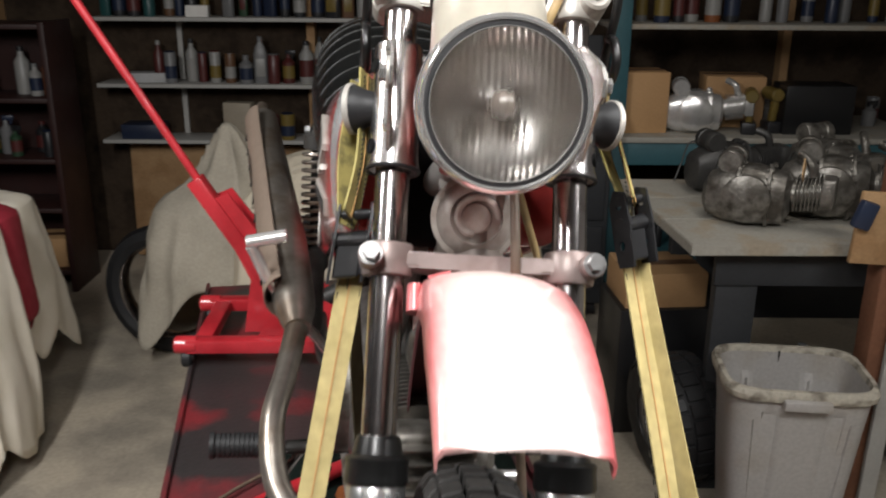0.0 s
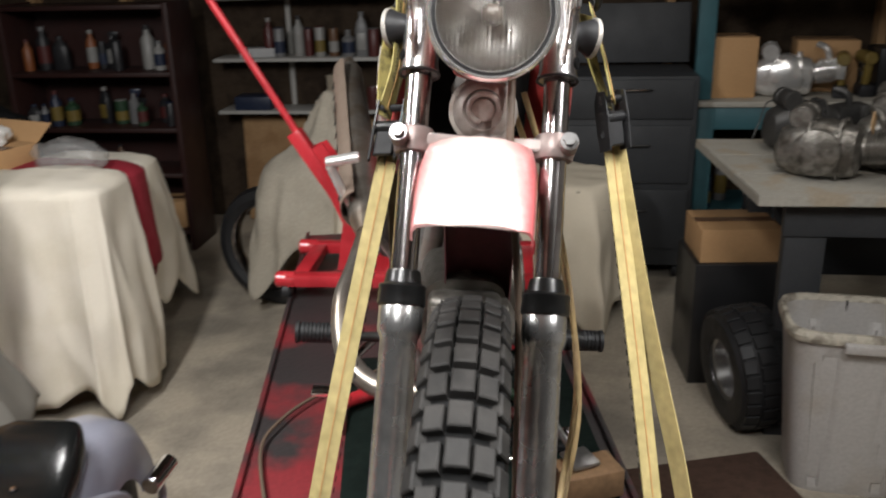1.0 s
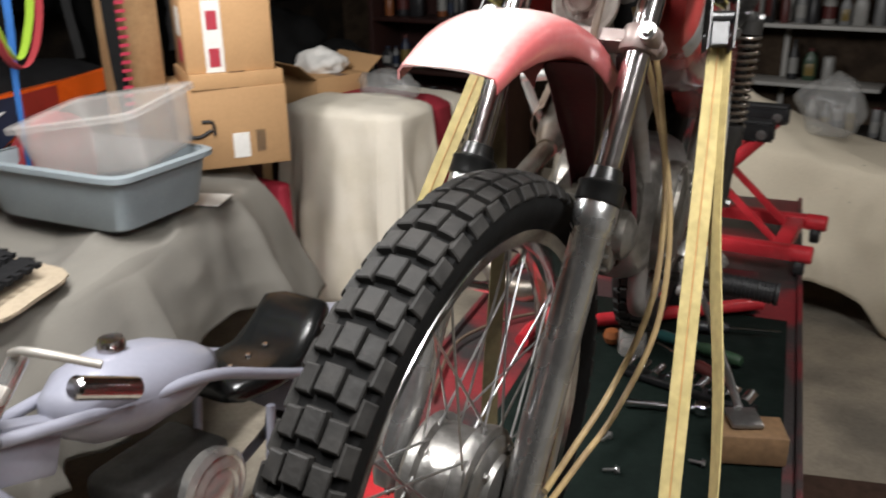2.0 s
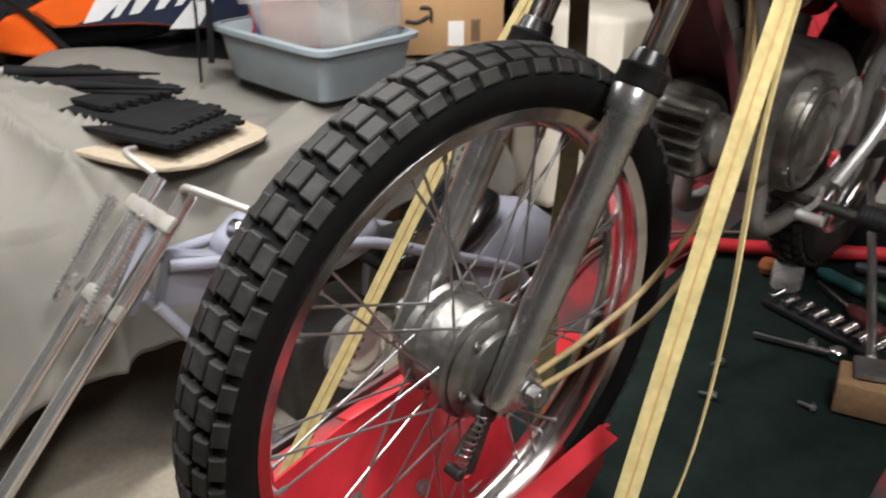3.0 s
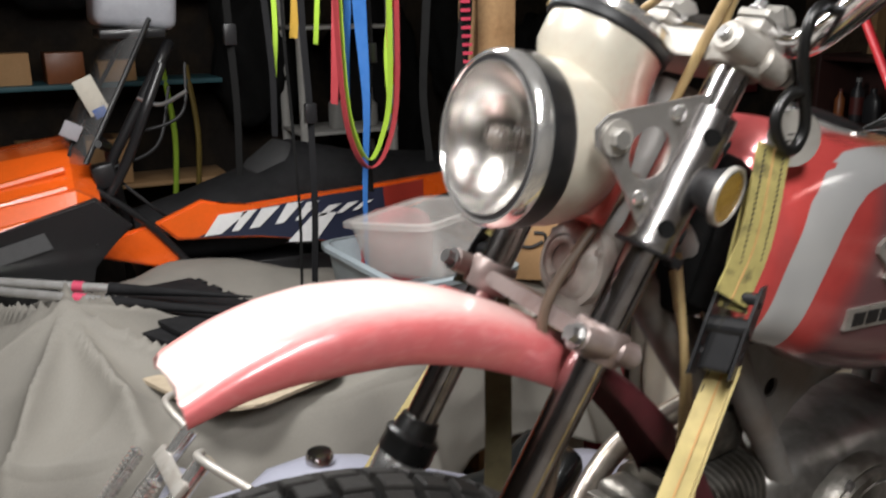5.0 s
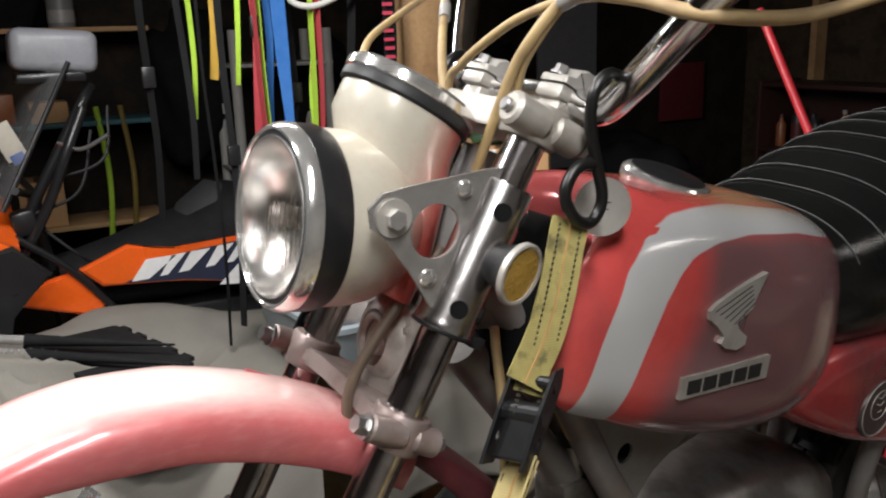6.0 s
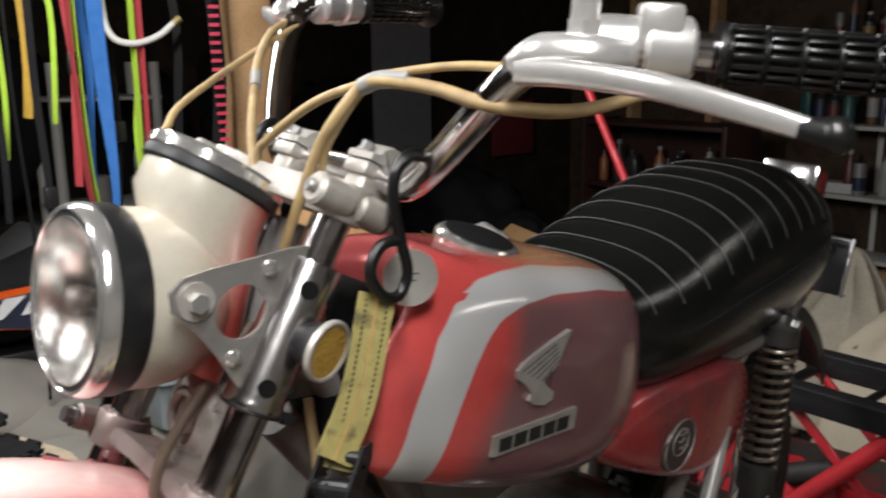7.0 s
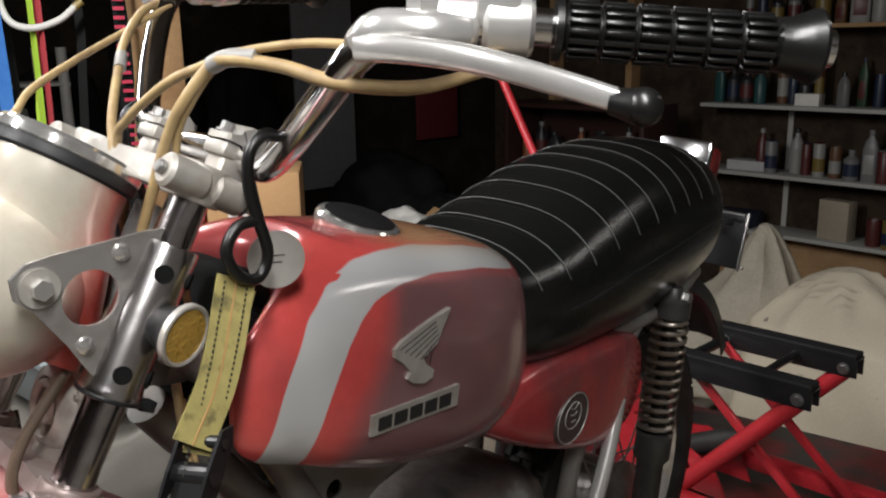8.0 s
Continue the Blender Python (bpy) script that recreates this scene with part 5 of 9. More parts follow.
# pegs, pedals and kick starter
for side in (1, -1):
    bm = B()
    lathe(bm, [(0.0, 0), (0.017, 0)] + [(r, 0.004 + 0.0066 * i + d) for i in range(13) for r, d in ((0.0185, 0.0), (0.0185, 0.0036), (0.0165, 0.0042), (0.0165, 0.0062))] + [(0.0195, 0.092), (0.0195, 0.098), (0, 0.098)],
          Matrix.Translation((side * 0.168, 0.70, 0.315)) @ Matrix.Rotation(radians(90 * side), 4, "Y"), 24)
    bk("foot_peg", bm, BLACK_RUBBER, label="ribbed rubber foot peg")
bm = B()
cyl(bm, (-0.172, 0.70, 0.31), (0.172, 0.70, 0.31), 0.009)
bk("peg_bar", bm, DARK_STEEL)
bm = B()
tube(bm, [(-0.10, 0.84, 0.40), (-0.125, 0.82, 0.44), (-0.18, 0.78, 0.52), (-0.215, 0.765, 0.595)], 0.0085, 14)
cyl(bm, (-0.222, 0.765, 0.600), (-0.165, 0.765, 0.612), 0.010, bevel=0.002)
bk("kick_starter", bm, POLISHED, label="bright kick-starter lever")
bm = B()
tube(bm, [(-0.13, 0.74, 0.29), (-0.165, 0.66, 0.285), (-0.185, 0.58, 0.285), (-0.190, 0.545, 0.290)], 0.007, 12)
box(bm, (-0.19, 0.535, 0.293), (0.06, 0.024, 0.010), None, 0.003)
bk("brake_pedal", bm, CHROME)
bm = B()
tube(bm, [(0.105, 0.70, 0.335), (0.118, 0.64, 0.335), (0.122, 0.565, 0.345)], 0.0055, 10)
cyl(bm, (0.118, 0.562, 0.346), (0.158, 0.562, 0.346), 0.0085, bevel=0.002)
bk("shift_lever", bm, POLISHED)
bm = B()
tube(bm, [(0.095, 0.80, 0.31), (0.120, 0.86, 0.40), (0.118, 0.92, 0.50), (0.108, 0.965, 0.585)], [0.012, 0.011, 0.0105, 0.010], 14)
bk("strut_tube", bm, POLISHED, label="bright aluminium strut beside the engine")

# rear suspension and wheel
REAR = Vector((0, 1.155, 0.305))
for side in (1, -1):
    p, q = Vector((side * 0.122, 1.078, 0.705)), Vector((side * 0.122, 1.052, 0.345))
    d = (q - p).normalized()
    m = Matrix.Translation(p) @ aim(p, q)
    bm = B()
    lathe(bm, [(0, -0.012), (0.010, -0.012), (0.015, 0), (0.0245, 0.006), (0.0245, 0.030), (0.0105, 0.034), (0.0105, 0.20), (0.026, 0.205), (0.026, 0.24), (0.019, 0.25), (0.019, 0.36), (0.012, 0.372), (0, 0.372)], m, 24)
    shock = bk("shock_absorber", bm, DARK_STEEL, label="rear shock absorber with chrome spring")
    bm = B()
    turns = 12
    tube(bm, [m @ Vector((0.0235 * math.cos(2 * math.pi * u), 0.0235 * math.sin(2 * math.pi * u), 0.034 + 0.170 * u / turns)) for u in [i / 10 for i in range(turns * 10 + 1)]], 0.0036, 8, 1)
    bk("shock_spring", bm, EXHAUST, shock, "tarnished coil spring")
    bm = B()
    hexbolt(bm, p + Vector((side * 0.014, 0, 0)), (side, 0, 0), 0.009, 0.008)
    bk("shock_bolt", bm, STEEL, shock)
    bm = B()
    hexbolt(bm, q + Vector((side * 0.016, 0, 0)), (side, 0, 0), 0.009, 0.008)
    bk("shock_bolt", bm, STEEL, shock)
    bm = B()
    tube(bm, [(side * 0.075, 0.90, 0.33), (side * 0.100, 1.0, 0.318), (side * 0.105, 1.16, 0.305), (side * 0.105, 1.22, 0.30)], 0.0145, 14)
    bk("swingarm", bm, BLACK_STEEL)
bm = B()
M2 = Matrix.Translation(REAR) @ AX
lathe(bm, [(0.222, -0.034), (0.226, -0.03), (0.21, -0.02), (0.206, 0), (0.21, 0.02), (0.226, 0.03), (0.222, 0.034), (0.205, 0.02), (0.200, 0), (0.205, -0.02), (0.222, -0.034)], M2, 72)
rear_wheel = bk("rear_wheel", bm, CHROME, label="rear wheel with chrome rim")
bm = B()
lathe(bm, [(0.218, -0.03), (0.235, -0.042), (0.262, -0.046), (0.282, -0.038), (0.292, -0.018), (0.294, 0), (0.292, 0.018), (0.282, 0.038), (0.262, 0.046), (0.235, 0.042), (0.218, 0.03)], M2, 72)
bk("tyre", bm, RUBBER, rear_wheel)
bk("tread", moved(tread(B(), 0.302, 50, [(0.010, 0.008, 0.013, 0, 0, 0), (-0.010, 0.008, 0.013, 0, 0, 0), (0.029, 0.008, 0.013, 0.4, 0.006, 24), (-0.029, 0.008, 0.013, 0.4, 0.006, -24)]), Matrix.Translation(REAR)), RUBBER, rear_wheel, angle=25)
bm = B()
lathe(bm, [(0.012, -0.06), (0.05, -0.055), (0.062, -0.045), (0.062, 0.02), (0.07, 0.026), (0.07, 0.032), (0.02, 0.05), (0.0, 0.05)], M2, 36)
bk("hub", bm, ALLOY, rear_wheel)
for k in range(36):
    side, lean = (1 if k % 2 else -1), (1 if (k // 2) % 2 else -1)
    a0 = 2 * math.pi * (k // 2) / 18
    a1 = a0 + lean * 0.62
    bm = B()
    cyl(bm, REAR + Vector((side * 0.03, 0.058 * math.cos(a0), 0.058 * math.sin(a0))), REAR + Vector((side * 0.004, 0.205 * math.cos(a1), 0.205 * math.sin(a1))), 0.0016, seg=6)
    bk("spoke", bm, STEEL, rear_wheel)

# cables and looms
def cable(name, pts, r, material, label="", front=False):
    bm = B()
    tube(bm, pts, r, 10, 8)
    return (fk if front else bk)(name, bm, material, None, label)


cable("clutch_cable", [(0.203, 0.363, 1.0566), (0.165, 0.352, 1.055), (0.122, 0.337, 1.047), (0.104, 0.337, 1.040), (0.090, 0.326, 1.015), (0.076, 0.323, 0.988), (0.060, 0.330, 0.930), (0.040, 0.350, 0.86), (0.02, 0.38, 0.78), (0.03, 0.44, 0.66)], 0.0029, CABLE, "yellowed clutch cable")
cable("wiring_loom", [(0.285, 0.40, 1.050), (0.240, 0.377, 1.034), (0.195, 0.354, 1.034), (0.155, 0.345, 1.041), (0.120, 0.332, 1.043), (0.102, 0.332, 1.037), (0.088, 0.321, 1.014), (0.073, 0.317, 0.988), (0.045, 0.312, 0.92)], [0.0034, 0.0043, 0.0048, 0.0044, 0.0042, 0.0042, 0.0042, 0.0040, 0.0038], CABLE, "tan taped wiring loom")
cable("tape_wrap", [(0.138, 0.341, 1.045), (0.118, 0.334, 1.0435), (0.103, 0.333, 1.038)], 0.0060, TAPE, "grey tape wrapped round the looms")
cable("throttle_cable", [tuple(MIR @ Vector((0.206, 0.358, 1.0575))), (-0.175, 0.462, 1.062), (-0.13, 0.415, 1.038), (-0.09, 0.382, 1.012), (-0.05, 0.352, 0.990), (-0.03, 0.339, 0.972), (-0.02, 0.335, 0.93), (-0.02, 0.345, 0.86)], 0.0038, CABLE, "yellowed throttle cable")
cable("cable_tape", [(-0.115, 0.403, 1.029), (-0.10, 0.391, 1.019)], 0.0052, TAPE)
cable("brake_cable", [(0.112, 0.333, 1.041), (0.090, 0.334, 1.036), (0.055, 0.334, 1.024), (0.02, 0.335, 1.006), (-0.005, 0.336, 0.990), (-0.022, 0.338, 0.974), (-0.02, 0.34, 0.92)], 0.0034, CABLE, "tan brake cable")
cable("speedo_cable", [(-0.035, 0.255, 0.986), (-0.05, 0.277, 0.996), (-0.07, 0.300, 1.009), (-0.11, 0.358, 1.026), (-0.155, 0.425, 1.043), tuple(MIR @ Vector((0.199, 0.366, 1.054)))], 0.0030, CABLE, "thin tan cable")
cable("front_brake_cable", [(0.024, -0.008, 0.62), (0.026, -0.026, 0.56), (0.027, -0.034, 0.51), (0.029, -0.024, 0.478), (0.036, 0.018, 0.44), (0.050, 0.045, 0.32), (0.056, 0.030, 0.16), (0.058, 0.02, 0.06)], 0.0042, BROWN_CABLE, "brown front brake cable", True)
cable("hub_cable", [(0.075, 0.014, 0.332), (0.085, 0.08, 0.345), (0.105, 0.16, 0.385), (0.125, 0.225, 0.47), (0.115, 0.28, 0.58), (0.085, 0.315, 0.70), (0.05, 0.33, 0.80)], 0.0036, CABLE, "tan cable looping from the hub")
cable("hub_cable", [(0.078, 0.020, 0.312), (0.090, 0.09, 0.320), (0.112, 0.175, 0.350), (0.134, 0.245, 0.44), (0.120, 0.30, 0.56), (0.08, 0.33, 0.68), (0.04, 0.34, 0.78)], 0.0036, CABLE, "tan cable looping from the hub")
bm = B()
lathe(bm, [(0.0, 0.0006), (0.0215, 0.0006), (0.0215, -0.0006), (0.0, -0.0006)], Matrix.Translation((0.099, 0.387, 0.896)) @ (Vector((0.88, -0.45, 0.12))).to_track_quat("Z", "Y").to_matrix().to_4x4(), 36)
tag = bk("paper_tag", bm, PALE_ALLOY.copy(), label="round pale paper tag on a string")
TAG = Matrix.Translation((0.099, 0.387, 0.896)) @ (Vector((0.88, -0.45, 0.12))).to_track_quat("Z", "Y").to_matrix().to_4x4()
for k, (x0, y0, x1, y1) in enumerate(((-0.006, 0.003, 0.006, 0.003), (-0.006, -0.002, 0.004, -0.002))):
    bk("tag_mark", cyl(B(), TAG @ Vector((x0, y0, 0.0008)), TAG @ Vector((x1, y1, 0.0008)), 0.0005, seg=5), INK, tag)
bm = B()
tube(bm, [(0.100, 0.378, 0.918), (0.098, 0.37, 0.955), (0.085, 0.372, 0.99)], 0.0006, 5)
bk("tag_string", bm, PIPING, tag)

# ---- tie-down straps ----
def tie_down(top, buckle, foot, hook_top, label, hanging, web):
    """Webbing from the bar down through a ratchet plate to the deck."""
    ob = thing("tie_down_strap", label, "strap", group="tie-down straps")
    top, buckle, foot = Vector(top), Vector(buckle), Vector(foot)
    lie = Vector((0.10, 1.0, 0.0)) if hanging else Vector((0.3, 1.0, 0.0))
    side = Vector((0.80, 0.55, 0.0)) if hanging else Vector((1, 0.2, 0))
    bm = B()
    ribbon(bm, [top, (top + buckle) / 2 + Vector((0.004, 0, 0)), buckle + Vector((0, 0, 0.02))], 0.027, 0.0016, lie, 6)
    ribbon(bm, [top + Vector((-0.006, 0.006, -0.01)), (top + buckle) / 2 + Vector((-0.010, 0.008, 0)), buckle + Vector((-0.004, 0.006, 0.01))], 0.021, 0.0016, lie, 6, twist=(35, 10))
    part("upper_web", bm, STRAP_WORN, ob, "frayed yellow webbing")
    un = lie.cross(buckle - top).normalized()
    bm = B()
    for kk in (1, -1):
        for off in (0.0085, -0.0085):
            for i in range(34):
                o = lie.normalized() * off + un * 0.0015 * kk + Vector((0.004, 0, 0)) * math.sin(math.pi * (i + 0.5) / 34)
                ribbon(bm, [top.lerp(buckle, i / 34 + 0.006) + o, top.lerp(buckle, i / 34 + 0.021) + o], 0.0011, 0.0008, lie, 0)
    part("upper_stitching", bm, STRAP_DARK, ob)
    bm = B()
    for kk in (1, -1):
        o = un * 0.0013 * kk
        ribbon(bm, [top + o, (top + buckle) / 2 + Vector((0.004, 0, 0)) + o, buckle + Vector((0, 0, 0.02)) + o], 0.0010, 0.0008, lie, 6)
    part("upper_thread", bm, STRAP_ORANGE, ob)
    bm = B()
    ribbon(bm, [buckle + Vector((0, 0, -0.03)), buckle.lerp(foot, 0.35), buckle.lerp(foot, 0.7), foot], 0.0215, 0.0016, side, 8)
    part("lower_web", bm, web, ob, "yellow webbing with an orange thread")
    bm = B()
    n = side.cross(foot - buckle).normalized()
    for k in (1, -1):
        ribbon(bm, [buckle + Vector((0, 0, -0.03)) + n * 0.0014 * k, buckle.lerp(foot, 0.35) + n * 0.0014 * k, buckle.lerp(foot, 0.7) + n * 0.0014 * k, foot + n * 0.0014 * k], 0.0014, 0.0006, side, 8)
    part("orange_thread", bm, STRAP_ORANGE, ob)
    bm = B()
    for k in (1, -1):
        for off in (0.0092, -0.0092):
            A, Z = buckle + Vector((0, 0, -0.03)), foot
            for i in range(70):
                p, q = A.lerp(Z, i / 70 + 0.003), A.lerp(Z, i / 70 + 0.010)
                o = side.normalized() * off + n * 0.0013 * k
                ribbon(bm, [p + o, q + o], 0.0009, 0.0006, side, 0)
    part("edge_stitching", bm, STRAP_DARK, ob)
    if hanging:
        bm = B()
        f = foot + Vector((0.004, -0.002, 0.05))
        mid = buckle.lerp(foot, 0.5)
        ribbon(bm, [buckle + Vector((0.004, 0.006, -0.03)), buckle.lerp(foot, 0.25) + Vector((0.012, 0.012, 0)), mid + Vector((0.032, 0.028, 0.01)), buckle.lerp(foot, 0.68) + Vector((0.034, 0.030, 0)), buckle.lerp(foot, 0.84) + Vector((0.012, 0.012, 0)), f], 0.026, 0.0014, Vector((0.72, -0.60, 0.1)), 8, twist=(0, 40))
        part("loose_tail", bm, STRAP, ob, "slack yellow webbing tail")
    else:
        bm = ribbon(B(), [buckle + Vector((0, 0.004, -0.02)), buckle + Vector((0.002, 0.008, -0.14)), buckle + Vector((0.008, 0.002, -0.30)), buckle + Vector((0.004, -0.012, -0.50)), buckle + Vector((0.010, -0.020, -0.70))], 0.026, 0.0014, Vector((0.25, 1, 0)), 8, twist=(0, 15))
        part("loose_tail", bm, STRAP_SHADED, ob, "yellow webbing tail hanging straight down, coloured dark for shade")
    bm = B()
    a = (foot - buckle).normalized()
    out = side.normalized()
    for k in (1, -1):
        c = buckle + out * (0.0175 if k > 0 else -0.0205)
        prism(bm, [(-0.014, -0.052), (0.012, -0.050), (0.016, -0.02), (0.016, 0.03), (0.006, 0.046), (-0.012, 0.040), (-0.016, 0.0)], 0.003,
              Matrix.Translation(c) @ Matrix((( n.x, -a.x, out.x, 0), (n.y, -a.y, out.y, 0), (n.z, -a.z, out.z, 0), (0, 0, 0, 1))), holes=((0.0, 0.026, 0.0055), (0.002, -0.024, 0.0055)))
    cyl(bm, buckle - out * 0.021, buckle + out * 0.021, 0.010, seg=16)
    cyl(bm, buckle - out * 0.021 - a * 0.03, buckle + out * 0.021 - a * 0.03, 0.006, seg=12)
    box(bm, buckle + a * 0.02, (0.030, 0.012, 0.05), Matrix(((out.x, n.x, -a.x, 0), (out.y, n.y, -a.y, 0), (out.z, n.z, -a.z, 0), (0, 0, 0, 1))), 0.003)
    for v in bm.verts:
        v.co = buckle + (v.co - buckle) * 0.72
    part("ratchet_plate", bm, BLACK_STEEL, ob, "black steel ratchet buckle", smooth=False)
    bm = B()
    h = Vector(hook_top)
    tube(bm, [h + Vector((-0.004, 0.015, -0.014)), h + Vector((0.0, 0.014, -0.001)), h + Vector((0, 0.003, 0.005)), h + Vector((0.002, -0.010, -0.004)), h + Vector((0.001, -0.013, -0.024)), h + Vector((-0.002, -0.006, -0.050)), h + Vector((-0.005, 0.002, -0.076)),
              h + Vector((-0.005, -0.006, -0.092)), h + Vector((-0.002, -0.022, -0.088)), h + Vector((0.0, -0.032, -0.070)), h + Vector((-0.001, -0.022, -0.054)), h + Vector((-0.003, -0.004, -0.052))], 0.0042, 12, 6)
    part("hook", bm, GRIP, ob, "black coated S-hook")
    bm = B()
    tube(bm, [foot + Vector((0, 0, 0.01)), foot + Vector((0, 0, -0.015)), foot + Vector((0.01, 0, -0.035)), foot + Vector((0.02, 0, -0.02))], 0.004, 8, 5)
    part("deck_hook", bm, BLACK_RUBBER, ob)
    return ob


tie_down((0.146, 0.800, 1.590), (0.171, 0.746, 1.474), (0.262, 0.355, 0.722), (0.155, 0.821, 1.680), "yellow ratchet strap with slack tail from bar to lift deck", True, STRAP)
tie_down((-0.064, 0.775, 1.600), (-0.073, 0.694, 1.474), (-0.184, 0.286, 0.722), (-0.066, 0.832, 1.690), "yellow ratchet strap pulled tight from bar to lift deck", False, STRAP)

# ---- lift table ----
LIFT = pose(-0.135, 1.30, 0, 0, 0, 10.5)
lift = thing("lift_table", "raised motorcycle lift table with scuffed black and red deck", "lift", LIFT)
bm = B()
box(bm, (0, 0.18, 0.664), (0.74, 2.55, 0.032), None, 0.006)
part("deck", bm, DECK, lift, "scuffed black deck worn to red paint")
for side in (1, -1):
    bm = B()
    box(bm, (side * 0.372, 0.18, 0.662), (0.012, 2.55, 0.060), None, 0.003)
    part("edge_lip", bm, DECK, lift, "worn black edge lip showing red")
bm = B()
box(bm, (-0.18, -0.68, 0.682), (0.36, 0.80, 0.004))
part("front_plate", bm, LIFT_RED, lift, "chipped red front plate")
for side in (1, -1):
    for e in (1, -1):
        bm = B()
        p, q = Vector((side * 0.30, -0.75 * e, 0.10)), Vector((side * 0.30, 0.75 * e, 0.62))
        box(bm, (p + q) / 2, (0.04, (q - p).length, 0.06), Matrix.Rotation(math.atan2(q.z - p.z, q.y - p.y), 4, "X"), 0.004)
        part("scissor_arm", bm, LIFT_RED, lift)
for side in (1, -1):
    bm = B()
    box(bm, (side * 0.33, 0.05, 0.05), (0.06, 1.9, 0.10), None, 0.005)
    part("base_rail", bm, LIFT_RED, lift)
bm = B()
box(bm, (0.085, -0.13, 0.683), (0.52, 1.12, 0.005), None, 0.002)
single("floor_mat", bm, GREEN_MAT, "dark green rubber mat lying on the lift deck", "mat", LIFT)

# wheel chock, built along the bike's line
CH = BIKE @ Matrix.Translation((0, 0, 0)) @ pose(0, 0, 0, 0, -4, 0)
chock = thing("wheel_chock", "red steel wheel chock clamping the front tyre", "wheel chock", CH)
for side in (1, -1):
    # plates that lean outwards, flanged along the foot and the top edge
    lean = Matrix.Translation((side * 0.046, 0, -0.014)) @ Matrix.Rotation(radians(17 * side), 4, "Y")
    to = lean @ Matrix(((0, 0, side, 0), (1, 0, 0, 0), (0, 1, 0, 0), (0, 0, 0, 1)))
    bm = B()
    prism(bm, [(-0.26, 0.0), (0.20, 0.0), (0.20, 0.10), (0.150, 0.215), (0.135, 0.222), (-0.06, 0.225), (-0.24, 0.20), (-0.26, 0.18)], 0.005, to, holes=((-0.16, 0.10, 0.012), (0.10, 0.07, 0.012)))
    plate = part("side_plate", bm, JACK_RED, chock, "red leaning side plate", smooth=False)
    bm = B()
    box(bm, lean @ Vector((side * 0.012, 0.035, 0.224)), (0.026, 0.19, 0.004), Matrix.Rotation(radians(17 * side), 4, "Y"), 0.001)
    part("top_flange", bm, JACK_RED, plate)
    bm = B()
    box(bm, (side * 0.070, -0.03, -0.012), (0.06, 0.46, 0.006), None, 0.002)
    part("foot_flange", bm, JACK_RED, plate)
    for y, z in ((-0.08, 0.13), (0.02, 0.09), (-0.19, 0.15)):
        p = lean @ Vector((-side * 0.001, y, z))
        part("plate_bolt", hexbolt(B(), p, lean.to_3x3() @ Vector((-side, 0, 0)), 0.008, 0.007), STEEL, plate, "bright plated bolt")
bm = B()
cyl(bm, (0.070, -0.02, 0.13), (0.24, -0.02, 0.10), 0.008)
cyl(bm, (0.070, -0.02, 0.13), (0.092, -0.02, 0.126), 0.015, seg=6)
part("clamp_screw", bm, DARK_STEEL, chock)

# red jack standing across the deck behind the bike
JK = pose(-0.20, 2.235, 0.68, 0, 0, 2)
jack = thing("motorcycle_jack", "red motorcycle jack with two black padded arms on the lift", "jack", JK)


def jpart(name, bm, material, label="", parent=None):
    return part(name, bm, material, parent or jack, label)


ARMS = (-0.115, 0.115)
for y in ARMS:
    # channel arm, open below, with a rubber strip on top
    bm = B()
    box(bm, (0.01, y, 0.388), (0.335, 0.040, 0.006), None, 0.001)
    for d in (-0.018, 0.018):
        box(bm, (0.01, y + d, 0.368), (0.335, 0.004, 0.040), None, 0.001)
    arm = jpart("arm_pad", bm, BLACK_STEEL, "black steel channel arm")
    bm = B()
    box(bm, (0.01, y, 0.396), (0.330, 0.042, 0.010), None, 0.003)
    jpart("pad_rubber", bm, BLACK_RUBBER, "black rubber pad", arm)
    for x in (-0.125, 0.150):
        bm = B()
        cyl(bm, (x, y - 0.024, 0.366), (x, y + 0.024, 0.366), 0.006, seg=12)
        hexbolt(bm, (x, y - 0.021, 0.366), (0, -1, 0), 0.010, 0.009)
        jpart("arm_bolt", bm, STEEL, "bright hex bolt", arm)
    # the round lifting tube from the far end of the arm to the base
    bm = B()
    cyl(bm, (0.150, y, 0.360), (-0.150, y, 0.030), 0.0190, seg=20)
    jpart("lift_arm", bm, JACK_RED, "red round lifting arm")
    bm = B()
    box(bm, ((0.235 - 0.125) / 2, y * 0.72, 0.205), (0.020, 0.012, 0.47), Matrix.Rotation(math.atan2(-0.36, 0.322), 4, "Y"), 0.003)
    jpart("lift_link", bm, JACK_RED, "flat red link")
bm = B()
cyl(bm, (0.045, ARMS[0], 0.372), (0.045, ARMS[1], 0.372), 0.009)
jpart("cross_rod", bm, BLACK_STEEL, "black cross rod between the arms")
bm = B()
cyl(bm, (-0.125, ARMS[0], 0.366), (-0.125, ARMS[1], 0.366), 0.012)
jpart("hinge_rod", bm, BLACK_STEEL)
for y in (-0.145, 0.145):
    bm = B()
    box(bm, (-0.10, y, 0.062), (0.74, 0.042, 0.036), None, 0.004)
    jpart("base_tube", bm, JACK_RED, "red base tube")
for x in (-0.43, -0.16, 0.23):
    bm = B()
    box(bm, (x, 0.0, 0.060), (0.045, 0.25, 0.034), None, 0.004)
    jpart("base_cross", bm, JACK_RED, "red cross tube")
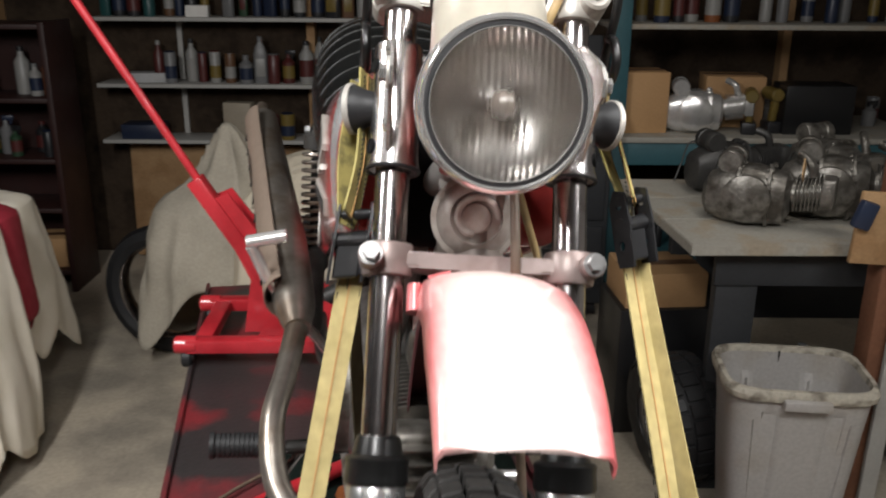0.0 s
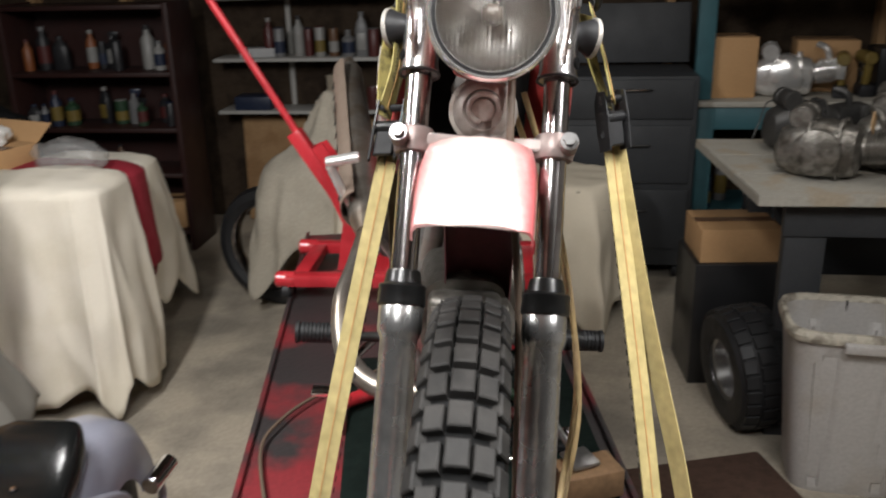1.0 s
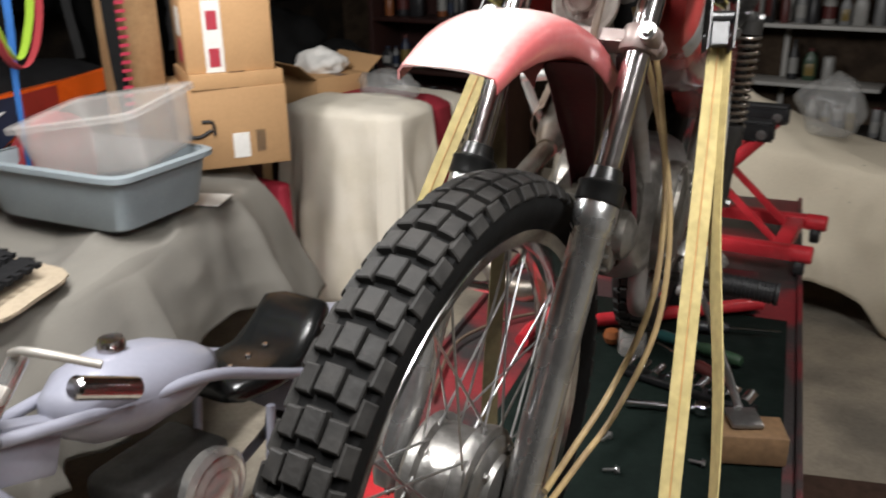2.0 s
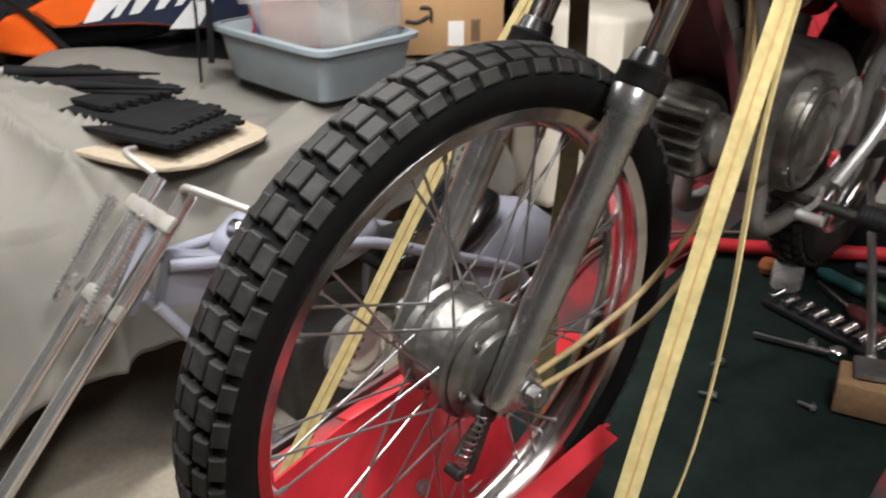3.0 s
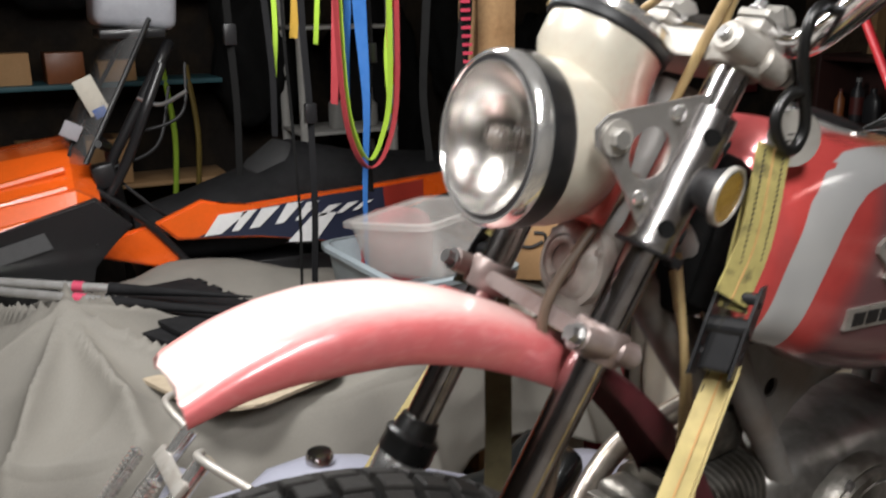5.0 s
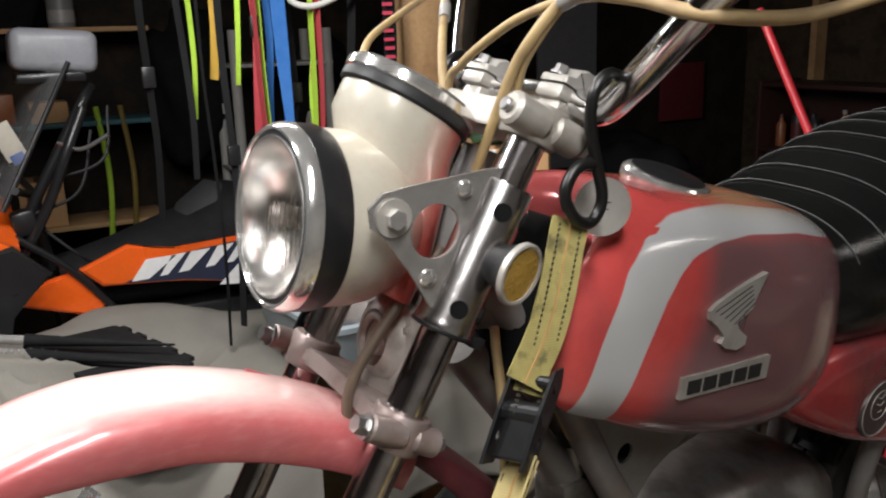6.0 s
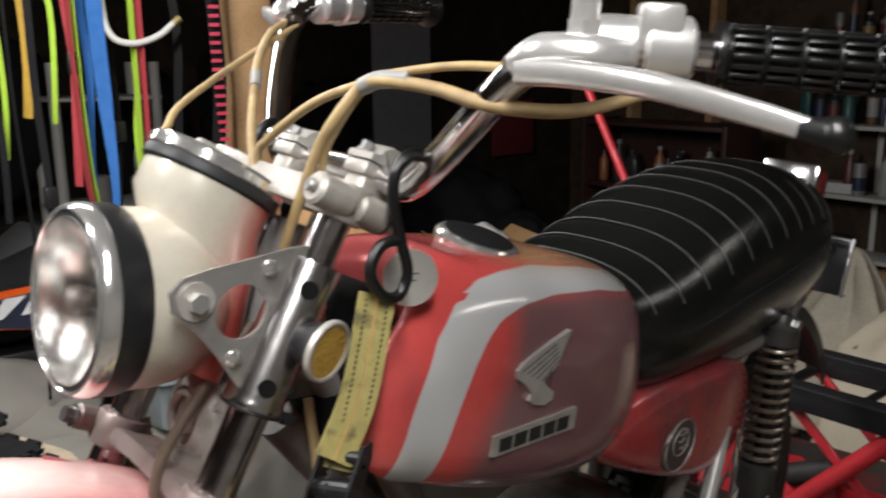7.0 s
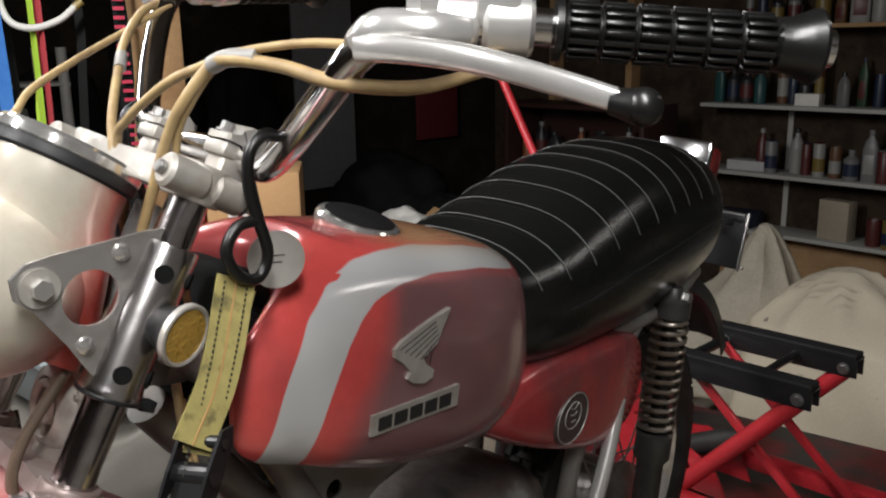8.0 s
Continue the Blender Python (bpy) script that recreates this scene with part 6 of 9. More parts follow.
for y in (-0.06, 0.06):
    bm = B()
    prism(bm, [(-0.30, 0.05), (-0.02, 0.05), (-0.05, 0.115), (-0.13, 0.155), (-0.25, 0.135)], 0.006, Matrix.Translation((0, y, 0)) @ Matrix.Rotation(radians(90), 4, "X"), 0, ((-0.13, 0.100, 0.020),))
    jpart("side_cheek", bm, JACK_RED, "red folded cheek plate with a hole", )
for x in (-0.47, 0.285):
    for y in (-0.145, 0.145):
        bm = B()
        cyl(bm, (x - 0.013, y, 0.026), (x + 0.013, y, 0.026), 0.026, seg=24, bevel=0.004)
        wheel = jpart("caster_wheel", bm, BLACK_RUBBER, "black caster wheel")
        bm = B()
        cyl(bm, (x - 0.015, y, 0.026), (x + 0.015, y, 0.026), 0.010, seg=16)
        jpart("caster_hub", bm, STEEL, "", wheel)
        bm = B()
        cyl(bm, (x - 0.030, y, 0.062), (x + 0.030, y, 0.062), 0.024, seg=20, bevel=0.004)
        jpart("caster_cap", bm, JACK_RED, "rounded red tube end")
bm = B()
box(bm, (-0.355, -0.02, 0.330), (0.040, 0.050, 0.34), Matrix.Rotation(radians(-32), 4, "Y"), 0.004)
for d in (-0.032, 0.026):
    prism(bm, [(-0.34, 0.05), (-0.20, 0.05), (-0.235, 0.26), (-0.36, 0.44), (-0.41, 0.42), (-0.315, 0.20)], 0.005, Matrix.Translation((0, d, 0)) @ Matrix.Rotation(radians(90), 4, "X"))
jpart("handle_socket", bm, JACK_RED, "red folded steel handle socket")
bm = B()
tube(bm, [(-0.36, -0.02, 0.335), (-0.43, -0.02, 0.460), (-0.78, -0.02, 1.065)], 0.0105, 14, 4)
jpart("pump_handle", bm, JACK_RED, "long red tube handle")
bm = B()
cyl(bm, (-0.22, 0.0, 0.085), (-0.02, 0.0, 0.185), 0.026, seg=20)
jpart("hydraulic_ram", bm, DARK_STEEL, "oily hydraulic ram")

# ---- covers and draped things ----
def drape(name, c, rz, a, b, top, hem, material, label, folds=9, amp=0.05, flare=0.12, seed=1, category="cover", humps=(), power=3.0, hem_wave=0.12, sag=0.03, peaks=(), inner=14, rows=26, cols=180, kind="", swag=0.0):
    """A cloth laid over a block: half sizes a, b; top height; hem height; folds round the sides. humps: (x, y, r, h)."""
    rnd = random.Random(seed)
    ph = [rnd.uniform(0, 6.28) for _ in range(6)]
    bm = B()
    def outline(t):
        c_, s_ = math.cos(t), math.sin(t)
        return a * math.copysign(abs(c_) ** (2 / power), c_), b * math.copysign(abs(s_) ** (2 / power), s_)
    def hump(x, y):
        z = 0.0
        for hx, hy, r, h in humps:
            d2 = ((x - hx) ** 2 + (y - hy) ** 2) / (r * r)
            e = math.exp(-d2)
            z += h * e
            if h > 0.12:
                a_ = math.atan2(y - hy, x - hx)
                z += 0.14 * h * min(1.0, d2 * 2) * math.exp(-0.55 * d2) * (1 - 2 * abs(math.sin(4.5 * a_ + seed + 1.2 * noise.noise(Vector((x * 3, y * 3, seed))))) ** 0.6)
        for hx, hy, r, h, n in peaks:
            d = math.hypot(x - hx, y - hy) / r
            if d < 1.6:
                a_ = math.atan2(y - hy, x - hx) + 0.25 * noise.noise(Vector((x * 2, y * 2, seed)))
                ridge = 1 - 2 * abs(math.sin(n * a_ / 2 + seed)) ** 0.55
                z += h * (max(0.0, 1 - d) ** 1.25 + 0.34 * ridge * min(1.0, d * 1.5) * max(0.0, 1 - d / 1.6))
        return z
    rings = []
    for k in range(1, inner + 1):
        u = k / inner
        ring = []
        for i in range(cols):
            t = 2 * math.pi * i / cols
            x, y = outline(t)
            x, y = x * u, y * u
            crease = abs(noise.noise(Vector((x * 2.1 + y * 1.2, y * 0.9 - x * 0.6, seed + 5))))
            z = top + hump(x, y) - sag * (u ** 6) + 0.030 * (0.25 - min(0.25, crease)) * swag + 0.010 * noise.noise(Vector((x * 4, y * 4, seed))) + 0.012 * u * noise.noise(Vector((x * 11, y * 11, seed + 3)))
            ring.append(Vector((x, y, z)))
        rings.append(ring)
    for k in range(1, rows + 1):
        u = k / rows
        ring = []
        for i in range(cols):
            t = 2 * math.pi * i / cols
            x, y = outline(t)
            n = Vector((x / (a * a), y / (b * b), 0)).normalized()
            g = folds * t / 6.28 + 0.55 * noise.noise(Vector((x * 4, y * 4, seed + 9))) + 0.25 * u * noise.noise(Vector((x * 6, y * 6, seed + 17)))
            f = 1 - 2 * abs(math.sin(math.pi * g + ph[0])) ** 0.7
            f = (0.95 if swag else 0.75) * f * (0.45 + 0.9 * abs(noise.noise(Vector((x * 3, y * 3, seed + 31))))) + (0.30 if swag else 0.75) * noise.noise(Vector((x * 5, y * 5, seed + u * 1.4)))
            f += (0.06 if swag else 0.30) * (1 - 3 * abs(noise.noise(Vector((x * 9, y * 9, seed + u * 2.5)))))
            corner = max(0.0, -math.cos(4 * t)) ** 2
            out = (flare * (1 + 0.9 * corner)) * u ** 0.8 + amp * f * u ** 0.7
            zt = top + hump(x, y) - sag
            h = hem + hem_wave * (0.5 * math.sin(3 * t + ph[3]) + 0.35 * math.sin(7 * t + ph[4]) + 0.5 * noise.noise(Vector((x * 8, y * 8, seed + 40))) + 0.35 - 1.1 * corner)
            z = zt + (h - zt) * u ** 1.15 + 0.008 * noise.noise(Vector((x * 9, y * 9, u * 5 + seed)))
            ring.append(Vector((x + n.x * out, y + n.y * out, max(z, 0.012))))
        rings.append(ring)
    vs = [[bm.verts.new(p) for p in ring] for ring in rings]
    for p, q in zip(vs, vs[1:]):
        for i in range(cols):
            j = (i + 1) % cols
            bm.faces.new((p[i], p[j], q[j], q[i]))
    bm.faces.new(vs[0])
    bmesh.ops.recalc_face_normals(bm, faces=bm.faces)
    ob = single(name, bm, material, label, category, pose(c[0], c[1], 0, 0, 0, rz), kind=kind, angle=180)
    mod = ob.modifiers.new("thickness", "SOLIDIFY")
    mod.thickness, mod.offset = 0.004, -1
    return ob


drape("dust_cover", (-1.762, 2.64), 2, 0.295, 0.190, 0.900, 0.08, CANVAS, "cream canvas sheet draped over a parked machine", 9, 0.055, 0.045, 3, sag=0.03, hem_wave=0.08, power=4)
drape("red_sheet", (-1.835, 2.86), 2, 0.355, 0.140, 0.888, 0.42, plain("deep_red_sheet", (0.26, 0.012, 0.025), 0.8), "deep red sheet showing between two cream sheets", 6, 0.012, 0.020, 7, hem_wave=0.10)
drape("dust_cover", (-1.875, 3.21), 0, 0.27, 0.175, 0.835, 0.24, CANVAS, "cream canvas sheet bunched behind another sheet", 6, 0.05, 0.06, 8, hem_wave=0.18)
drape("dust_cover", (-0.26, 3.66), 0, 0.66, 0.27, 0.70, 0.10, DROPCLOTH, "paint-spotted dropcloth draped over a parked motorcycle", 11, 0.050, 0.09, 5, humps=((-0.36, 0.0, 0.24, 0.20), (-0.05, 0.05, 0.30, 0.08), (0.45, 0.0, 0.3, -0.04)), hem_wave=0.08)
drape("bike_cover", (-0.99, 3.70), 0, 0.26, 0.19, 0.74, 0.26, TAN_COVER, "tan cloth over the handlebar of a parked motorcycle", 7, 0.05, 0.10, 9, humps=((0.06, 0.0, 0.13, 0.30),), hem_wave=0.14, sag=0.05)
drape("grey_cover", (-1.85, 0.91), 11, 0.45, 1.14, 0.735, 0.36, GREY_COVER, "olive grey fabric cover over a low trailer", 15, 0.085, 0.13, 12, peaks=((0.06, -0.57, 0.46, 0.24, 9), (0.30, 0.55, 0.42, 0.05, 7), (-0.10, 0.98, 0.40, 0.05, 6)), humps=((-0.40, 0.10, 0.24, 0.115), (-0.40, -0.20, 0.24, 0.10), (-0.40, -0.55, 0.26, 0.115), (-0.40, -0.90, 0.30, 0.118), (0.05, 1.02, 0.32, 0.07)), hem_wave=0.06, sag=0.02, power=3.2, cols=340, rows=34, inner=60, swag=4.0)

# ---- unseen ceiling fixtures, added to carry the lamps ----
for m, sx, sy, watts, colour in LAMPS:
    fix = thing("unseen_light_fixture", "long white ceiling fixture out of view, added to hold a lamp", "ceiling light", m, "shop lights")
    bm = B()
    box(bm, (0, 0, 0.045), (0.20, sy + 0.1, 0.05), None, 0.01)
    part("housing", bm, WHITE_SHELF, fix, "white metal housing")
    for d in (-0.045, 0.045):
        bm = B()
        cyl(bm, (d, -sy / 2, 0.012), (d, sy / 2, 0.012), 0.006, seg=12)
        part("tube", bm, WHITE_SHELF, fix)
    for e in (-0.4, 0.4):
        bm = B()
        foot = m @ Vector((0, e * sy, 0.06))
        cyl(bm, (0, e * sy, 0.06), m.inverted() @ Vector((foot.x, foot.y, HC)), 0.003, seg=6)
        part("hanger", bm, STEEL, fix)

# ---- shelves on the back wall ----
def shelf_board(x0, x1, y0, y1, z, material, label):
    bm = B()
    box(bm, ((x0 + x1) / 2, (y0 + y1) / 2, z - 0.010), (x1 - x0, y1 - y0, 0.020), None, 0.002)
    return single("shelf", bm, material, label, "shelf", group="wall shelves")


for z in (1.40, 1.045, 0.735):
    shelf_board(-1.91, -0.02, 4.80, 5.03, z, WHITE_SHELF, "long white shelf board on the back wall")
shelf_board(-1.75, 0.0, 4.78, 5.03, 1.80, STUD, "raw timber shelf board high on the back wall")
for x in (-1.50, -0.55):
    single("shelf_rail", box(B(), (x, 5.035, 1.15), (0.028, 0.02, 1.5), None, 0.002), WHITE_SHELF, "slotted white shelf upright on the wall", "shelf upright")

rng = random.Random(7)


def bottle(x, y, z, r, h, colour, cap, style, label_colour=None):
    """A bottle, jug, can or spray can, with cap and paper label."""
    ob = thing("bottle" if style != "can" else "can", f"{colour} {dict(round='plastic bottle', jug='plastic jug', can='metal can', spray='spray can', trigger='spray bottle')[style]} with {cap} cap on a shelf", "bottle" if style != "can" else "can", Matrix.Translation((x, y, z)) @ Matrix.Rotation(rng.uniform(-0.5, 0.5), 4, "Z"), "shelf bottles")
    bm = B()
    if style == "jug":
        rings = []
        for zz, k in ((0, 0.92), (0.02 * h, 1), (0.62 * h, 1), (0.78 * h, 0.72), (0.88 * h, 0.32), (0.93 * h, 0.28)):
            rings.append([Vector((r * 1.15 * k * math.copysign(abs(math.cos(a)) ** 0.6, math.cos(a)), r * 0.72 * k * math.copysign(abs(math.sin(a)) ** 0.6, math.sin(a)), zz)) for a in [2 * math.pi * j / 20 for j in range(20)]])
        loft(bm, rings)
    else:
        neck = {"round": 0.42, "can": 0.97, "spray": 0.9, "trigger": 0.34}[style]
        sh = {"round": 0.68, "can": 0.97, "spray": 0.86, "trigger": 0.66}[style]
        lathe(bm, [(0, 0), (r * 0.94, 0), (r, 0.015), (r, h * sh), (r * neck, h * (sh + 0.14) if style != "can" else h * 0.98), (r * neck * 0.95, h * 0.93 if style != "can" else h), (0, h * 0.93 if style != "can" else h)], None, 20)
    part("body", bm, PALETTE[colour], ob)
    bm = B()
    if style == "trigger":
        box(bm, (0.012, 0, h * 0.97), (0.055, 0.02, 0.028), None, 0.005)
        box(bm, (0.030, 0, h * 0.91), (0.012, 0.012, 0.05), Matrix.Rotation(0.4, 4, "Y"), 0.003)
    elif style == "can":
        lathe(bm, [(0, h), (r * 0.86, h), (r * 0.9, h + 0.004), (r * 0.7, h + 0.006), (0, h + 0.003)], None, 18)
    else:
        lathe(bm, [(0, h * 0.9), (r * 0.46, h * 0.9), (r * 0.44, h), (0, h)], None, 14)
    part("cap", bm, PALETTE[cap], ob)
    if label_colour:
        bm = B()
        if style == "jug":
            box(bm, (0, -r * 0.735, h * 0.34), (r * 1.5, 0.003, h * 0.38), None, 0.001)
        else:
            lathe(bm, [(r * 1.012, h * 0.16), (r * 1.012, h * 0.56)], None, 20)
        part("label", bm, PALETTE[label_colour], ob)
    return ob


def row_of_bottles(x0, x1, y0, y1, z, colours, hmax, seed, dense=1.0, gap=0.1):
    r_ = random.Random(seed)
    x = x0
    while x < x1:
        r = r_.uniform(0.020, 0.040)
        h = r_.uniform(0.55, 1.0) * hmax
        style = r_.choice(["round", "round", "jug", "can", "spray", "trigger", "round"])
        if style == "can":
            h = min(h, hmax * 0.6)
        if r_.random() > gap:
            bottle(x + r, r_.uniform(y0 + 0.05, y1 - 0.05), z, r, h, r_.choice(colours), r_.choice(["black", "white", "red", "grey", "blue"]), style, r_.choice(["white", "red", "yellow", "blue", None, None]))
        x += 2 * r + r_.uniform(0.004, 0.03) / dense


DULL = ["black", "grey", "white", "red", "green", "brown", "blue", "grey", "black", "teal"]
row_of_bottles(-1.88, -0.10, 4.80, 5.02, 1.40, DULL, 0.27, 3)
row_of_bottles(-1.62, -0.10, 4.80, 5.02, 1.045, ["grey", "white", "green", "red", "brown", "white", "grey", "black"], 0.28, 11)
row_of_bottles(-1.20, -0.30, 4.80, 5.02, 0.735, ["white", "red", "yellow", "green", "black"], 0.24, 21, 0.6, 0.3)
row_of_bottles(-1.70, -0.10, 4.80, 5.02, 1.80, ["grey", "black", "white", "brown"], 0.26, 31)


def carton(name, x, y, z, sx, sy, sz, rz, material, label, group="", lidflap=False, tape=True, m=None):
    """A cardboard box with seams, tape and optional open flaps."""
    ob = thing(name, label, "box", m or pose(x, y, z, 0, 0, rz), group)
    bm = B()
    box(bm, (0, 0, sz / 2), (sx, sy, sz), None, min(sx, sy, sz) * 0.02)
    part("body", bm, material, ob)
    if tape:
        bm = B()
        box(bm, (0, 0, sz + 0.0006), (sx * 1.002, 0.05, 0.0015))
        part("tape", bm, PALETTE["brown"] if material is CARD else PAPER, ob)
    if lidflap:
        for s_ in (1, -1):
            bm = B()
            box(bm, (0, s_ * (sy / 2 + sy * 0.16), sz + sy * 0.10), (sx * 0.98, sy * 0.42, 0.004), Matrix.Rotation(radians(38 * s_), 4, "X"))
            part("flap", bm, material, ob)
    return ob


carton("tin_box", -1.66, 4.93, 1.045, 0.22, 0.12, 0.05, 6, plain("pale_card", (0.42, 0.42, 0.42), 0.6), "flat pale carton lying on clutter on the shelf", tape=False)
carton("cereal_box", -1.16, 4.90, 0.735, 0.16, 0.08, 0.20, -8, plain("printed_card", (0.34, 0.29, 0.22), 0.6), "tan printed carton with green and red bands on the shelf", tape=False)
carton("small_carton", -1.35, 4.90, 1.40, 0.12, 0.08, 0.06, 4, PAPER, "small white carton on the shelf", tape=False)
carton("blue_bin", -1.70, 4.90, 0.735, 0.22, 0.16, 0.08, 0, PALETTE["blue"], "small blue parts bin on the shelf", tape=False)

# dark bookcase
case = thing("bookcase", "dark reddish wooden bookcase with bottles", "bookcase", pose(-2.45, 4.50, 0, 0, 0, 0))
for x in (-0.48, 0.48):
    part("side_panel", box(B(), (x, 0, 0.70), (0.03, 0.32, 1.40), None, 0.003), DARK_WOOD, case)
for z in (0.12, 0.46, 0.72, 1.03, 1.39):
    part("shelf_board", box(B(), (0, 0, z - 0.012), (0.93, 0.31, 0.024), None, 0.002), DARK_WOOD, case)
part("back_panel", box(B(), (0, 0.165, 0.70), (0.96, 0.008, 1.38)), DARK_WOOD, case)
row_of_bottles(-2.90, -2.02, 4.36, 4.62, 1.03, ["black", "black", "grey", "white", "brown", "orange"], 0.27, 41)
row_of_bottles(-2.90, -2.02, 4.36, 4.62, 0.72, ["black", "grey", "green", "blue", "white", "black"], 0.22, 42)
row_of_bottles(-2.90, -2.02, 4.36, 4.62, 0.46, ["black", "brown", "brown"], 0.16, 43, 0.6, 0.4)
carton("parts_carton", -2.15, 4.48, 0.12, 0.24, 0.2, 0.16, 10, CARD, "brown cardboard carton in the bookcase")

# plywood sheets and clutter against the back wall
single("plywood_sheet", box(B(), (-1.28, 4.97, 0.34), (1.10, 0.02, 0.66), Matrix.Rotation(radians(-4), 4, "X"), 0.003), STUD, "plywood sheet leaning below the shelves", "plywood")

# ---- teal workbench at the back ----
tb = thing("back_workbench", "teal painted workbench with a white top against the wall", "workbench", pose(1.60, 4.55, 0))
part("top", box(B(), (0, 0, 0.872), (1.58, 0.70, 0.028), None, 0.004), BENCH_WHITE, tb, "worn white top")
part("apron", box(B(), (0, -0.32, 0.80), (1.54, 0.03, 0.11), None, 0.003), TEAL, tb)
for x in (-0.74, 0.0, 0.74):
    for y in (-0.30, 0.30):
        part("leg", box(B(), (x, y, 0.425), (0.08, 0.08, 0.85), None, 0.004), TEAL, tb)
for x in (-0.76, 0.74):
    part("post", box(B(), (x, -0.28, 1.45), (0.085, 0.06, 1.12), None, 0.004), TEAL, tb)
part("upper_shelf", box(B(), (0, -0.10, 1.405), (1.62, 0.36, 0.024), None, 0.003), BENCH_WHITE, tb, "white upper shelf")
part("lower_shelf", box(B(), (0, 0, 0.25), (1.5, 0.6, 0.02), None, 0.003), TEAL, tb)
carton("parts_box", 0.98, 4.42, 0.886, 0.24, 0.22, 0.30, 4, CARD, "brown cardboard box on the back workbench")
carton("parts_box", 1.50, 4.60, 0.886, 0.30, 0.22, 0.26, -6, CARD, "brown cardboard box behind an engine")
row_of_bottles(0.88, 2.3, 4.36, 4.6, 1.417, ["black", "orange", "grey", "red", "white", "blue"], 0.22, 51)
row_of_bottles(1.70, 2.3, 4.45, 4.8, 0.886, ["black", "red", "white", "grey"], 0.20, 52)
row_of_bottles(0.9, 2.2, 4.3, 4.7, 0.26, ["black", "grey", "blue"], 0.28, 53, 0.6, 0.3)
carton("tool_case", 1.85, 4.40, 0.886, 0.34, 0.20, 0.24, 0, BLACK_STEEL, "black tool case on the back workbench", tape=False)


def drill(x, y, z, rz):
    ob = thing("cordless_drill", "yellow and black cordless drill standing on a bench", "drill", pose(x, y, z, 0, 0, rz))
    part("body", cyl(B(), (-0.07, 0, 0.19), (0.07, 0, 0.19), 0.032, seg=20, bevel=0.006), PALETTE["yellow"], ob)
    part("chuck", cyl(B(), (0.07, 0, 0.19), (0.13, 0, 0.19), 0.022, 0.012, seg=16), BLACK_STEEL, ob)
    part("handle", box(B(), (-0.025, 0, 0.105), (0.04, 0.034, 0.13), Matrix.Rotation(-0.2, 4, "Y"), 0.01), PALETTE["yellow"], ob)
    part("battery", box(B(), (-0.015, 0, 0.03), (0.10, 0.07, 0.06), None, 0.008), PALETTE["black"], ob)
    return ob


drill(1.52, 4.34, 0.886, 75)
drill(1.64, 4.38, 0.886, 95)


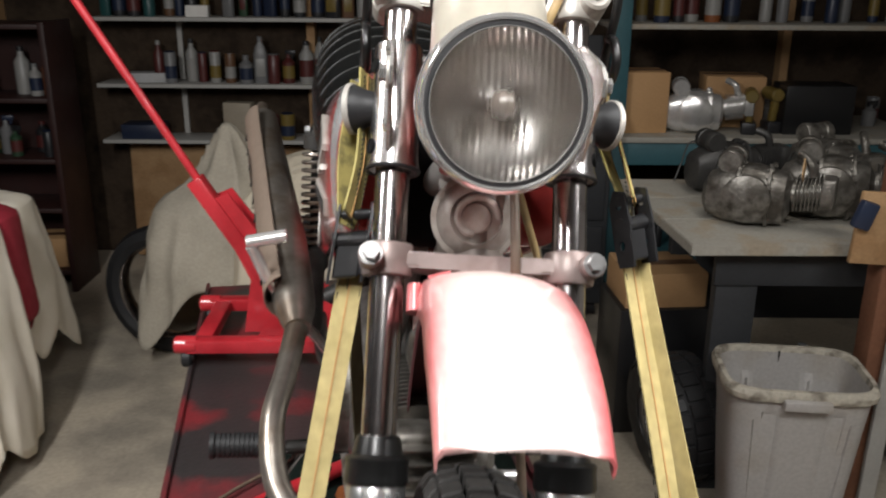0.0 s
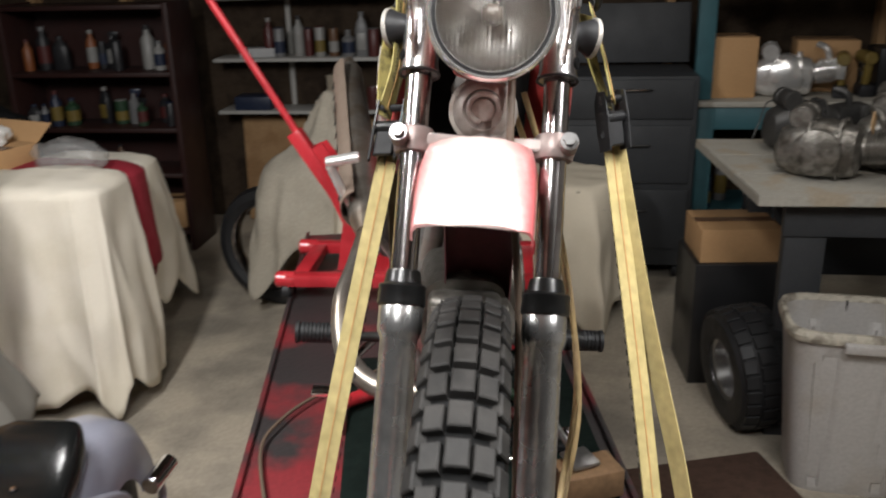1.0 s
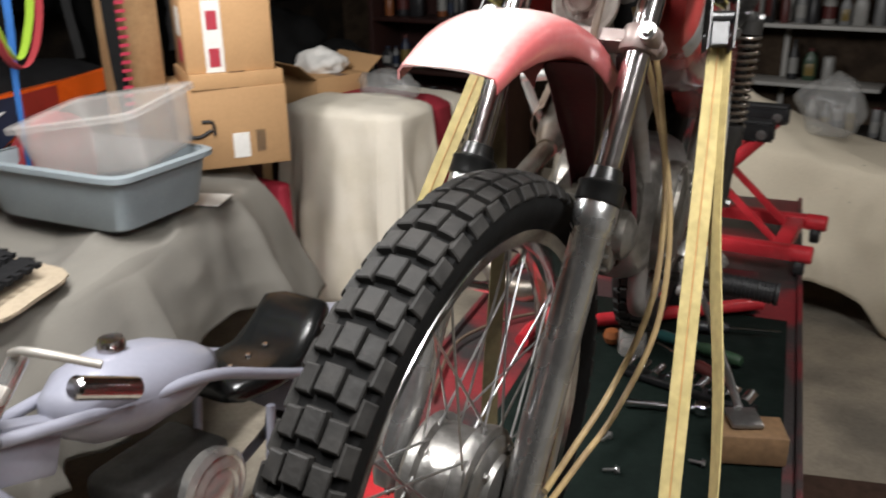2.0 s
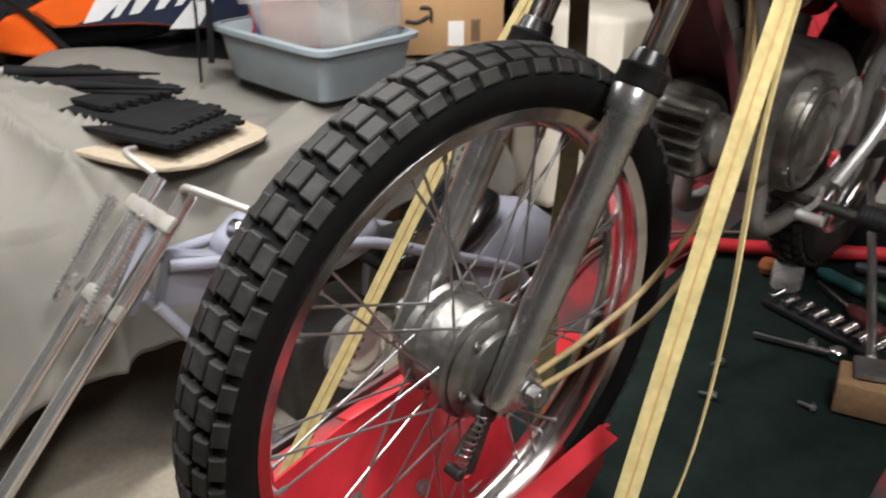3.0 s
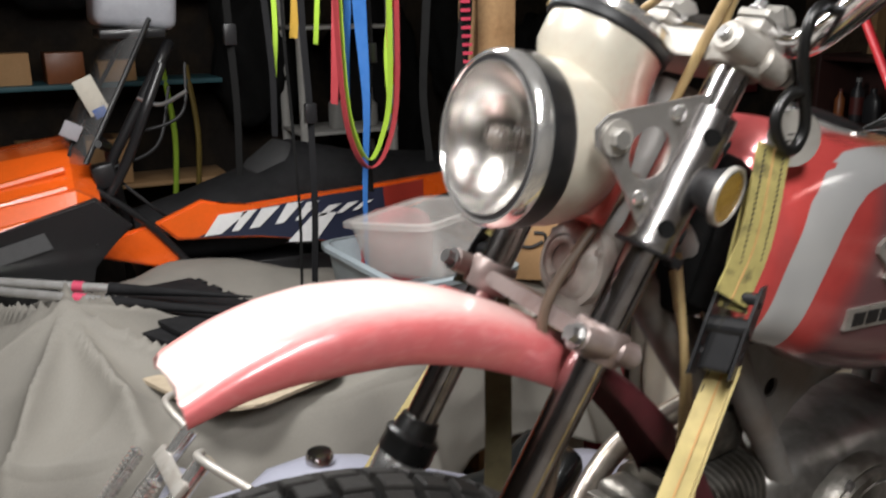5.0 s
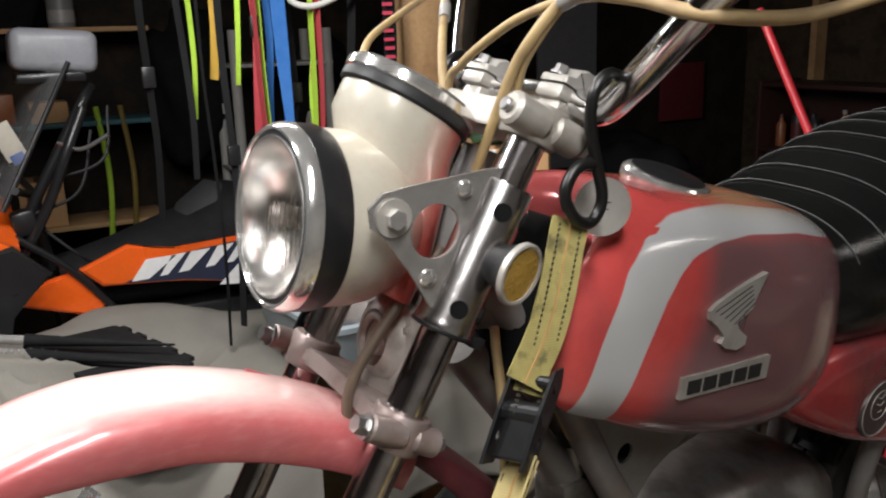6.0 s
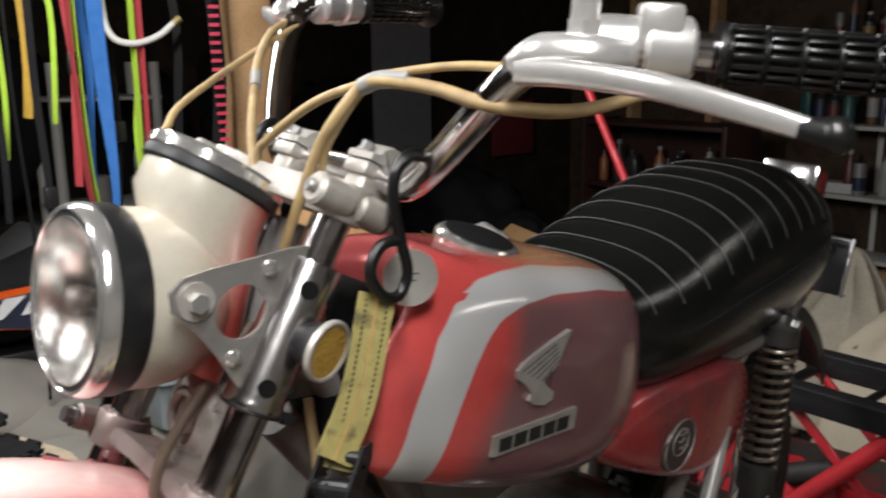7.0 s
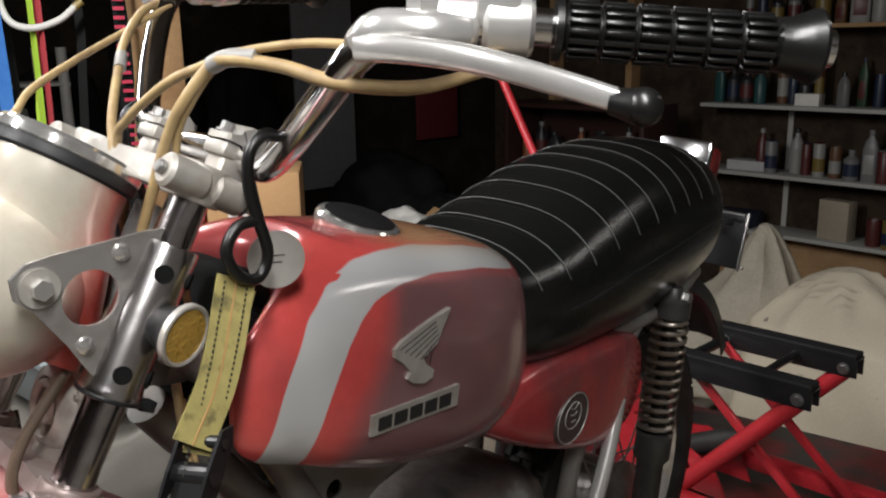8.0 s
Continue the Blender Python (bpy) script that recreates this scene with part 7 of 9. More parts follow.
def loose_engine(x, y, z, rz, material, label, s=1.0, tagcard=False):
    """A small single-cylinder engine taken out of a bike."""
    ob = thing("engine_block", label, "engine", pose(x, y, z, 0, 0, rz) @ Matrix.Scale(s, 4), "spare engines")
    bm = B()
    rings = [section(yy, w, zb, zt, 0, 40, 0.05, 3.6) for yy, w, zb, zt in ((-0.15, 0.05, 0.06, 0.17), (-0.13, 0.08, 0.015, 0.20), (-0.02, 0.095, 0.0, 0.225), (0.08, 0.092, 0.0, 0.215), (0.15, 0.07, 0.02, 0.18), (0.17, 0.04, 0.05, 0.14))]
    loft(bm, rings)
    part("crankcase", bm, material, ob)
    part("side_cover", lathe(B(), [(0.085, -0.02), (0.085, 0.006), (0.078, 0.014), (0.05, 0.018), (0.048, 0.014), (0.02, 0.022), (0, 0.022)], Matrix.Translation((0.095, -0.03, 0.115)) @ AX, 36), material, ob, "round ribbed cover")
    part("clutch_cover", lathe(B(), [(0.09, -0.02), (0.09, 0.01), (0.07, 0.02), (0, 0.024)], Matrix.Translation((-0.095, 0.0, 0.11)) @ Matrix.Rotation(radians(-90), 4, "Y"), 36), material, ob)
    for k in range(7):
        part("cooling_fin", box(B(), (0, -0.165 - 0.013 * k, 0.135 + 0.002 * k), (0.12, 0.005, 0.12), None, 0.002), material, ob)
    part("barrel", cyl(B(), (0, -0.15, 0.13), (0, -0.26, 0.15), 0.045, seg=20), material, ob)
    part("cylinder_head", box(B(), (0, -0.275, 0.15), (0.11, 0.05, 0.11), None, 0.012), material, ob)
    part("intake", tube(B(), [(0, -0.22, 0.20), (0.0, -0.20, 0.25), (0.03, -0.16, 0.27)], 0.017, 14), material, ob)
    for a in range(5):
        part("cover_screw", hexbolt(B(), (0.103, -0.03 + 0.08 * math.cos(a * 1.256), 0.115 + 0.08 * math.sin(a * 1.256)), (1, 0, 0), 0.005, 0.004), STEEL, ob)
    for k in range(4):
        part("case_rib", box(B(), (0.088, 0.075 + 0.02 * k, 0.10), (0.02, 0.006, 0.15 - 0.02 * k), None, 0.002), material, ob)
    for yy in (-0.075, 0.035):
        part("case_flange", loft(B(), [section(yy + d, w, -0.002, t, 0, 40, 0.05, 3.6) for d, w, t in ((-0.006, 0.094, 0.222), (-0.005, 0.104, 0.234), (0.005, 0.104, 0.234), (0.006, 0.094, 0.222))]), material, ob, "raised case flange")
        for a in range(7):
            c = Vector((0.100 * math.cos(0.3 + a * 0.42), yy - 0.010, 0.125 + 0.100 * math.sin(0.3 + a * 0.42)))
            part("flange_bolt", cyl(B(), c, c + Vector((0, 0.024, 0)), 0.008, seg=10, bevel=0.002), material, ob)
    part("starter_drum", lathe(B(), [(0, -0.07), (0.040, -0.07), (0.046, -0.062), (0.046, -0.03), (0.042, -0.027), (0.042, 0.027), (0.046, 0.03), (0.046, 0.062), (0.040, 0.07), (0, 0.07)], Matrix.Translation((0.0, 0.075, 0.235)) @ AX, 28), material, ob, "drum shaped cover")
    part("drum_end", lathe(B(), [(0.034, 0.0), (0.033, 0.006), (0.010, 0.008), (0, 0.008)], Matrix.Translation((0.07, 0.075, 0.235)) @ AX, 24), STEEL, ob)
    part("wire", tube(B(), [(0.05, 0.10, 0.22), (0.10, 0.13, 0.20), (0.12, 0.15, 0.10), (0.09, 0.19, 0.03)], 0.004, 8), PIPING, ob, "pale wire")
    if tagcard:
        part("card_tag", box(B(), (-0.11, -0.19, 0.245), (0.085, 0.003, 0.065), Matrix.Rotation(0.5, 4, "Y"), 0.0005), plain("tan_tag_card", (0.55, 0.36, 0.18), 0.8), ob, "tan card tag wired to the engine")
    return ob


loose_engine(0.985, 2.72, 0.90, 62, GREASY_ALLOY, "oily small engine with a tan card tag on the bench", 0.84, True)
loose_engine(1.265, 2.80, 0.90, 70, GREASY_ALLOY, "oily small engine with ribbed covers on the bench", 0.90)
loose_engine(1.25, 4.38, 0.886, 80, POLISHED, "bright cleaned engine standing on the back workbench", 0.95)
loose_engine(1.02, 3.12, 0.90, 100, DARK_STEEL, "dark dirty engine at the back of the bench", 0.8)
loose_engine(1.40, 3.15, 0.90, 20, GREASY_ALLOY, "dirty engine case at the back of the bench", 0.85)

# ---- white-topped bench with the spare engines ----
wb = thing("workbench", "grey workbench with a chipped white plank top", "workbench", pose(0, 0, 0))
for k in range(3):
    bm = B()
    y0, y1 = 2.47 + k * 0.275, 2.47 + (k + 1) * 0.275 - 0.003
    prism(bm, [(0.742 - 0.07 * k / 3, y0), (2.45, y0 + 0.02), (2.45, y1 + 0.02), (0.742 - 0.07 * (k + 1) / 3, y1)], 0.036, Matrix.Translation((0, 0, 0.862)), 0.003)
    part("top_plank", bm, BENCH_WHITE, wb, "chipped white plank")
part("apron", box(B(), (1.62, 2.56, 0.80), (1.55, 0.03, 0.12), None, 0.003), GREY_PAINT, wb)
for x in (0.92, 2.3):
    for y in (2.58, 3.2):
        part("leg", box(B(), (x, y, 0.431), (0.13 if y < 3 else 0.09, 0.05, 0.862), None, 0.003), GREY_PAINT, wb)
part("under_panel", box(B(), (1.65, 3.1, 0.58), (1.4, 0.02, 0.35), None, 0.002), GREY_PAINT, wb)
part("low_shelf", box(B(), (1.62, 2.85, 0.22), (1.42, 0.6, 0.02), None, 0.002), GREY_PAINT, wb)
carton("floor_carton", 0.80, 3.08, 0.50, 0.30, 0.26, 0.13, 5, CARD, "brown cardboard carton on a stack under the bench")
carton("floor_crate", 0.80, 3.08, 0.0, 0.34, 0.30, 0.50, 5, BLACK_STEEL, "black crate under a cardboard carton", tape=False)
row_of_bottles(1.0, 2.2, 2.6, 3.0, 0.23, ["black", "grey", "black", "white"], 0.22, 61, 0.7, 0.2)

# bin
bin_ob = thing("waste_bin", "grubby white plastic waste bin with fluted sides", "waste bin", pose(1.035, 2.335, 0, 0, 0, -6))


def bin_ring(z, hx, hy, flute):
    out = []
    for j in range(160):
        a = 2 * math.pi * j / 160
        c, s_ = math.cos(a), math.sin(a)
        x = hx * math.copysign(abs(c) ** 0.42, c)
        y = hy * math.copysign(abs(s_) ** 0.42, s_)
        groove = 0.0
        if flute and (abs(abs(x) - 0.030) < 0.010 or abs(abs(x) - 0.095) < 0.016):
            groove = 0.018
        out.append(Vector((x, y - math.copysign(groove, y) if abs(y) > 0.6 * hy else y, z)))
    return out


bm = B()
loft(bm, [bin_ring(0, 0.155, 0.115, 0), bin_ring(0.02, 0.160, 0.120, 0.0), bin_ring(0.06, 0.163, 0.122, 0.02), bin_ring(0.46, 0.197, 0.148, 0.02), bin_ring(0.49, 0.200, 0.150, 0), bin_ring(0.55, 0.203, 0.153, 0),
          bin_ring(0.55, 0.197, 0.147, 0), bin_ring(0.40, 0.188, 0.140, 0), bin_ring(0.05, 0.155, 0.114, 0)])
part("body", bm, BIN_GREY, bin_ob)
bm = B()
loft(bm, [bin_ring(0.532, 0.204, 0.154, 0), bin_ring(0.530, 0.216, 0.166, 0), bin_ring(0.548, 0.219, 0.169, 0), bin_ring(0.563, 0.212, 0.162, 0), bin_ring(0.563, 0.199, 0.149, 0), bin_ring(0.545, 0.196, 0.146, 0)], True, False)
part("rim", bm, mat("yellowed_rim_plastic", (0.48, 0.44, 0.36), 0.6, var=0.3, scale=18, bump=0.15, second=(0.08, 0.062, 0.045), amount=0.8, spotty=(0.50, 0.66)), bin_ob, "rolled yellowed rim")
part("handle_lug", box(B(), (0.0, -0.172, 0.528), (0.13, 0.03, 0.03), None, 0.006), BIN_GREY, bin_ob)
bm = B()
cyl(bm, (0, 0.149, 0.46), (0, 0.149, 0.55), 0.004, seg=8)
part("slot", bm, BLACK_STEEL, bin_ob)

# fat tyred wheel, post and board scraps
sw = thing("spare_wheel", "fat black tyre on a bright rim leaning under the bench", "wheel", pose(0.80, 2.66, 0.215, 0, -6, 12))
part("tyre", lathe(B(), [(0.11, -0.09), (0.15, -0.10), (0.19, -0.095), (0.212, -0.07), (0.215, 0), (0.212, 0.07), (0.19, 0.095), (0.15, 0.10), (0.11, 0.09)], AX, 48), BLACK_RUBBER, sw)
part("rim", lathe(B(), [(0.115, -0.092), (0.118, -0.085), (0.10, -0.075), (0.09, -0.03), (0.035, -0.025), (0.03, -0.045), (0, -0.045)], AX, 40), STEEL, sw, "bright dished steel rim")
part("tread", moved(tread(B(), 0.222, 26, [(0, 0.028, 0.020, 0, 0, 0), (0.062, 0.022, 0.020, 0.5, 0.004, 10), (-0.062, 0.022, 0.020, 0.5, 0.004, -10)]), Matrix()), BLACK_RUBBER, sw)
single("timber_post", box(B(), (1.315, 2.42, 1.35), (0.09, 0.09, 2.7), None, 0.004), mat("brown_stained_post", (0.20, 0.085, 0.045), 0.7, var=0.25, scale=8), "brown stained timber post beside the bin", "post")
single("board_scrap", box(B(), (1.225, 2.363, 0.985), (0.12, 0.02, 0.21), Matrix.Rotation(0.06, 4, "Y"), 0.003), STUD, "tan board offcut fixed to the post", "board")
single("blue_clamp", box(B(), (1.175, 2.34, 1.03), (0.05, 0.03, 0.08), Matrix.Rotation(0.3, 4, "Y"), 0.006), PALETTE["blue"], "blue plastic clamp hung on the post", "clamp")
single("pale_plank", box(B(), (1.335, 2.345, 1.10), (0.05, 0.02, 2.2), Matrix.Rotation(0.012, 4, "Y"), 0.003), WHITE_SHELF, "pale plank standing against the post", "plank")

# ---- tool chest and dark things at the back ----
tc = thing("tool_chest", "dark grey steel tool chest with chrome handles", "tool chest", pose(0.46, 4.25, 0))
part("body", box(B(), (0, 0, 0.56), (0.66, 0.44, 0.96), None, 0.01), GREY_PAINT, tc)
for k, (z, h) in enumerate(((0.93, 0.20), (0.66, 0.30), (0.33, 0.32))):
    part("drawer", box(B(), (0, -0.226, z), (0.61, 0.016, h - 0.012), None, 0.004), GREY_PAINT, tc)
    part("handle", tube(B(), [(-0.10, -0.236, z + 0.05), (-0.09, -0.258, z + 0.05), (0.09, -0.258, z + 0.05), (0.10, -0.236, z + 0.05)], 0.005, 8, 4), DARK_STEEL if k else CHROME, tc, "drawer handle")
for x in (-0.28, 0.28):
    part("caster", cyl(B(), (x - 0.02, -0.15, 0.04), (x + 0.02, -0.15, 0.04), 0.04, seg=20), BLACK_RUBBER, tc)
    part("caster", cyl(B(), (x - 0.02, 0.15, 0.04), (x + 0.02, 0.15, 0.04), 0.04, seg=20), BLACK_RUBBER, tc)
part("open_lid", box(B(), (0, 0.20, 1.20), (0.66, 0.03, 0.30), Matrix.Rotation(radians(-8), 4, "X"), 0.006), GREY_PAINT, tc, "raised steel lid")
row_of_bottles(-0.28, 0.10, 4.15, 4.4, 0.60, ["white", "grey", "red"], 0.22, 71)
single("low_cabinet", box(B(), (-0.10, 4.35, 0.30), (0.42, 0.40, 0.60), None, 0.01), BLACK_STEEL, "low black cabinet beside the tool chest", "cabinet")


def lumpy(name, c, s, material, label, category, seed, rough=0.25, kind=""):
    """A soft lumpy heap: bags, cushions, bundled cloth."""
    bm = B()
    bmesh.ops.create_icosphere(bm, subdivisions=4, radius=1.0)
    for v in bm.verts:
        n = v.co.normalized()
        k = 1 + rough * noise.noise(n * 1.7 + Vector((seed, 0, 0))) + rough * 0.5 * noise.noise(n * 4.5 + Vector((0, seed, 0)))
        v.co = Vector((n.x * k * s[0], n.y * k * s[1], max(-0.80, n.z * k) * s[2]))
    z0 = min(v.co.z for v in bm.verts)
    return single(name, bm, material, label, category, Matrix.Translation((c[0], c[1], c[2] - z0)), kind=kind, angle=180)


lumpy("black_bag", (-3.05, 3.55, 0.55), (0.36, 0.34, 0.34), BLACK_WEB, "big black bag slumped on a low stand", "bag", 2)
single("low_stand", box(B(), (-3.05, 3.55, 0.275), (0.75, 0.6, 0.55), None, 0.01), DARK_WOOD, "dark wooden low stand under a bag", "stand")
carton("floor_box", -2.55, 3.20, 0, 0.36, 0.3, 0.42, 12, CARD, "brown cardboard box on the floor by the wall")
lumpy("green_sack", (-3.25, 2.85, 0.0), (0.22, 0.2, 0.30), PALETTE["green"], "dark green sack on the floor by the wall", "sack", 5)
single("grey_board", box(B(), (-3.66, 3.55, 1.45), (0.02, 0.42, 1.1), None, 0.003), plain("grey_panel_paint", (0.20, 0.20, 0.21), 0.6), "grey board hung on the side wall", "board")
single("red_poster", box(B(), (-3.66, 4.45, 1.30), (0.02, 0.36, 0.36), None, 0.003), plain("faded_dark_red_print", (0.10, 0.008, 0.012), 0.6), "dark red square poster on the side wall", "poster")
lumpy("black_helmet_bag", (-2.35, 3.3, 0.75), (0.17, 0.17, 0.16), BLACK_WEB, "round black bag on top of a box", "bag", 9)
carton("stand_box", -2.35, 3.3, 0.42, 0.34, 0.3, 0.33, 4, CARD, "brown cardboard box stacked under a bag")
single("black_crate", box(B(), (-2.35, 3.34, 0.21), (0.40, 0.34, 0.42), None, 0.005), BLACK_STEEL, "black crate under stacked boxes", "crate")

# black lumps added on the side wall, standing in for indistinct dark clutter
for k, (y, z, ry, rz_) in enumerate(((1.35, 1.55, 0.20, 0.40), (1.95, 1.35, 0.26, 0.48), (2.45, 1.60, 0.20, 0.42), (2.95, 1.25, 0.25, 0.50), (0.55, 1.95, 0.22, 0.26))):
    lumpy("clutter_lump", (-3.55, y, z - rz_), (0.14, ry, rz_), BLACK_WEB, "black lump standing in for dark clutter on the side wall", "jacket", 50 + k)
# what shows round the sheets
single("red_fabric", box(B(), (-1.78, 2.10, 0.35), (0.20, 0.06, 0.68), Matrix.Rotation(0.06, 4, "X"), 0.02, 3), plain("deep_red_fabric", (0.30, 0.012, 0.03), 0.7), "deep red folded fabric standing behind the grey cover", "fabric")
lumpy("clear_wrap", (-1.72, 2.80, 0.875), (0.14, 0.09, 0.07), WRAP, "crumpled clear plastic wrap on the canvas sheets", "plastic wrap", 13)
lumpy("plastic_bag", (-0.08, 3.62, 0.74), (0.13, 0.10, 0.13), WRAP, "crumpled clear plastic bag on the dropcloth", "plastic bag", 31)
cw = thing("covered_wheel", "black tyre of a motorcycle under a tan cloth", "wheel", pose(-1.22, 3.62, 0.30, 0, 0, 78))
part("tyre", lathe(B(), [(0.22, -0.04), (0.25, -0.055), (0.285, -0.045), (0.30, 0), (0.285, 0.045), (0.25, 0.055), (0.22, 0.04)], AX, 56), BLACK_RUBBER, cw)
part("rim", lathe(B(), [(0.225, -0.04), (0.215, -0.03), (0.208, 0), (0.215, 0.03), (0.225, 0.04)], AX, 48), DULL_CHROME, cw)
part("hub", cyl(B(), (-0.06, 0, 0), (0.06, 0, 0), 0.06, seg=24), ALLOY, cw)
single("rug", box(B(), (0.55, 2.02, 0.006), (0.75, 0.62, 0.012), Matrix.Rotation(radians(18), 4, "Z"), 0.004), RUG, "dark brown rug lying on the concrete", "rug")

# ---- cardboard boxes and tubs on the grey cover ----
bx = carton("shipping_box", -1.85, 1.98, 0.80, 0.36, 0.37, 0.27, -36, CARD, "large brown shipping box with a black printed mark", "stacked boxes")
part("label", box(B(), (0.1815, 0.02, 0.075), (0.002, 0.055, 0.085)), PAPER, bx, "white paper label")
for k in range(4):
    part("barcode_bar", box(B(), (0.1815, 0.075 + 0.008 * k, 0.085), (0.002, 0.004, 0.075)), INK, bx)
bm = B()
tube(bm, [(0.1810, -0.155, 0.12), (0.1810, -0.115, 0.115), (0.1810, -0.075, 0.135)], 0.006, 8, 6)
tube(bm, [(0.1810, -0.105, 0.165), (0.1810, -0.070, 0.160), (0.1810, -0.066, 0.118)], 0.006, 8, 4)
part("printed_mark", bm, INK, bx, "plain black curved mark")
carton("flat_box", -1.82, 1.98, 1.07, 0.31, 0.31, 0.05, -33, CARD, "flat brown cardboard box in a stack", "stacked boxes")
ub = carton("tall_box", -1.83, 1.98, 1.12, 0.29, 0.29, 0.235, -36, CARD, "brown cardboard box with white and red tape", "stacked boxes")
part("printed_tape", box(B(), (0.1475, -0.05, 0.117), (0.002, 0.06, 0.23)), PAPER, ub, "white tape with red shapes")
for z in (0.05, 0.17):
    part("tape_shape", box(B(), (0.1490, -0.05, z), (0.002, 0.035, 0.06)), RED_PRINT, ub)
part("label", box(B(), (0.05, -0.1475, 0.165), (0.10, 0.002, 0.09)), PAPER, ub)
part("label", box(B(), (0.06, -0.1475, 0.07), (0.08, 0.002, 0.07)), RED_PRINT, ub)
lumpy("green_cloth", (-1.85, 1.94, 1.355), (0.09, 0.08, 0.04), PALETTE["green"], "bright green cloth on top of a box", "cloth", 17)
carton("open_box", -2.12, 2.85, 0.74, 0.34, 0.26, 0.22, -18, CARD, "open brown box with white packaging inside", lidflap=True)
lumpy("packaging", (-2.12, 2.85, 0.92), (0.12, 0.09, 0.08), PAPER, "white printed plastic packaging in a box", "packaging", 19)
single("black_crate", box(B(), (-2.12, 2.86, 0.37), (0.40, 0.34, 0.74), None, 0.006), BLACK_STEEL, "tall black crate under an open box", "crate")
single("pale_sticker_card", box(B(), (-1.62, 1.62, 0.765), (0.16, 0.12, 0.004), Matrix.Rotation(0.4, 4, "Z")), PAPER, "pale card lying on the grey cover", "card")


def tray(name, c, sx, sy, sz, rz, material, label, wall=0.004, tilt=(0, 0), flare=1.12, rimw=0.016):
    """An open plastic tub with flared walls and a rolled rim."""
    ob = thing(name, label, "tub", pose(c[0], c[1], c[2], tilt[0], tilt[1], rz))
    def ring(z, k, g=0.0):
        return [Vector(((sx / 2 * k + g) * math.copysign(abs(math.cos(a)) ** 0.22, math.cos(a)), (sy / 2 * k + g) * math.copysign(abs(math.sin(a)) ** 0.22, math.sin(a)), z)) for a in [2 * math.pi * (j + 0.5) / 64 for j in range(64)]]
    bm = B()
    loft(bm, [ring(0, 0.96), ring(0.008, 1), ring(sz, flare), ring(sz, flare, -wall), ring(0.012, 1, -wall)])
    part("body", bm, material, ob, smooth=True)
    bm = B()
    loft(bm, [ring(sz - 0.012, flare, 0.001), ring(sz - 0.014, flare, rimw), ring(sz + 0.001, flare, rimw), ring(sz + 0.004, flare, rimw * 0.6), ring(sz + 0.004, flare, -wall)], True, False)
    part("rim", bm, material, ob, "rolled rim")
    return ob


tray("storage_tub", (-1.76, 1.36, 0.79), 0.50, 0.34, 0.165, 6, GREY_TUB, "blue-grey plastic tub on the grey cover")
tray("clear_tub", (-1.70, 1.40, 0.93), 0.38, 0.28, 0.17, 14, CLEAR, "clear scuffed plastic tub sitting in another tub", 0.003, (6, -9))
lumpy("red_cloth", (-2.02, 1.42, 0.74), (0.07, 0.16, 0.16), RED_WEB, "red cloth bundle behind the tubs", "cloth", 23)

# carpet scrap and black foam mats
CP = pose(-1.66, 0.70, 0.790, -3, 4, 28)
bm = B()
ragged = []
for k in range(72):
    a = 2 * math.pi * k / 72
    f = 1 + 0.06 * noise.noise(Vector((math.cos(a) * 2, math.sin(a) * 2, 3))) + 0.03 * noise.noise(Vector((math.cos(a) * 9, math.sin(a) * 9, 5)))
    ragged.append((0.345 * f * math.copysign(abs(math.cos(a)) ** 0.45, math.cos(a)), 0.235 * f * math.copysign(abs(math.sin(a)) ** 0.45, math.sin(a))))
prism(bm, ragged, 0.010, None, 0.003)
single("carpet_scrap", bm, CARPET, "beige carpet offcut on the grey cover", "carpet", CP)


def foam(c, sx, sy, rz, tilt, label):
    """A foam floor tile with jigsaw teeth along two edges."""
    out = []
    n = 7
    for k in range(n):
        x0 = -sx / 2 + sx * k / n
        w = sx / n
        out += [(x0, -sy / 2), (x0 + 0.30 * w, -sy / 2), (x0 + 0.20 * w, -sy / 2 - 0.018), (x0 + 0.80 * w, -sy / 2 - 0.018), (x0 + 0.70 * w, -sy / 2)]
    out.append((sx / 2, -sy / 2))
    for k in range(n - 2):
        y0 = -sy / 2 + sy * k / (n - 2)
        w = sy / (n - 2)
        out += [(sx / 2, y0 + 0.30 * w), (sx / 2 + 0.018, y0 + 0.20 * w), (sx / 2 + 0.018, y0 + 0.80 * w), (sx / 2, y0 + 0.70 * w)]
    out += [(sx / 2, sy / 2), (-sx / 2, sy / 2)]
    bm = B()
    prism(bm, out, 0.012)
    return single("foam_mat", bm, FOAM, label, "mat", pose(c[0], c[1], c[2], tilt[0], tilt[1], rz), "foam mats")


foam((-1.55, 0.73, 0.824), 0.30, 0.34, 118, (3, 4), "black foam floor tile with jigsaw teeth")
foam((-1.63, 0.72, 0.840), 0.26, 0.36, 121, (4, 3), "black foam floor tile lying on another")
foam((-1.85, 0.68, 0.866), 0.28, 0.40, 112, (3, 4), "black foam floor tile lying on another")
for k, (a, b) in enumerate((((-2.06, 0.20, 0.955), (-1.76, 0.85, 0.895)), ((-2.01, 0.19, 0.945), (-1.62, 0.86, 0.880)))):
    a, b = Vector(a), Vector(b)
    pl = thing("paddle_rod", "silver and black rod with a pink band on the grey cover", "rod", group="rods")
    part("shaft", cyl(B(), a - (b - a) * 0.5, a.lerp(b, 0.45), 0.013, seg=14), POLISHED, pl)
    part("blade", cyl(B(), a.lerp(b, 0.44), b, 0.018, 0.003, seg=14), FOAM, pl, "tapered black end")
    part("band", cyl(B(), a.lerp(b, 0.30), a.lerp(b, 0.34), 0.016, seg=16), plain("pink_band", (0.55, 0.06, 0.12), 0.6), pl)

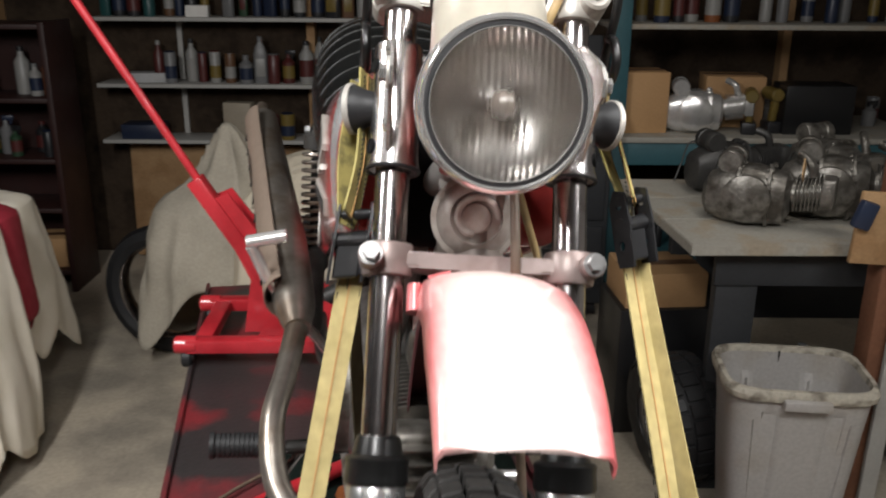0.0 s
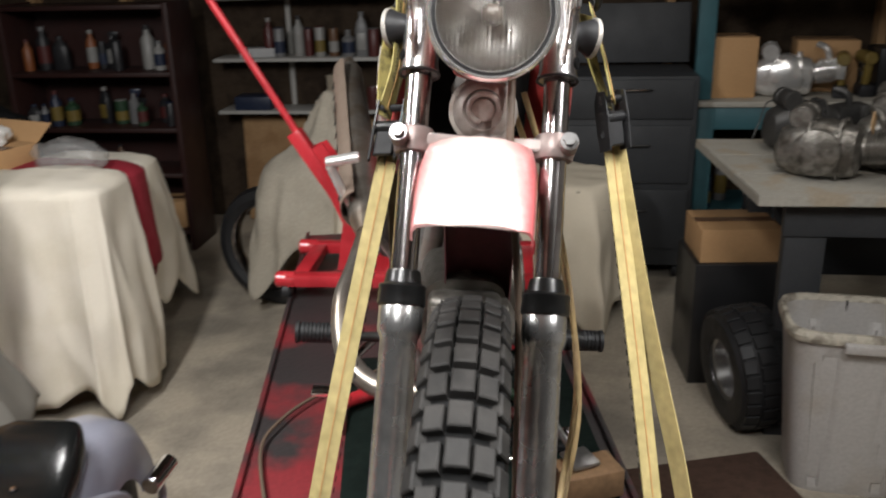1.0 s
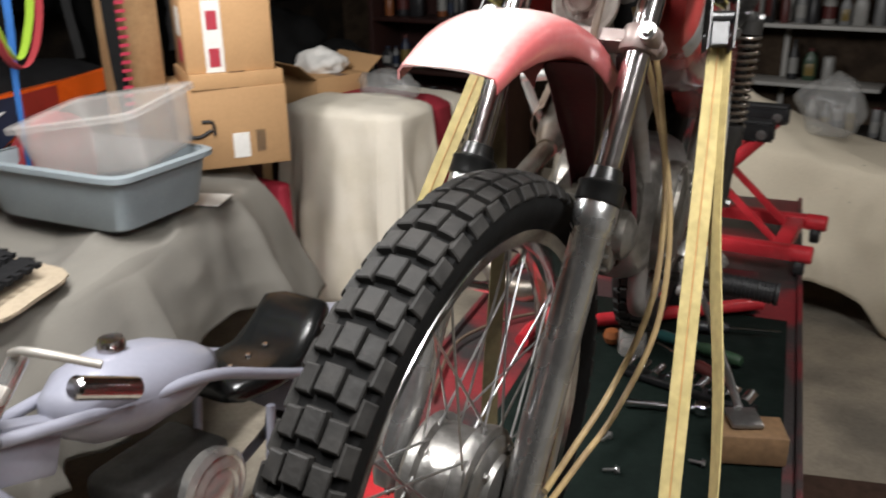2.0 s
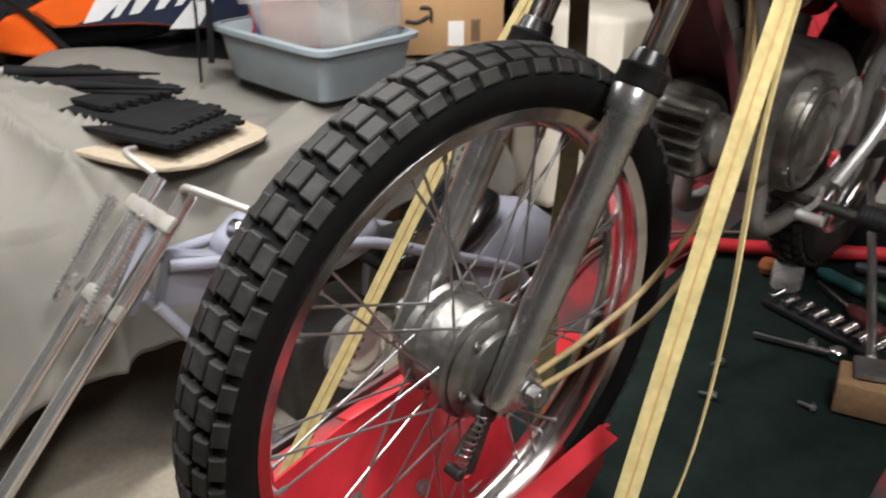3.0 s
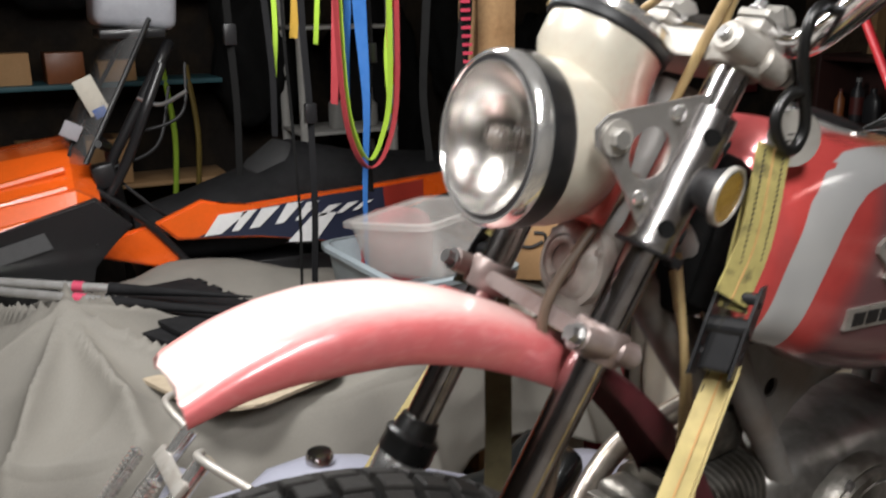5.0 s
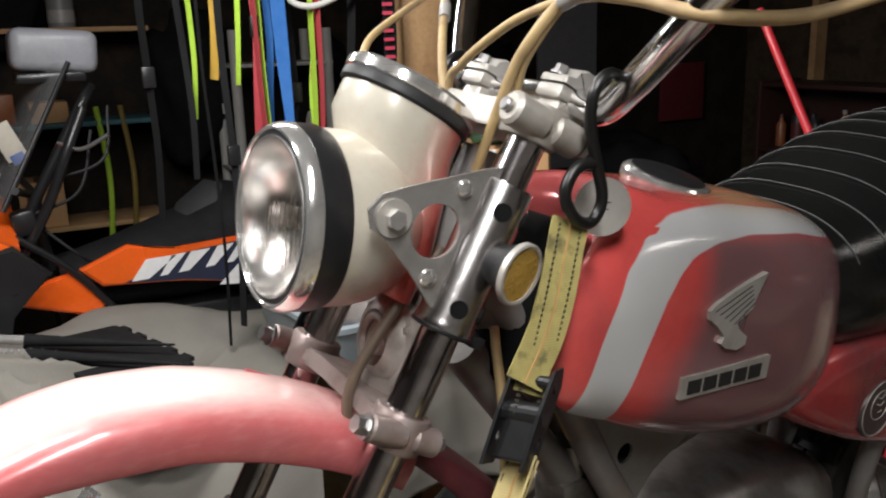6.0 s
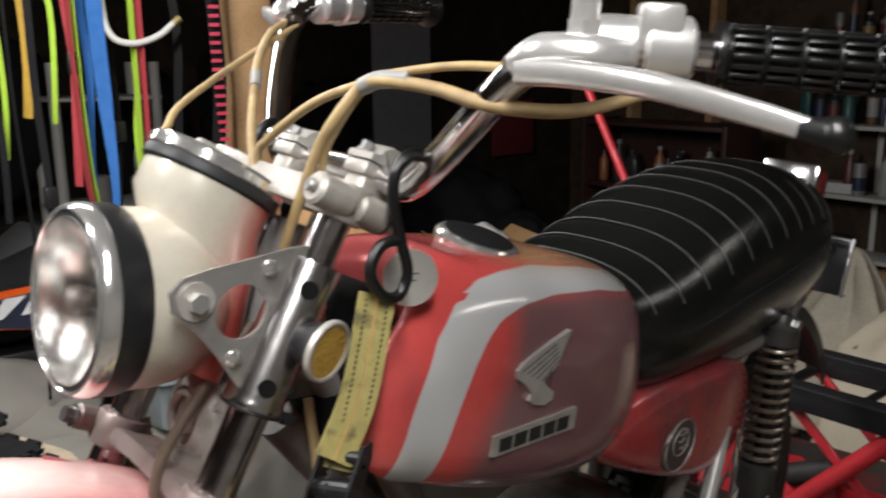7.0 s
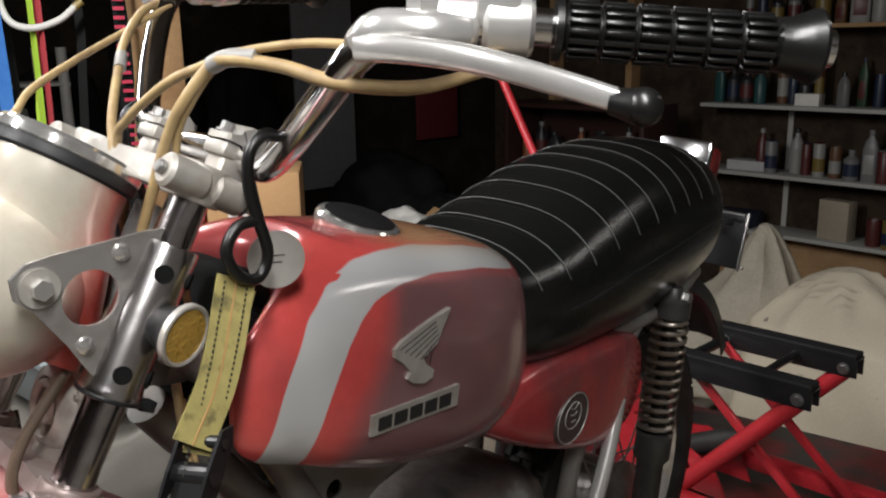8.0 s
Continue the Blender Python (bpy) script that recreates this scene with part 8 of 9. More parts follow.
# ---- snowmobile behind the cover ----
SHIELD = mat("clear_windshield", (0.5, 0.5, 0.5), 0.08, var=0.1, scale=20, alpha=0.07, coat=0.5)
SL = pose(-2.50, 0, 0, 0, 0, 0)
sled = thing("snowmobile", "orange and black snowmobile with white decal shapes and clear windshield", "snowmobile", SL)


def spart(name, bm, material, label="", **kw):
    return part(name, bm, material, sled, label, **kw)


def ys(x):
    """Plates drawn as (y, z) and raised along x."""
    return Matrix(((0, 0, 1, x), (1, 0, 0, 0), (0, 1, 0, 0), (0, 0, 0, 1)))


# angular hood: flat top, sloping flank with raised ribs
bm = B()
rings = []
for y, w, zt, d in ((-0.85, 0.18, 0.86, 0.06), (-0.55, 0.30, 1.02, 0.14), (-0.15, 0.36, 1.15, 0.18), (0.22, 0.385, 1.255, 0.19), (0.44, 0.385, 1.285, 0.18), (0.51, 0.36, 1.20, 0.12)):
    prof = [(0.0, zt), (0.42 * w, zt - 0.01), (0.56 * w, zt - 0.035), (0.80 * w, zt - 0.6 * d), (0.90 * w, zt - 0.62 * d), (w, zt - d), (0.98 * w, zt - d - 0.03), (0.6 * w, zt - d - 0.05)]
    rings.append([Vector((x, y, z)) for x, z in prof] + [Vector((-x, y, z)) for x, z in reversed(prof[1:])])
loft(bm, rings)
spart("hood", bm, ORANGE, "glossy orange angular hood", angle=18)
for x0, z0, x1, z1 in ((0.235, 1.055, 0.25, 1.212), (0.285, 1.015, 0.305, 1.163), (0.345, 0.962, 0.372, 1.103)):
    spart("hood_rib", tube(B(), [(x0, -0.30, z0), ((x0 + x1) / 2 + 0.012, 0.08, (z0 + z1) / 2 + 0.018), (x1 + 0.008, 0.42, z1 + 0.012)], 0.014, 8, 4), ORANGE, "raised hood rib")
spart("black_panel", prism(B(), [(-0.60, 0.62), (-0.60, 0.90), (0.20, 1.075), (0.49, 1.155), (0.585, 1.06), (0.46, 0.95), (0.40, 0.62)], 0.03, ys(0.37), 0.008), BLACK_STEEL, "black side panel")
spart("panel_inset", prism(B(), [(0.02, 0.99), (0.34, 1.07), (0.36, 1.02), (0.04, 0.945)], 0.006, ys(0.402), 0.002), plain("grey_inset", (0.07, 0.07, 0.072), 0.5), "dark grey inset plate")
PX = 0.20
spart("nose_panel", prism(B(), [(0.40, 0.955), (0.72, 0.855), (0.745, 0.915), (0.645, 1.015)], 0.03, ys(PX), 0.008), ORANGE, "orange lower panel")
spart("side_panel", prism(B(), [(0.735, 0.955), (1.00, 0.935), (1.34, 0.865), (1.50, 0.965), (1.70, 1.02), (2.05, 1.05), (2.05, 1.125), (1.66, 1.085), (1.26, 1.062), (0.97, 1.040), (0.82, 1.080), (0.67, 1.02)], 0.03, ys(PX), 0.008), ORANGE, "orange side panel")
spart("panel_strap", tube(B(), [(PX + 0.035, 0.50, 1.15), (PX + 0.036, 0.64, 1.03), (PX + 0.036, 0.76, 0.88)], 0.012, 8, 4), BLACK_STEEL)
for out, m in (([(0.80, 0.958), (1.00, 0.940), (1.34, 0.872), (1.47, 0.955), (1.46, 1.062), (1.26, 1.055), (1.00, 1.032)], DECAL_NAVY), ([(1.47, 0.955), (1.62, 1.0), (1.62, 1.075), (1.46, 1.062)], plain("dark_red_decal", (0.32, 0.03, 0.02), 0.4))):
    spart("decal_field", prism(B(), out, 0.003, ys(PX + 0.031)), m, "dark decal field", smooth=False)
for x0, w, h, dz in ((0.86, 0.11, 0.062, 0), (0.95, 0.05, 0.060, 0.003), (1.01, 0.07, 0.060, 0.005), (1.10, 0.06, 0.062, 0.007), (1.17, 0.05, 0.055, 0.010), (1.25, 0.05, 0.034, 0.018), (1.32, 0.045, 0.032, 0.024), (1.38, 0.04, 0.028, 0.030)):
    z0 = 0.960 + (x0 - 0.86) * 0.055
    spart("decal_bar", prism(B(), [(x0 - 0.04, z0), (x0 + w * 0.5 - 0.04, z0 + 0.002), (x0 + w * 1.0, z0 + h * 1.12), (x0 + w * 0.1, z0 + h * 1.12 - 0.002)], 0.003, ys(PX + 0.036)), DECAL_WHITE, "plain slanted white shape", smooth=False)
spart("decal_bar", prism(B(), [(1.10, 0.905), (1.20, 0.895), (1.28, 0.990), (1.20, 0.995)], 0.003, ys(PX + 0.036)), DECAL_WHITE, smooth=False)
bm = B()
rings = [section(y, hw, zb, zt, 0, 36, 0.1, 3) for y, hw, zb, zt in ((0.62, 0.10, 0.85, 1.02), (0.80, 0.16, 0.84, 1.06), (1.05, 0.19, 0.84, 1.14), (1.20, 0.20, 0.86, 1.22), (1.45, 0.21, 0.88, 1.16), (1.85, 0.21, 0.88, 1.12), (2.0, 0.18, 0.9, 1.06))]
loft(bm, rings)
spart("saddle", bm, FOAM, "long black saddle", angle=60)
spart("tunnel", box(B(), (-0.05, 1.35, 0.62), (0.40, 1.5, 0.42), None, 0.02), BLACK_STEEL)
spart("track", box(B(), (-0.05, 1.2, 0.20), (0.38, 2.0, 0.36), None, 0.08, 4), BLACK_RUBBER)
for s_ in (1, -1):
    spart("ski", tube(B(), [(s_ * 0.40, -1.05, 0.20), (s_ * 0.42, -0.85, 0.06), (s_ * 0.42, -0.2, 0.04), (s_ * 0.42, 0.1, 0.05)], 0.035, 10), BLACK_STEEL)
    spart("ski_leg", tube(B(), [(s_ * 0.42, -0.45, 0.06), (s_ * 0.36, -0.35, 0.5)], 0.025, 10), BLACK_STEEL)
bm = B()
tube(bm, [(0.30, 0.52, 1.30), (0.12, 0.56, 1.26), (0.0, 0.58, 1.24), (-0.14, 0.56, 1.26), (-0.32, 0.52, 1.30)], 0.012, 12)
tube(bm, [(0, 0.60, 0.98), (0.0, 0.58, 1.12), (0, 0.58, 1.25)], 0.022, 12)
spart("handlebar", bm, BLACK_STEEL, "black handlebar")
bm = B()
tube(bm, [(0.20, 0.48, 1.02), (0.22, 0.60, 1.22), (0.24, 0.68, 1.40), (0.20, 0.74, 1.52)], 0.016, 12)
spart("column", bm, BLACK_STEEL, "black bar mount with cables")
bm = B()
rings = []
for k in range(9):
    u = k / 8
    rings.append([Vector((0.30 * math.sin(a) * (1 - 0.35 * u), 0.50 + 0.24 * u - 0.10 * math.cos(a), 1.24 + 0.42 * u)) for a in [-1.35 + 2.7 * j / 16 for j in range(17)]])
vs = [[bm.verts.new(p) for p in r] for r in rings]
for p, q in zip(vs, vs[1:]):
    for i in range(16):
        bm.faces.new((p[i], p[i + 1], q[i + 1], q[i]))
ws = spart("windshield", bm, SHIELD, "clear plastic windshield")
ws.modifiers.new("thickness", "SOLIDIFY").thickness = 0.004
spart("mirror_pod", box(B(), (0.0, 0.69, 1.695), (0.30, 0.25, 0.13), Matrix.Rotation(-0.08, 4, "X"), 0.03, 3), plain("grey_pod", (0.27, 0.275, 0.30), 0.4), "grey mirror pod")
for s_ in (1, -1):
    spart("shield_frame", tube(B(), [(s_ * 0.29, 0.48, 1.24), (s_ * 0.25, 0.60, 1.45), (s_ * 0.19, 0.72, 1.66)], 0.008, 8), BLACK_STEEL, "black windshield frame")
spart("pod_mount", box(B(), (0.06, 0.67, 1.615), (0.22, 0.20, 0.030), None, 0.008), BLACK_STEEL, "black mount under the pod")
spart("card_tag", box(B(), (0.215, 0.523, 1.436), (0.004, 0.060, 0.115), Matrix.Rotation(0.4, 4, "X"), 0.001), plain("worn_card", (0.42, 0.39, 0.33), 0.7), "paper card tied to the bar")
spart("card_print", box(B(), (0.218, 0.545, 1.385), (0.004, 0.040, 0.030), Matrix.Rotation(0.4, 4, "X"), 0.001), plain("blue_card_print", (0.05, 0.09, 0.24), 0.6), "blue printed corner of the card")
spart("paper_tag", box(B(), (0.222, 0.455, 1.335), (0.003, 0.055, 0.050), Matrix.Rotation(-0.5, 4, "X"), 0.001), plain("grey_paper", (0.30, 0.29, 0.31), 0.7), "small printed paper tag")
spart("switch_box", box(B(), (0.19, 0.535, 1.185), (0.07, 0.07, 0.075), Matrix.Rotation(0.2, 4, "X"), 0.008), BLACK_STEEL, "black switch box")
spart("upper_bar", tube(B(), [(0.17, 0.52, 1.12), (0.18, 0.56, 1.22), (0.19, 0.64, 1.36), (0.19, 0.74, 1.53), (0.12, 0.78, 1.58)], 0.017, 12), BLACK_STEEL, "thick black steering bar")
for k, (a, b, c) in enumerate((((0.18, 0.55, 1.20), (0.22, 0.70, 1.27), (0.18, 0.76, 1.45)), ((0.17, 0.60, 1.30), (0.22, 0.78, 1.36), (0.16, 0.82, 1.52)), ((0.16, 0.56, 1.18), (0.20, 0.66, 1.08), (0.14, 0.74, 1.00)), ((0.15, 0.50, 1.16), (0.20, 0.44, 1.25), (0.17, 0.50, 1.36)))):
    spart("control_cable", tube(B(), [a, b, c], 0.005, 8, 8), BLACK_RUBBER, "black control cable")
spart("brake_lever", tube(B(), [(0.20, 0.66, 1.42), (0.24, 0.72, 1.40), (0.27, 0.80, 1.44)], 0.007, 8), STEEL, "dull steel brake lever")
spart("knee_pad", loft(B(), [section(y, hw, zb, zt, 0, 28, 0.1, 2.4) for y, hw, zb, zt in ((0.98, 0.04, 1.00, 1.05), (1.04, 0.12, 0.96, 1.16), (1.14, 0.14, 0.96, 1.23), (1.24, 0.12, 0.98, 1.20), (1.30, 0.04, 1.02, 1.08))]), plain("charcoal_pad", (0.030, 0.030, 0.031), 0.7), "charcoal raised pad before the saddle", angle=60)

# ---- far side shelves with cans ----
for z in (0.95, 1.39, 1.78):
    shelf_board(-3.68, -3.38, -0.9, 1.15, z, TEAL if z > 1.2 and z < 1.5 else STUD, "painted shelf board on the side wall")
for k in range(9):
    yy = -0.7 + k * 0.19
    bottle(-3.50, yy, 1.78, 0.055, 0.13, rng.choice(["grey", "white", "grey"]), "grey", "can", "white")
for k in range(8):
    yy = -0.75 + k * 0.21
    carton("shelf_carton", -3.52, yy, 1.39, 0.16, 0.15, rng.uniform(0.07, 0.14), rng.uniform(-8, 8), CARD if k % 3 else PALETTE["orange"], "small carton on the side wall shelf", "side shelf cartons", tape=False)
for k in range(6):
    carton("shelf_carton", -3.52, -0.7 + k * 0.27, 0.95, 0.2, 0.18, rng.uniform(0.12, 0.2), rng.uniform(-8, 8), CARD, "brown carton on the lower side wall shelf", "side shelf cartons")
pr = thing("pipe_rack", "white plastic pipe rack standing by the side wall", "rack", pose(-3.15, 1.45, 0))
for x, y in ((0, 0), (0, 0.42), (-0.3, 0), (-0.3, 0.42)):
    part("upright", cyl(B(), (x, y, 0), (x, y, 1.75), 0.022, seg=12), WHITE_SHELF, pr)
for z in (0.6, 1.14, 1.6):
    part("rack_shelf", box(B(), (-0.15, 0.21, z), (0.34, 0.46, 0.015), None, 0.003), WHITE_SHELF, pr)
bottle(-3.2, 1.62, 1.15, 0.04, 0.12, "white", "white", "can", "white")
bottle(-3.25, 1.80, 1.15, 0.035, 0.14, "white", "grey", "round", None)
for k in range(2):
    single("hanging_rope", tube(B(), [(-3.4, 0.9 + 0.10 * k, 1.45), (-3.36, 0.92 + 0.10 * k, 1.15), (-3.38, 0.9 + 0.10 * k, 0.85)], 0.012, 8), NEON if k % 2 == 0 else PALETTE["yellow"], "yellow rope hanging on the side wall", "rope", group="hanging ropes")

# ---- timber post with hanging straps ----
single("timber_column", box(B(), (-2.02, 1.75, 1.35), (0.14, 0.14, 2.7), None, 0.004), STUD, "raw timber post in the middle of the garage", "post")
single("ceiling_beam", box(B(), (-1.98, 0.9, 2.52), (0.09, 3.2, 0.18), None, 0.004), STUD, "raw timber beam under the ceiling", "beam", kind="structure")


def hang(y, z0, material, w, label, x=-1.95, lean=0.0, twist=(0, 25), buckle=False, wave=0.012, widths=None):
    ob = thing("hanging_strap", label, "strap", group="hanging straps")
    top = 2.44
    pts = [(x + wave * math.sin(k * 2.1 + y * 9), y + lean * k / 6 + wave * 0.6 * math.cos(k * 1.7 + y * 5), top + (z0 - top) * k / 6) for k in range(7)]
    part("webbing", ribbon(B(), pts, w * 0.66, 0.002, (0.35, 1, 0), 5, twist=twist, widths=widths), material, ob)
    part("nail", cyl(B(), (x, y, 2.432), (x, y, 2.47), 0.003, seg=6), STEEL, ob)
    if buckle:
        part("buckle", box(B(), Vector(pts[4]) + Vector((0.004, 0, 0)), (0.022, 0.036, 0.06), None, 0.004), BLACK_STEEL, ob, "black steel cam buckle")
    return ob


hang(0.97, 1.32, GREY_WEB, 0.030, "dark grey strap hanging from the beam", lean=0.03)
hang(1.03, 0.80, BLACK_WEB, 0.014, "thin black strap hanging from the beam", x=-1.93, lean=0.02)
hang(1.02, 1.49, NEON, 0.024, "neon green strap hanging from the beam", x=-1.98)
hang(1.085, 1.60, plain("amber_webbing", (0.40, 0.24, 0.03), 0.8), 0.040, "orange-yellow strap hanging from the beam", x=-1.97)
hang(1.10, 0.85, GREY_WEB, 0.032, "grey strap with buckle hanging low from the beam", x=-1.94, buckle=True)
hang(1.16, 1.58, NEON, 0.024, "neon green strap hanging from the beam", x=-1.99)
hang(1.20, 1.40, RED_WEB, 0.036, "red ratchet strap hanging from the beam", x=-1.96, buckle=True)
hang(1.28, 0.87, BLUE_WEB, 0.045, "wide blue strap hanging from the beam", x=-1.95, twist=(-20, 15), widths=(0.046, 0.046, 0.044, 0.040, 0.022, 0.016, 0.014))
hang(1.25, 1.35, BLUE_WEB, 0.034, "blue strap hanging from the beam", x=-2.0)
hang(1.38, 1.36, NEON, 0.022, "neon and red strap hanging from the beam", x=-1.97)
hang(1.385, 1.45, RED_WEB, 0.026, "red strap hanging from the beam", x=-1.955)
wide = hang(1.60, 0.95, BLACK_WEB, 0.060, "wide black strap with red cross stitching beside the post", x=-1.90, twist=(10, 20))
bm = B()
for k in range(54):
    zz = 2.40 - k * 0.026
    yy = 1.60 + 0.010 * math.sin(zz * 6)
    box(bm, (-1.878, yy + 0.004, zz), (0.004, 0.030, 0.010), Matrix.Rotation(radians(-20), 4, "Z"))
part("cross_stitching", bm, plain("dark_red_web", (0.36, 0.02, 0.05), 0.8), wide, "dark red cross stitching")
hang(0.90, 1.20, BLACK_WEB, 0.034, "black ratchet strap hanging from the beam", x=-2.02, buckle=True)
hang(1.33, 1.10, BLACK_WEB, 0.030, "black strap hanging behind the coloured straps", x=-2.03, buckle=True)
hang(1.50, 1.20, BLACK_WEB, 0.040, "wide black strap hanging from the beam", x=-1.96, twist=(15, 30))
lp = thing("looped_strap", "red and neon strap hanging in a loop from the beam", "strap", group="hanging straps")
part("red_edge", ribbon(B(), [(-1.93, 1.20, 2.44), (-1.93, 1.195, 1.9), (-1.93, 1.205, 1.45), (-1.93, 1.235, 1.27), (-1.93, 1.29, 1.20), (-1.93, 1.35, 1.27), (-1.93, 1.385, 1.45), (-1.93, 1.39, 1.9), (-1.93, 1.39, 2.44)], 0.034, 0.002, (1, 0.1, 0.2), 6), RED_WEB, lp)
part("neon_edge", ribbon(B(), [(-1.945, 1.213, 2.44), (-1.945, 1.212, 1.9), (-1.945, 1.222, 1.45), (-1.945, 1.25, 1.29), (-1.945, 1.29, 1.222), (-1.945, 1.335, 1.29), (-1.945, 1.368, 1.45), (-1.945, 1.373, 1.9), (-1.945, 1.375, 2.44)], 0.034, 0.002, (1, 0.1, 0.2), 6), NEON, lp)
hk = thing("wall_hook", "white coated double hook holding straps", "hook")
part("hook", tube(B(), [(-1.99, 1.30, 2.40), (-1.97, 1.30, 1.95), (-1.95, 1.31, 1.83), (-1.92, 1.36, 1.80), (-1.90, 1.43, 1.82), (-1.89, 1.48, 1.86)], 0.010, 10), WHITE_SHELF, hk)
part("hook_tip", cyl(B(), (-1.892, 1.475, 1.855), (-1.888, 1.495, 1.872), 0.011, seg=12), PALETTE["yellow"], hk)

# ---- mini chopper beside the lift ----
MC = pose(-0.985, 0.03, 0, 0, 0, 4)
mini = thing("mini_chopper", "lavender grey mini chopper with black seat and chrome fork", "mini bike", MC)


def mp(name, bm, material, label="", **kw):
    return part(name, bm, material, mini, label, **kw)


bm = B()
rings = [section(y, hw, zb, zt, 0, 36, 0.25, 2.3) for y, hw, zb, zt in ((0.60, 0.02, 0.66, 0.70), (0.62, 0.05, 0.62, 0.72), (0.68, 0.095, 0.575, 0.745), (0.78, 0.115, 0.545, 0.748), (0.90, 0.105, 0.540, 0.715), (1.00, 0.07, 0.555, 0.665), (1.05, 0.03, 0.575, 0.625))]
loft(bm, rings)
mp("fuel_tank", bm, LAVENDER, "lavender grey teardrop tank", angle=60)
mp("tank_cap", lathe(B(), [(0, 0.024), (0.026, 0.022), (0.030, 0.014), (0.030, 0.0), (0.02, -0.01)], Matrix.Translation((0.0, 0.78, 0.748)), 28), DULL_CHROME, "round plated cap")
bm = B()
rings = [section(y, hw, zb, zt, 0, 36, 0.05, 5) for y, hw, zb, zt in ((1.03, 0.07, 0.495, 0.525), (1.06, 0.10, 0.485, 0.545), (1.16, 0.120, 0.475, 0.538), (1.26, 0.120, 0.475, 0.535), (1.33, 0.115, 0.48, 0.575), (1.39, 0.110, 0.51, 0.625), (1.43, 0.09, 0.55, 0.615))]
loft(bm, rings)
mp("seat", bm, SEAT_VINYL, "black vinyl scoop seat", angle=60)
for k in range(3):
    mp("seat_button", lathe(B(), [(0, 0.004), (0.007, 0.003), (0.009, 0)], Matrix.Translation((0.0, 1.12 + 0.07 * k, 0.541 - 0.001 * k)), 14), DULL_CHROME)
bm = B()
rings = []
for i in range(25):
    a = radians(-70 + 150 * i / 24)
    rr = 0.265
    c = Vector((0, 1.50 + rr * math.sin(a), 0.265 + rr * math.cos(a)))
    d = Vector((0, math.sin(a), math.cos(a)))
    prof = [(-0.125, -0.15), (-0.118, -0.05), (-0.08, -0.004), (0, 0.014), (0.08, -0.004), (0.118, -0.05), (0.125, -0.15)]
    rings.append([c + Vector((x, 0, 0)) + d * h for x, h in prof] + [c + Vector((x * 0.97, 0, 0)) + d * (h - 0.003) for x, h in reversed(prof)])
loft(bm, rings)
mp("rear_fender", bm, LAVENDER, "wide lavender grey rear fender", angle=50)
W2 = Matrix.Translation((0, 1.50, 0.225)) @ AX
mp("rear_tyre", lathe(B(), [(0.10, -0.07), (0.15, -0.078), (0.20, -0.065), (0.222, -0.03), (0.224, 0), (0.222, 0.03), (0.20, 0.065), (0.15, 0.078), (0.10, 0.07)], W2, 48), BLACK_RUBBER)
mp("rear_rim", lathe(B(), [(0.0, 0.055), (0.03, 0.06), (0.04, 0.03), (0.09, 0.035), (0.105, 0.072), (0.10, 0.075), (0.0, 0.05)], W2, 36), EXHAUST, "gold-tinted rear rim")
for s_ in (1, -1):
    mp("frame_rail", tube(B(), [(s_ * 0.03, 0.48, 0.70), (s_ * 0.09, 0.72, 0.665), (s_ * 0.115, 0.93, 0.635), (s_ * 0.125, 1.13, 0.545), (s_ * 0.130, 1.45, 0.385), (s_ * 0.125, 1.53, 0.29)], 0.014, 12), LAVENDER, "lavender grey frame rail")
    mp("lower_rail", tube(B(), [(s_ * 0.03, 0.44, 0.62), (s_ * 0.09, 0.60, 0.36), (s_ * 0.11, 0.70, 0.16), (s_ * 0.12, 1.2, 0.14), (s_ * 0.12, 1.50, 0.225)], 0.014, 12), LAVENDER)
    mp("upright_tube", tube(B(), [(s_ * 0.12, 1.12, 0.46), (s_ * 0.12, 1.10, 0.30), (s_ * 0.115, 1.08, 0.15)], 0.012, 10), LAVENDER)
    mp("fork_tube", tube(B(), [(s_ * 0.065, 0.53, 0.86), (s_ * 0.065, 0.30, 0.615), (s_ * 0.065, 0.0, 0.30), (s_ * 0.065, -0.12, 0.18)], 0.0185, 14), BRIGHT_TRIM, "long raked chrome fork tube")
    fa, fb = Vector((s_ * 0.070, 0.43, 0.845)), Vector((s_ * 0.070, 0.27, 0.655))
    mp("fork_spring", lathe(B(), [(0, 0)] + [(r, 0.004 + 0.010 * i + d) for i in range(23) for r, d in ((0.0095, 0.0), (0.0165, 0.0022), (0.0165, 0.0052), (0.0095, 0.0075))] + [(0.009, 0.240), (0, 0.248)], Matrix.Translation(fa) @ aim(fa, fb), 16), BRIGHT_TRIM, "chrome coil spring")
    mp("lever", tube(B(), [(s_ * 0.06, 0.52, 0.87), (s_ * 0.14, 0.50, 0.90), (s_ * 0.24, 0.56, 0.87)], 0.008, 10), PALE_ALLOY, "pale alloy lever")
mp("top_yoke", box(B(), (0, 0.47, 0.815), (0.19, 0.035, 0.016), Matrix.Rotation(radians(42), 4, "X"), 0.006), PALE_ALLOY, "pale alloy yoke")
mp("lower_yoke", box(B(), (0, 0.335, 0.665), (0.19, 0.035, 0.016), Matrix.Rotation(radians(42), 4, "X"), 0.006), PALE_ALLOY)
mp("steering_neck", cyl(B(), (0, 0.50, 0.80), (0, 0.38, 0.62), 0.026, seg=18), LAVENDER)
mp("neck_plate", box(B(), (0, 0.54, 0.64), (0.05, 0.14, 0.12), Matrix.Rotation(radians(-20), 4, "X"), 0.01), LAVENDER, "lavender grey neck plate")
W3 = Matrix.Translation((0, -0.14, 0.16)) @ AX
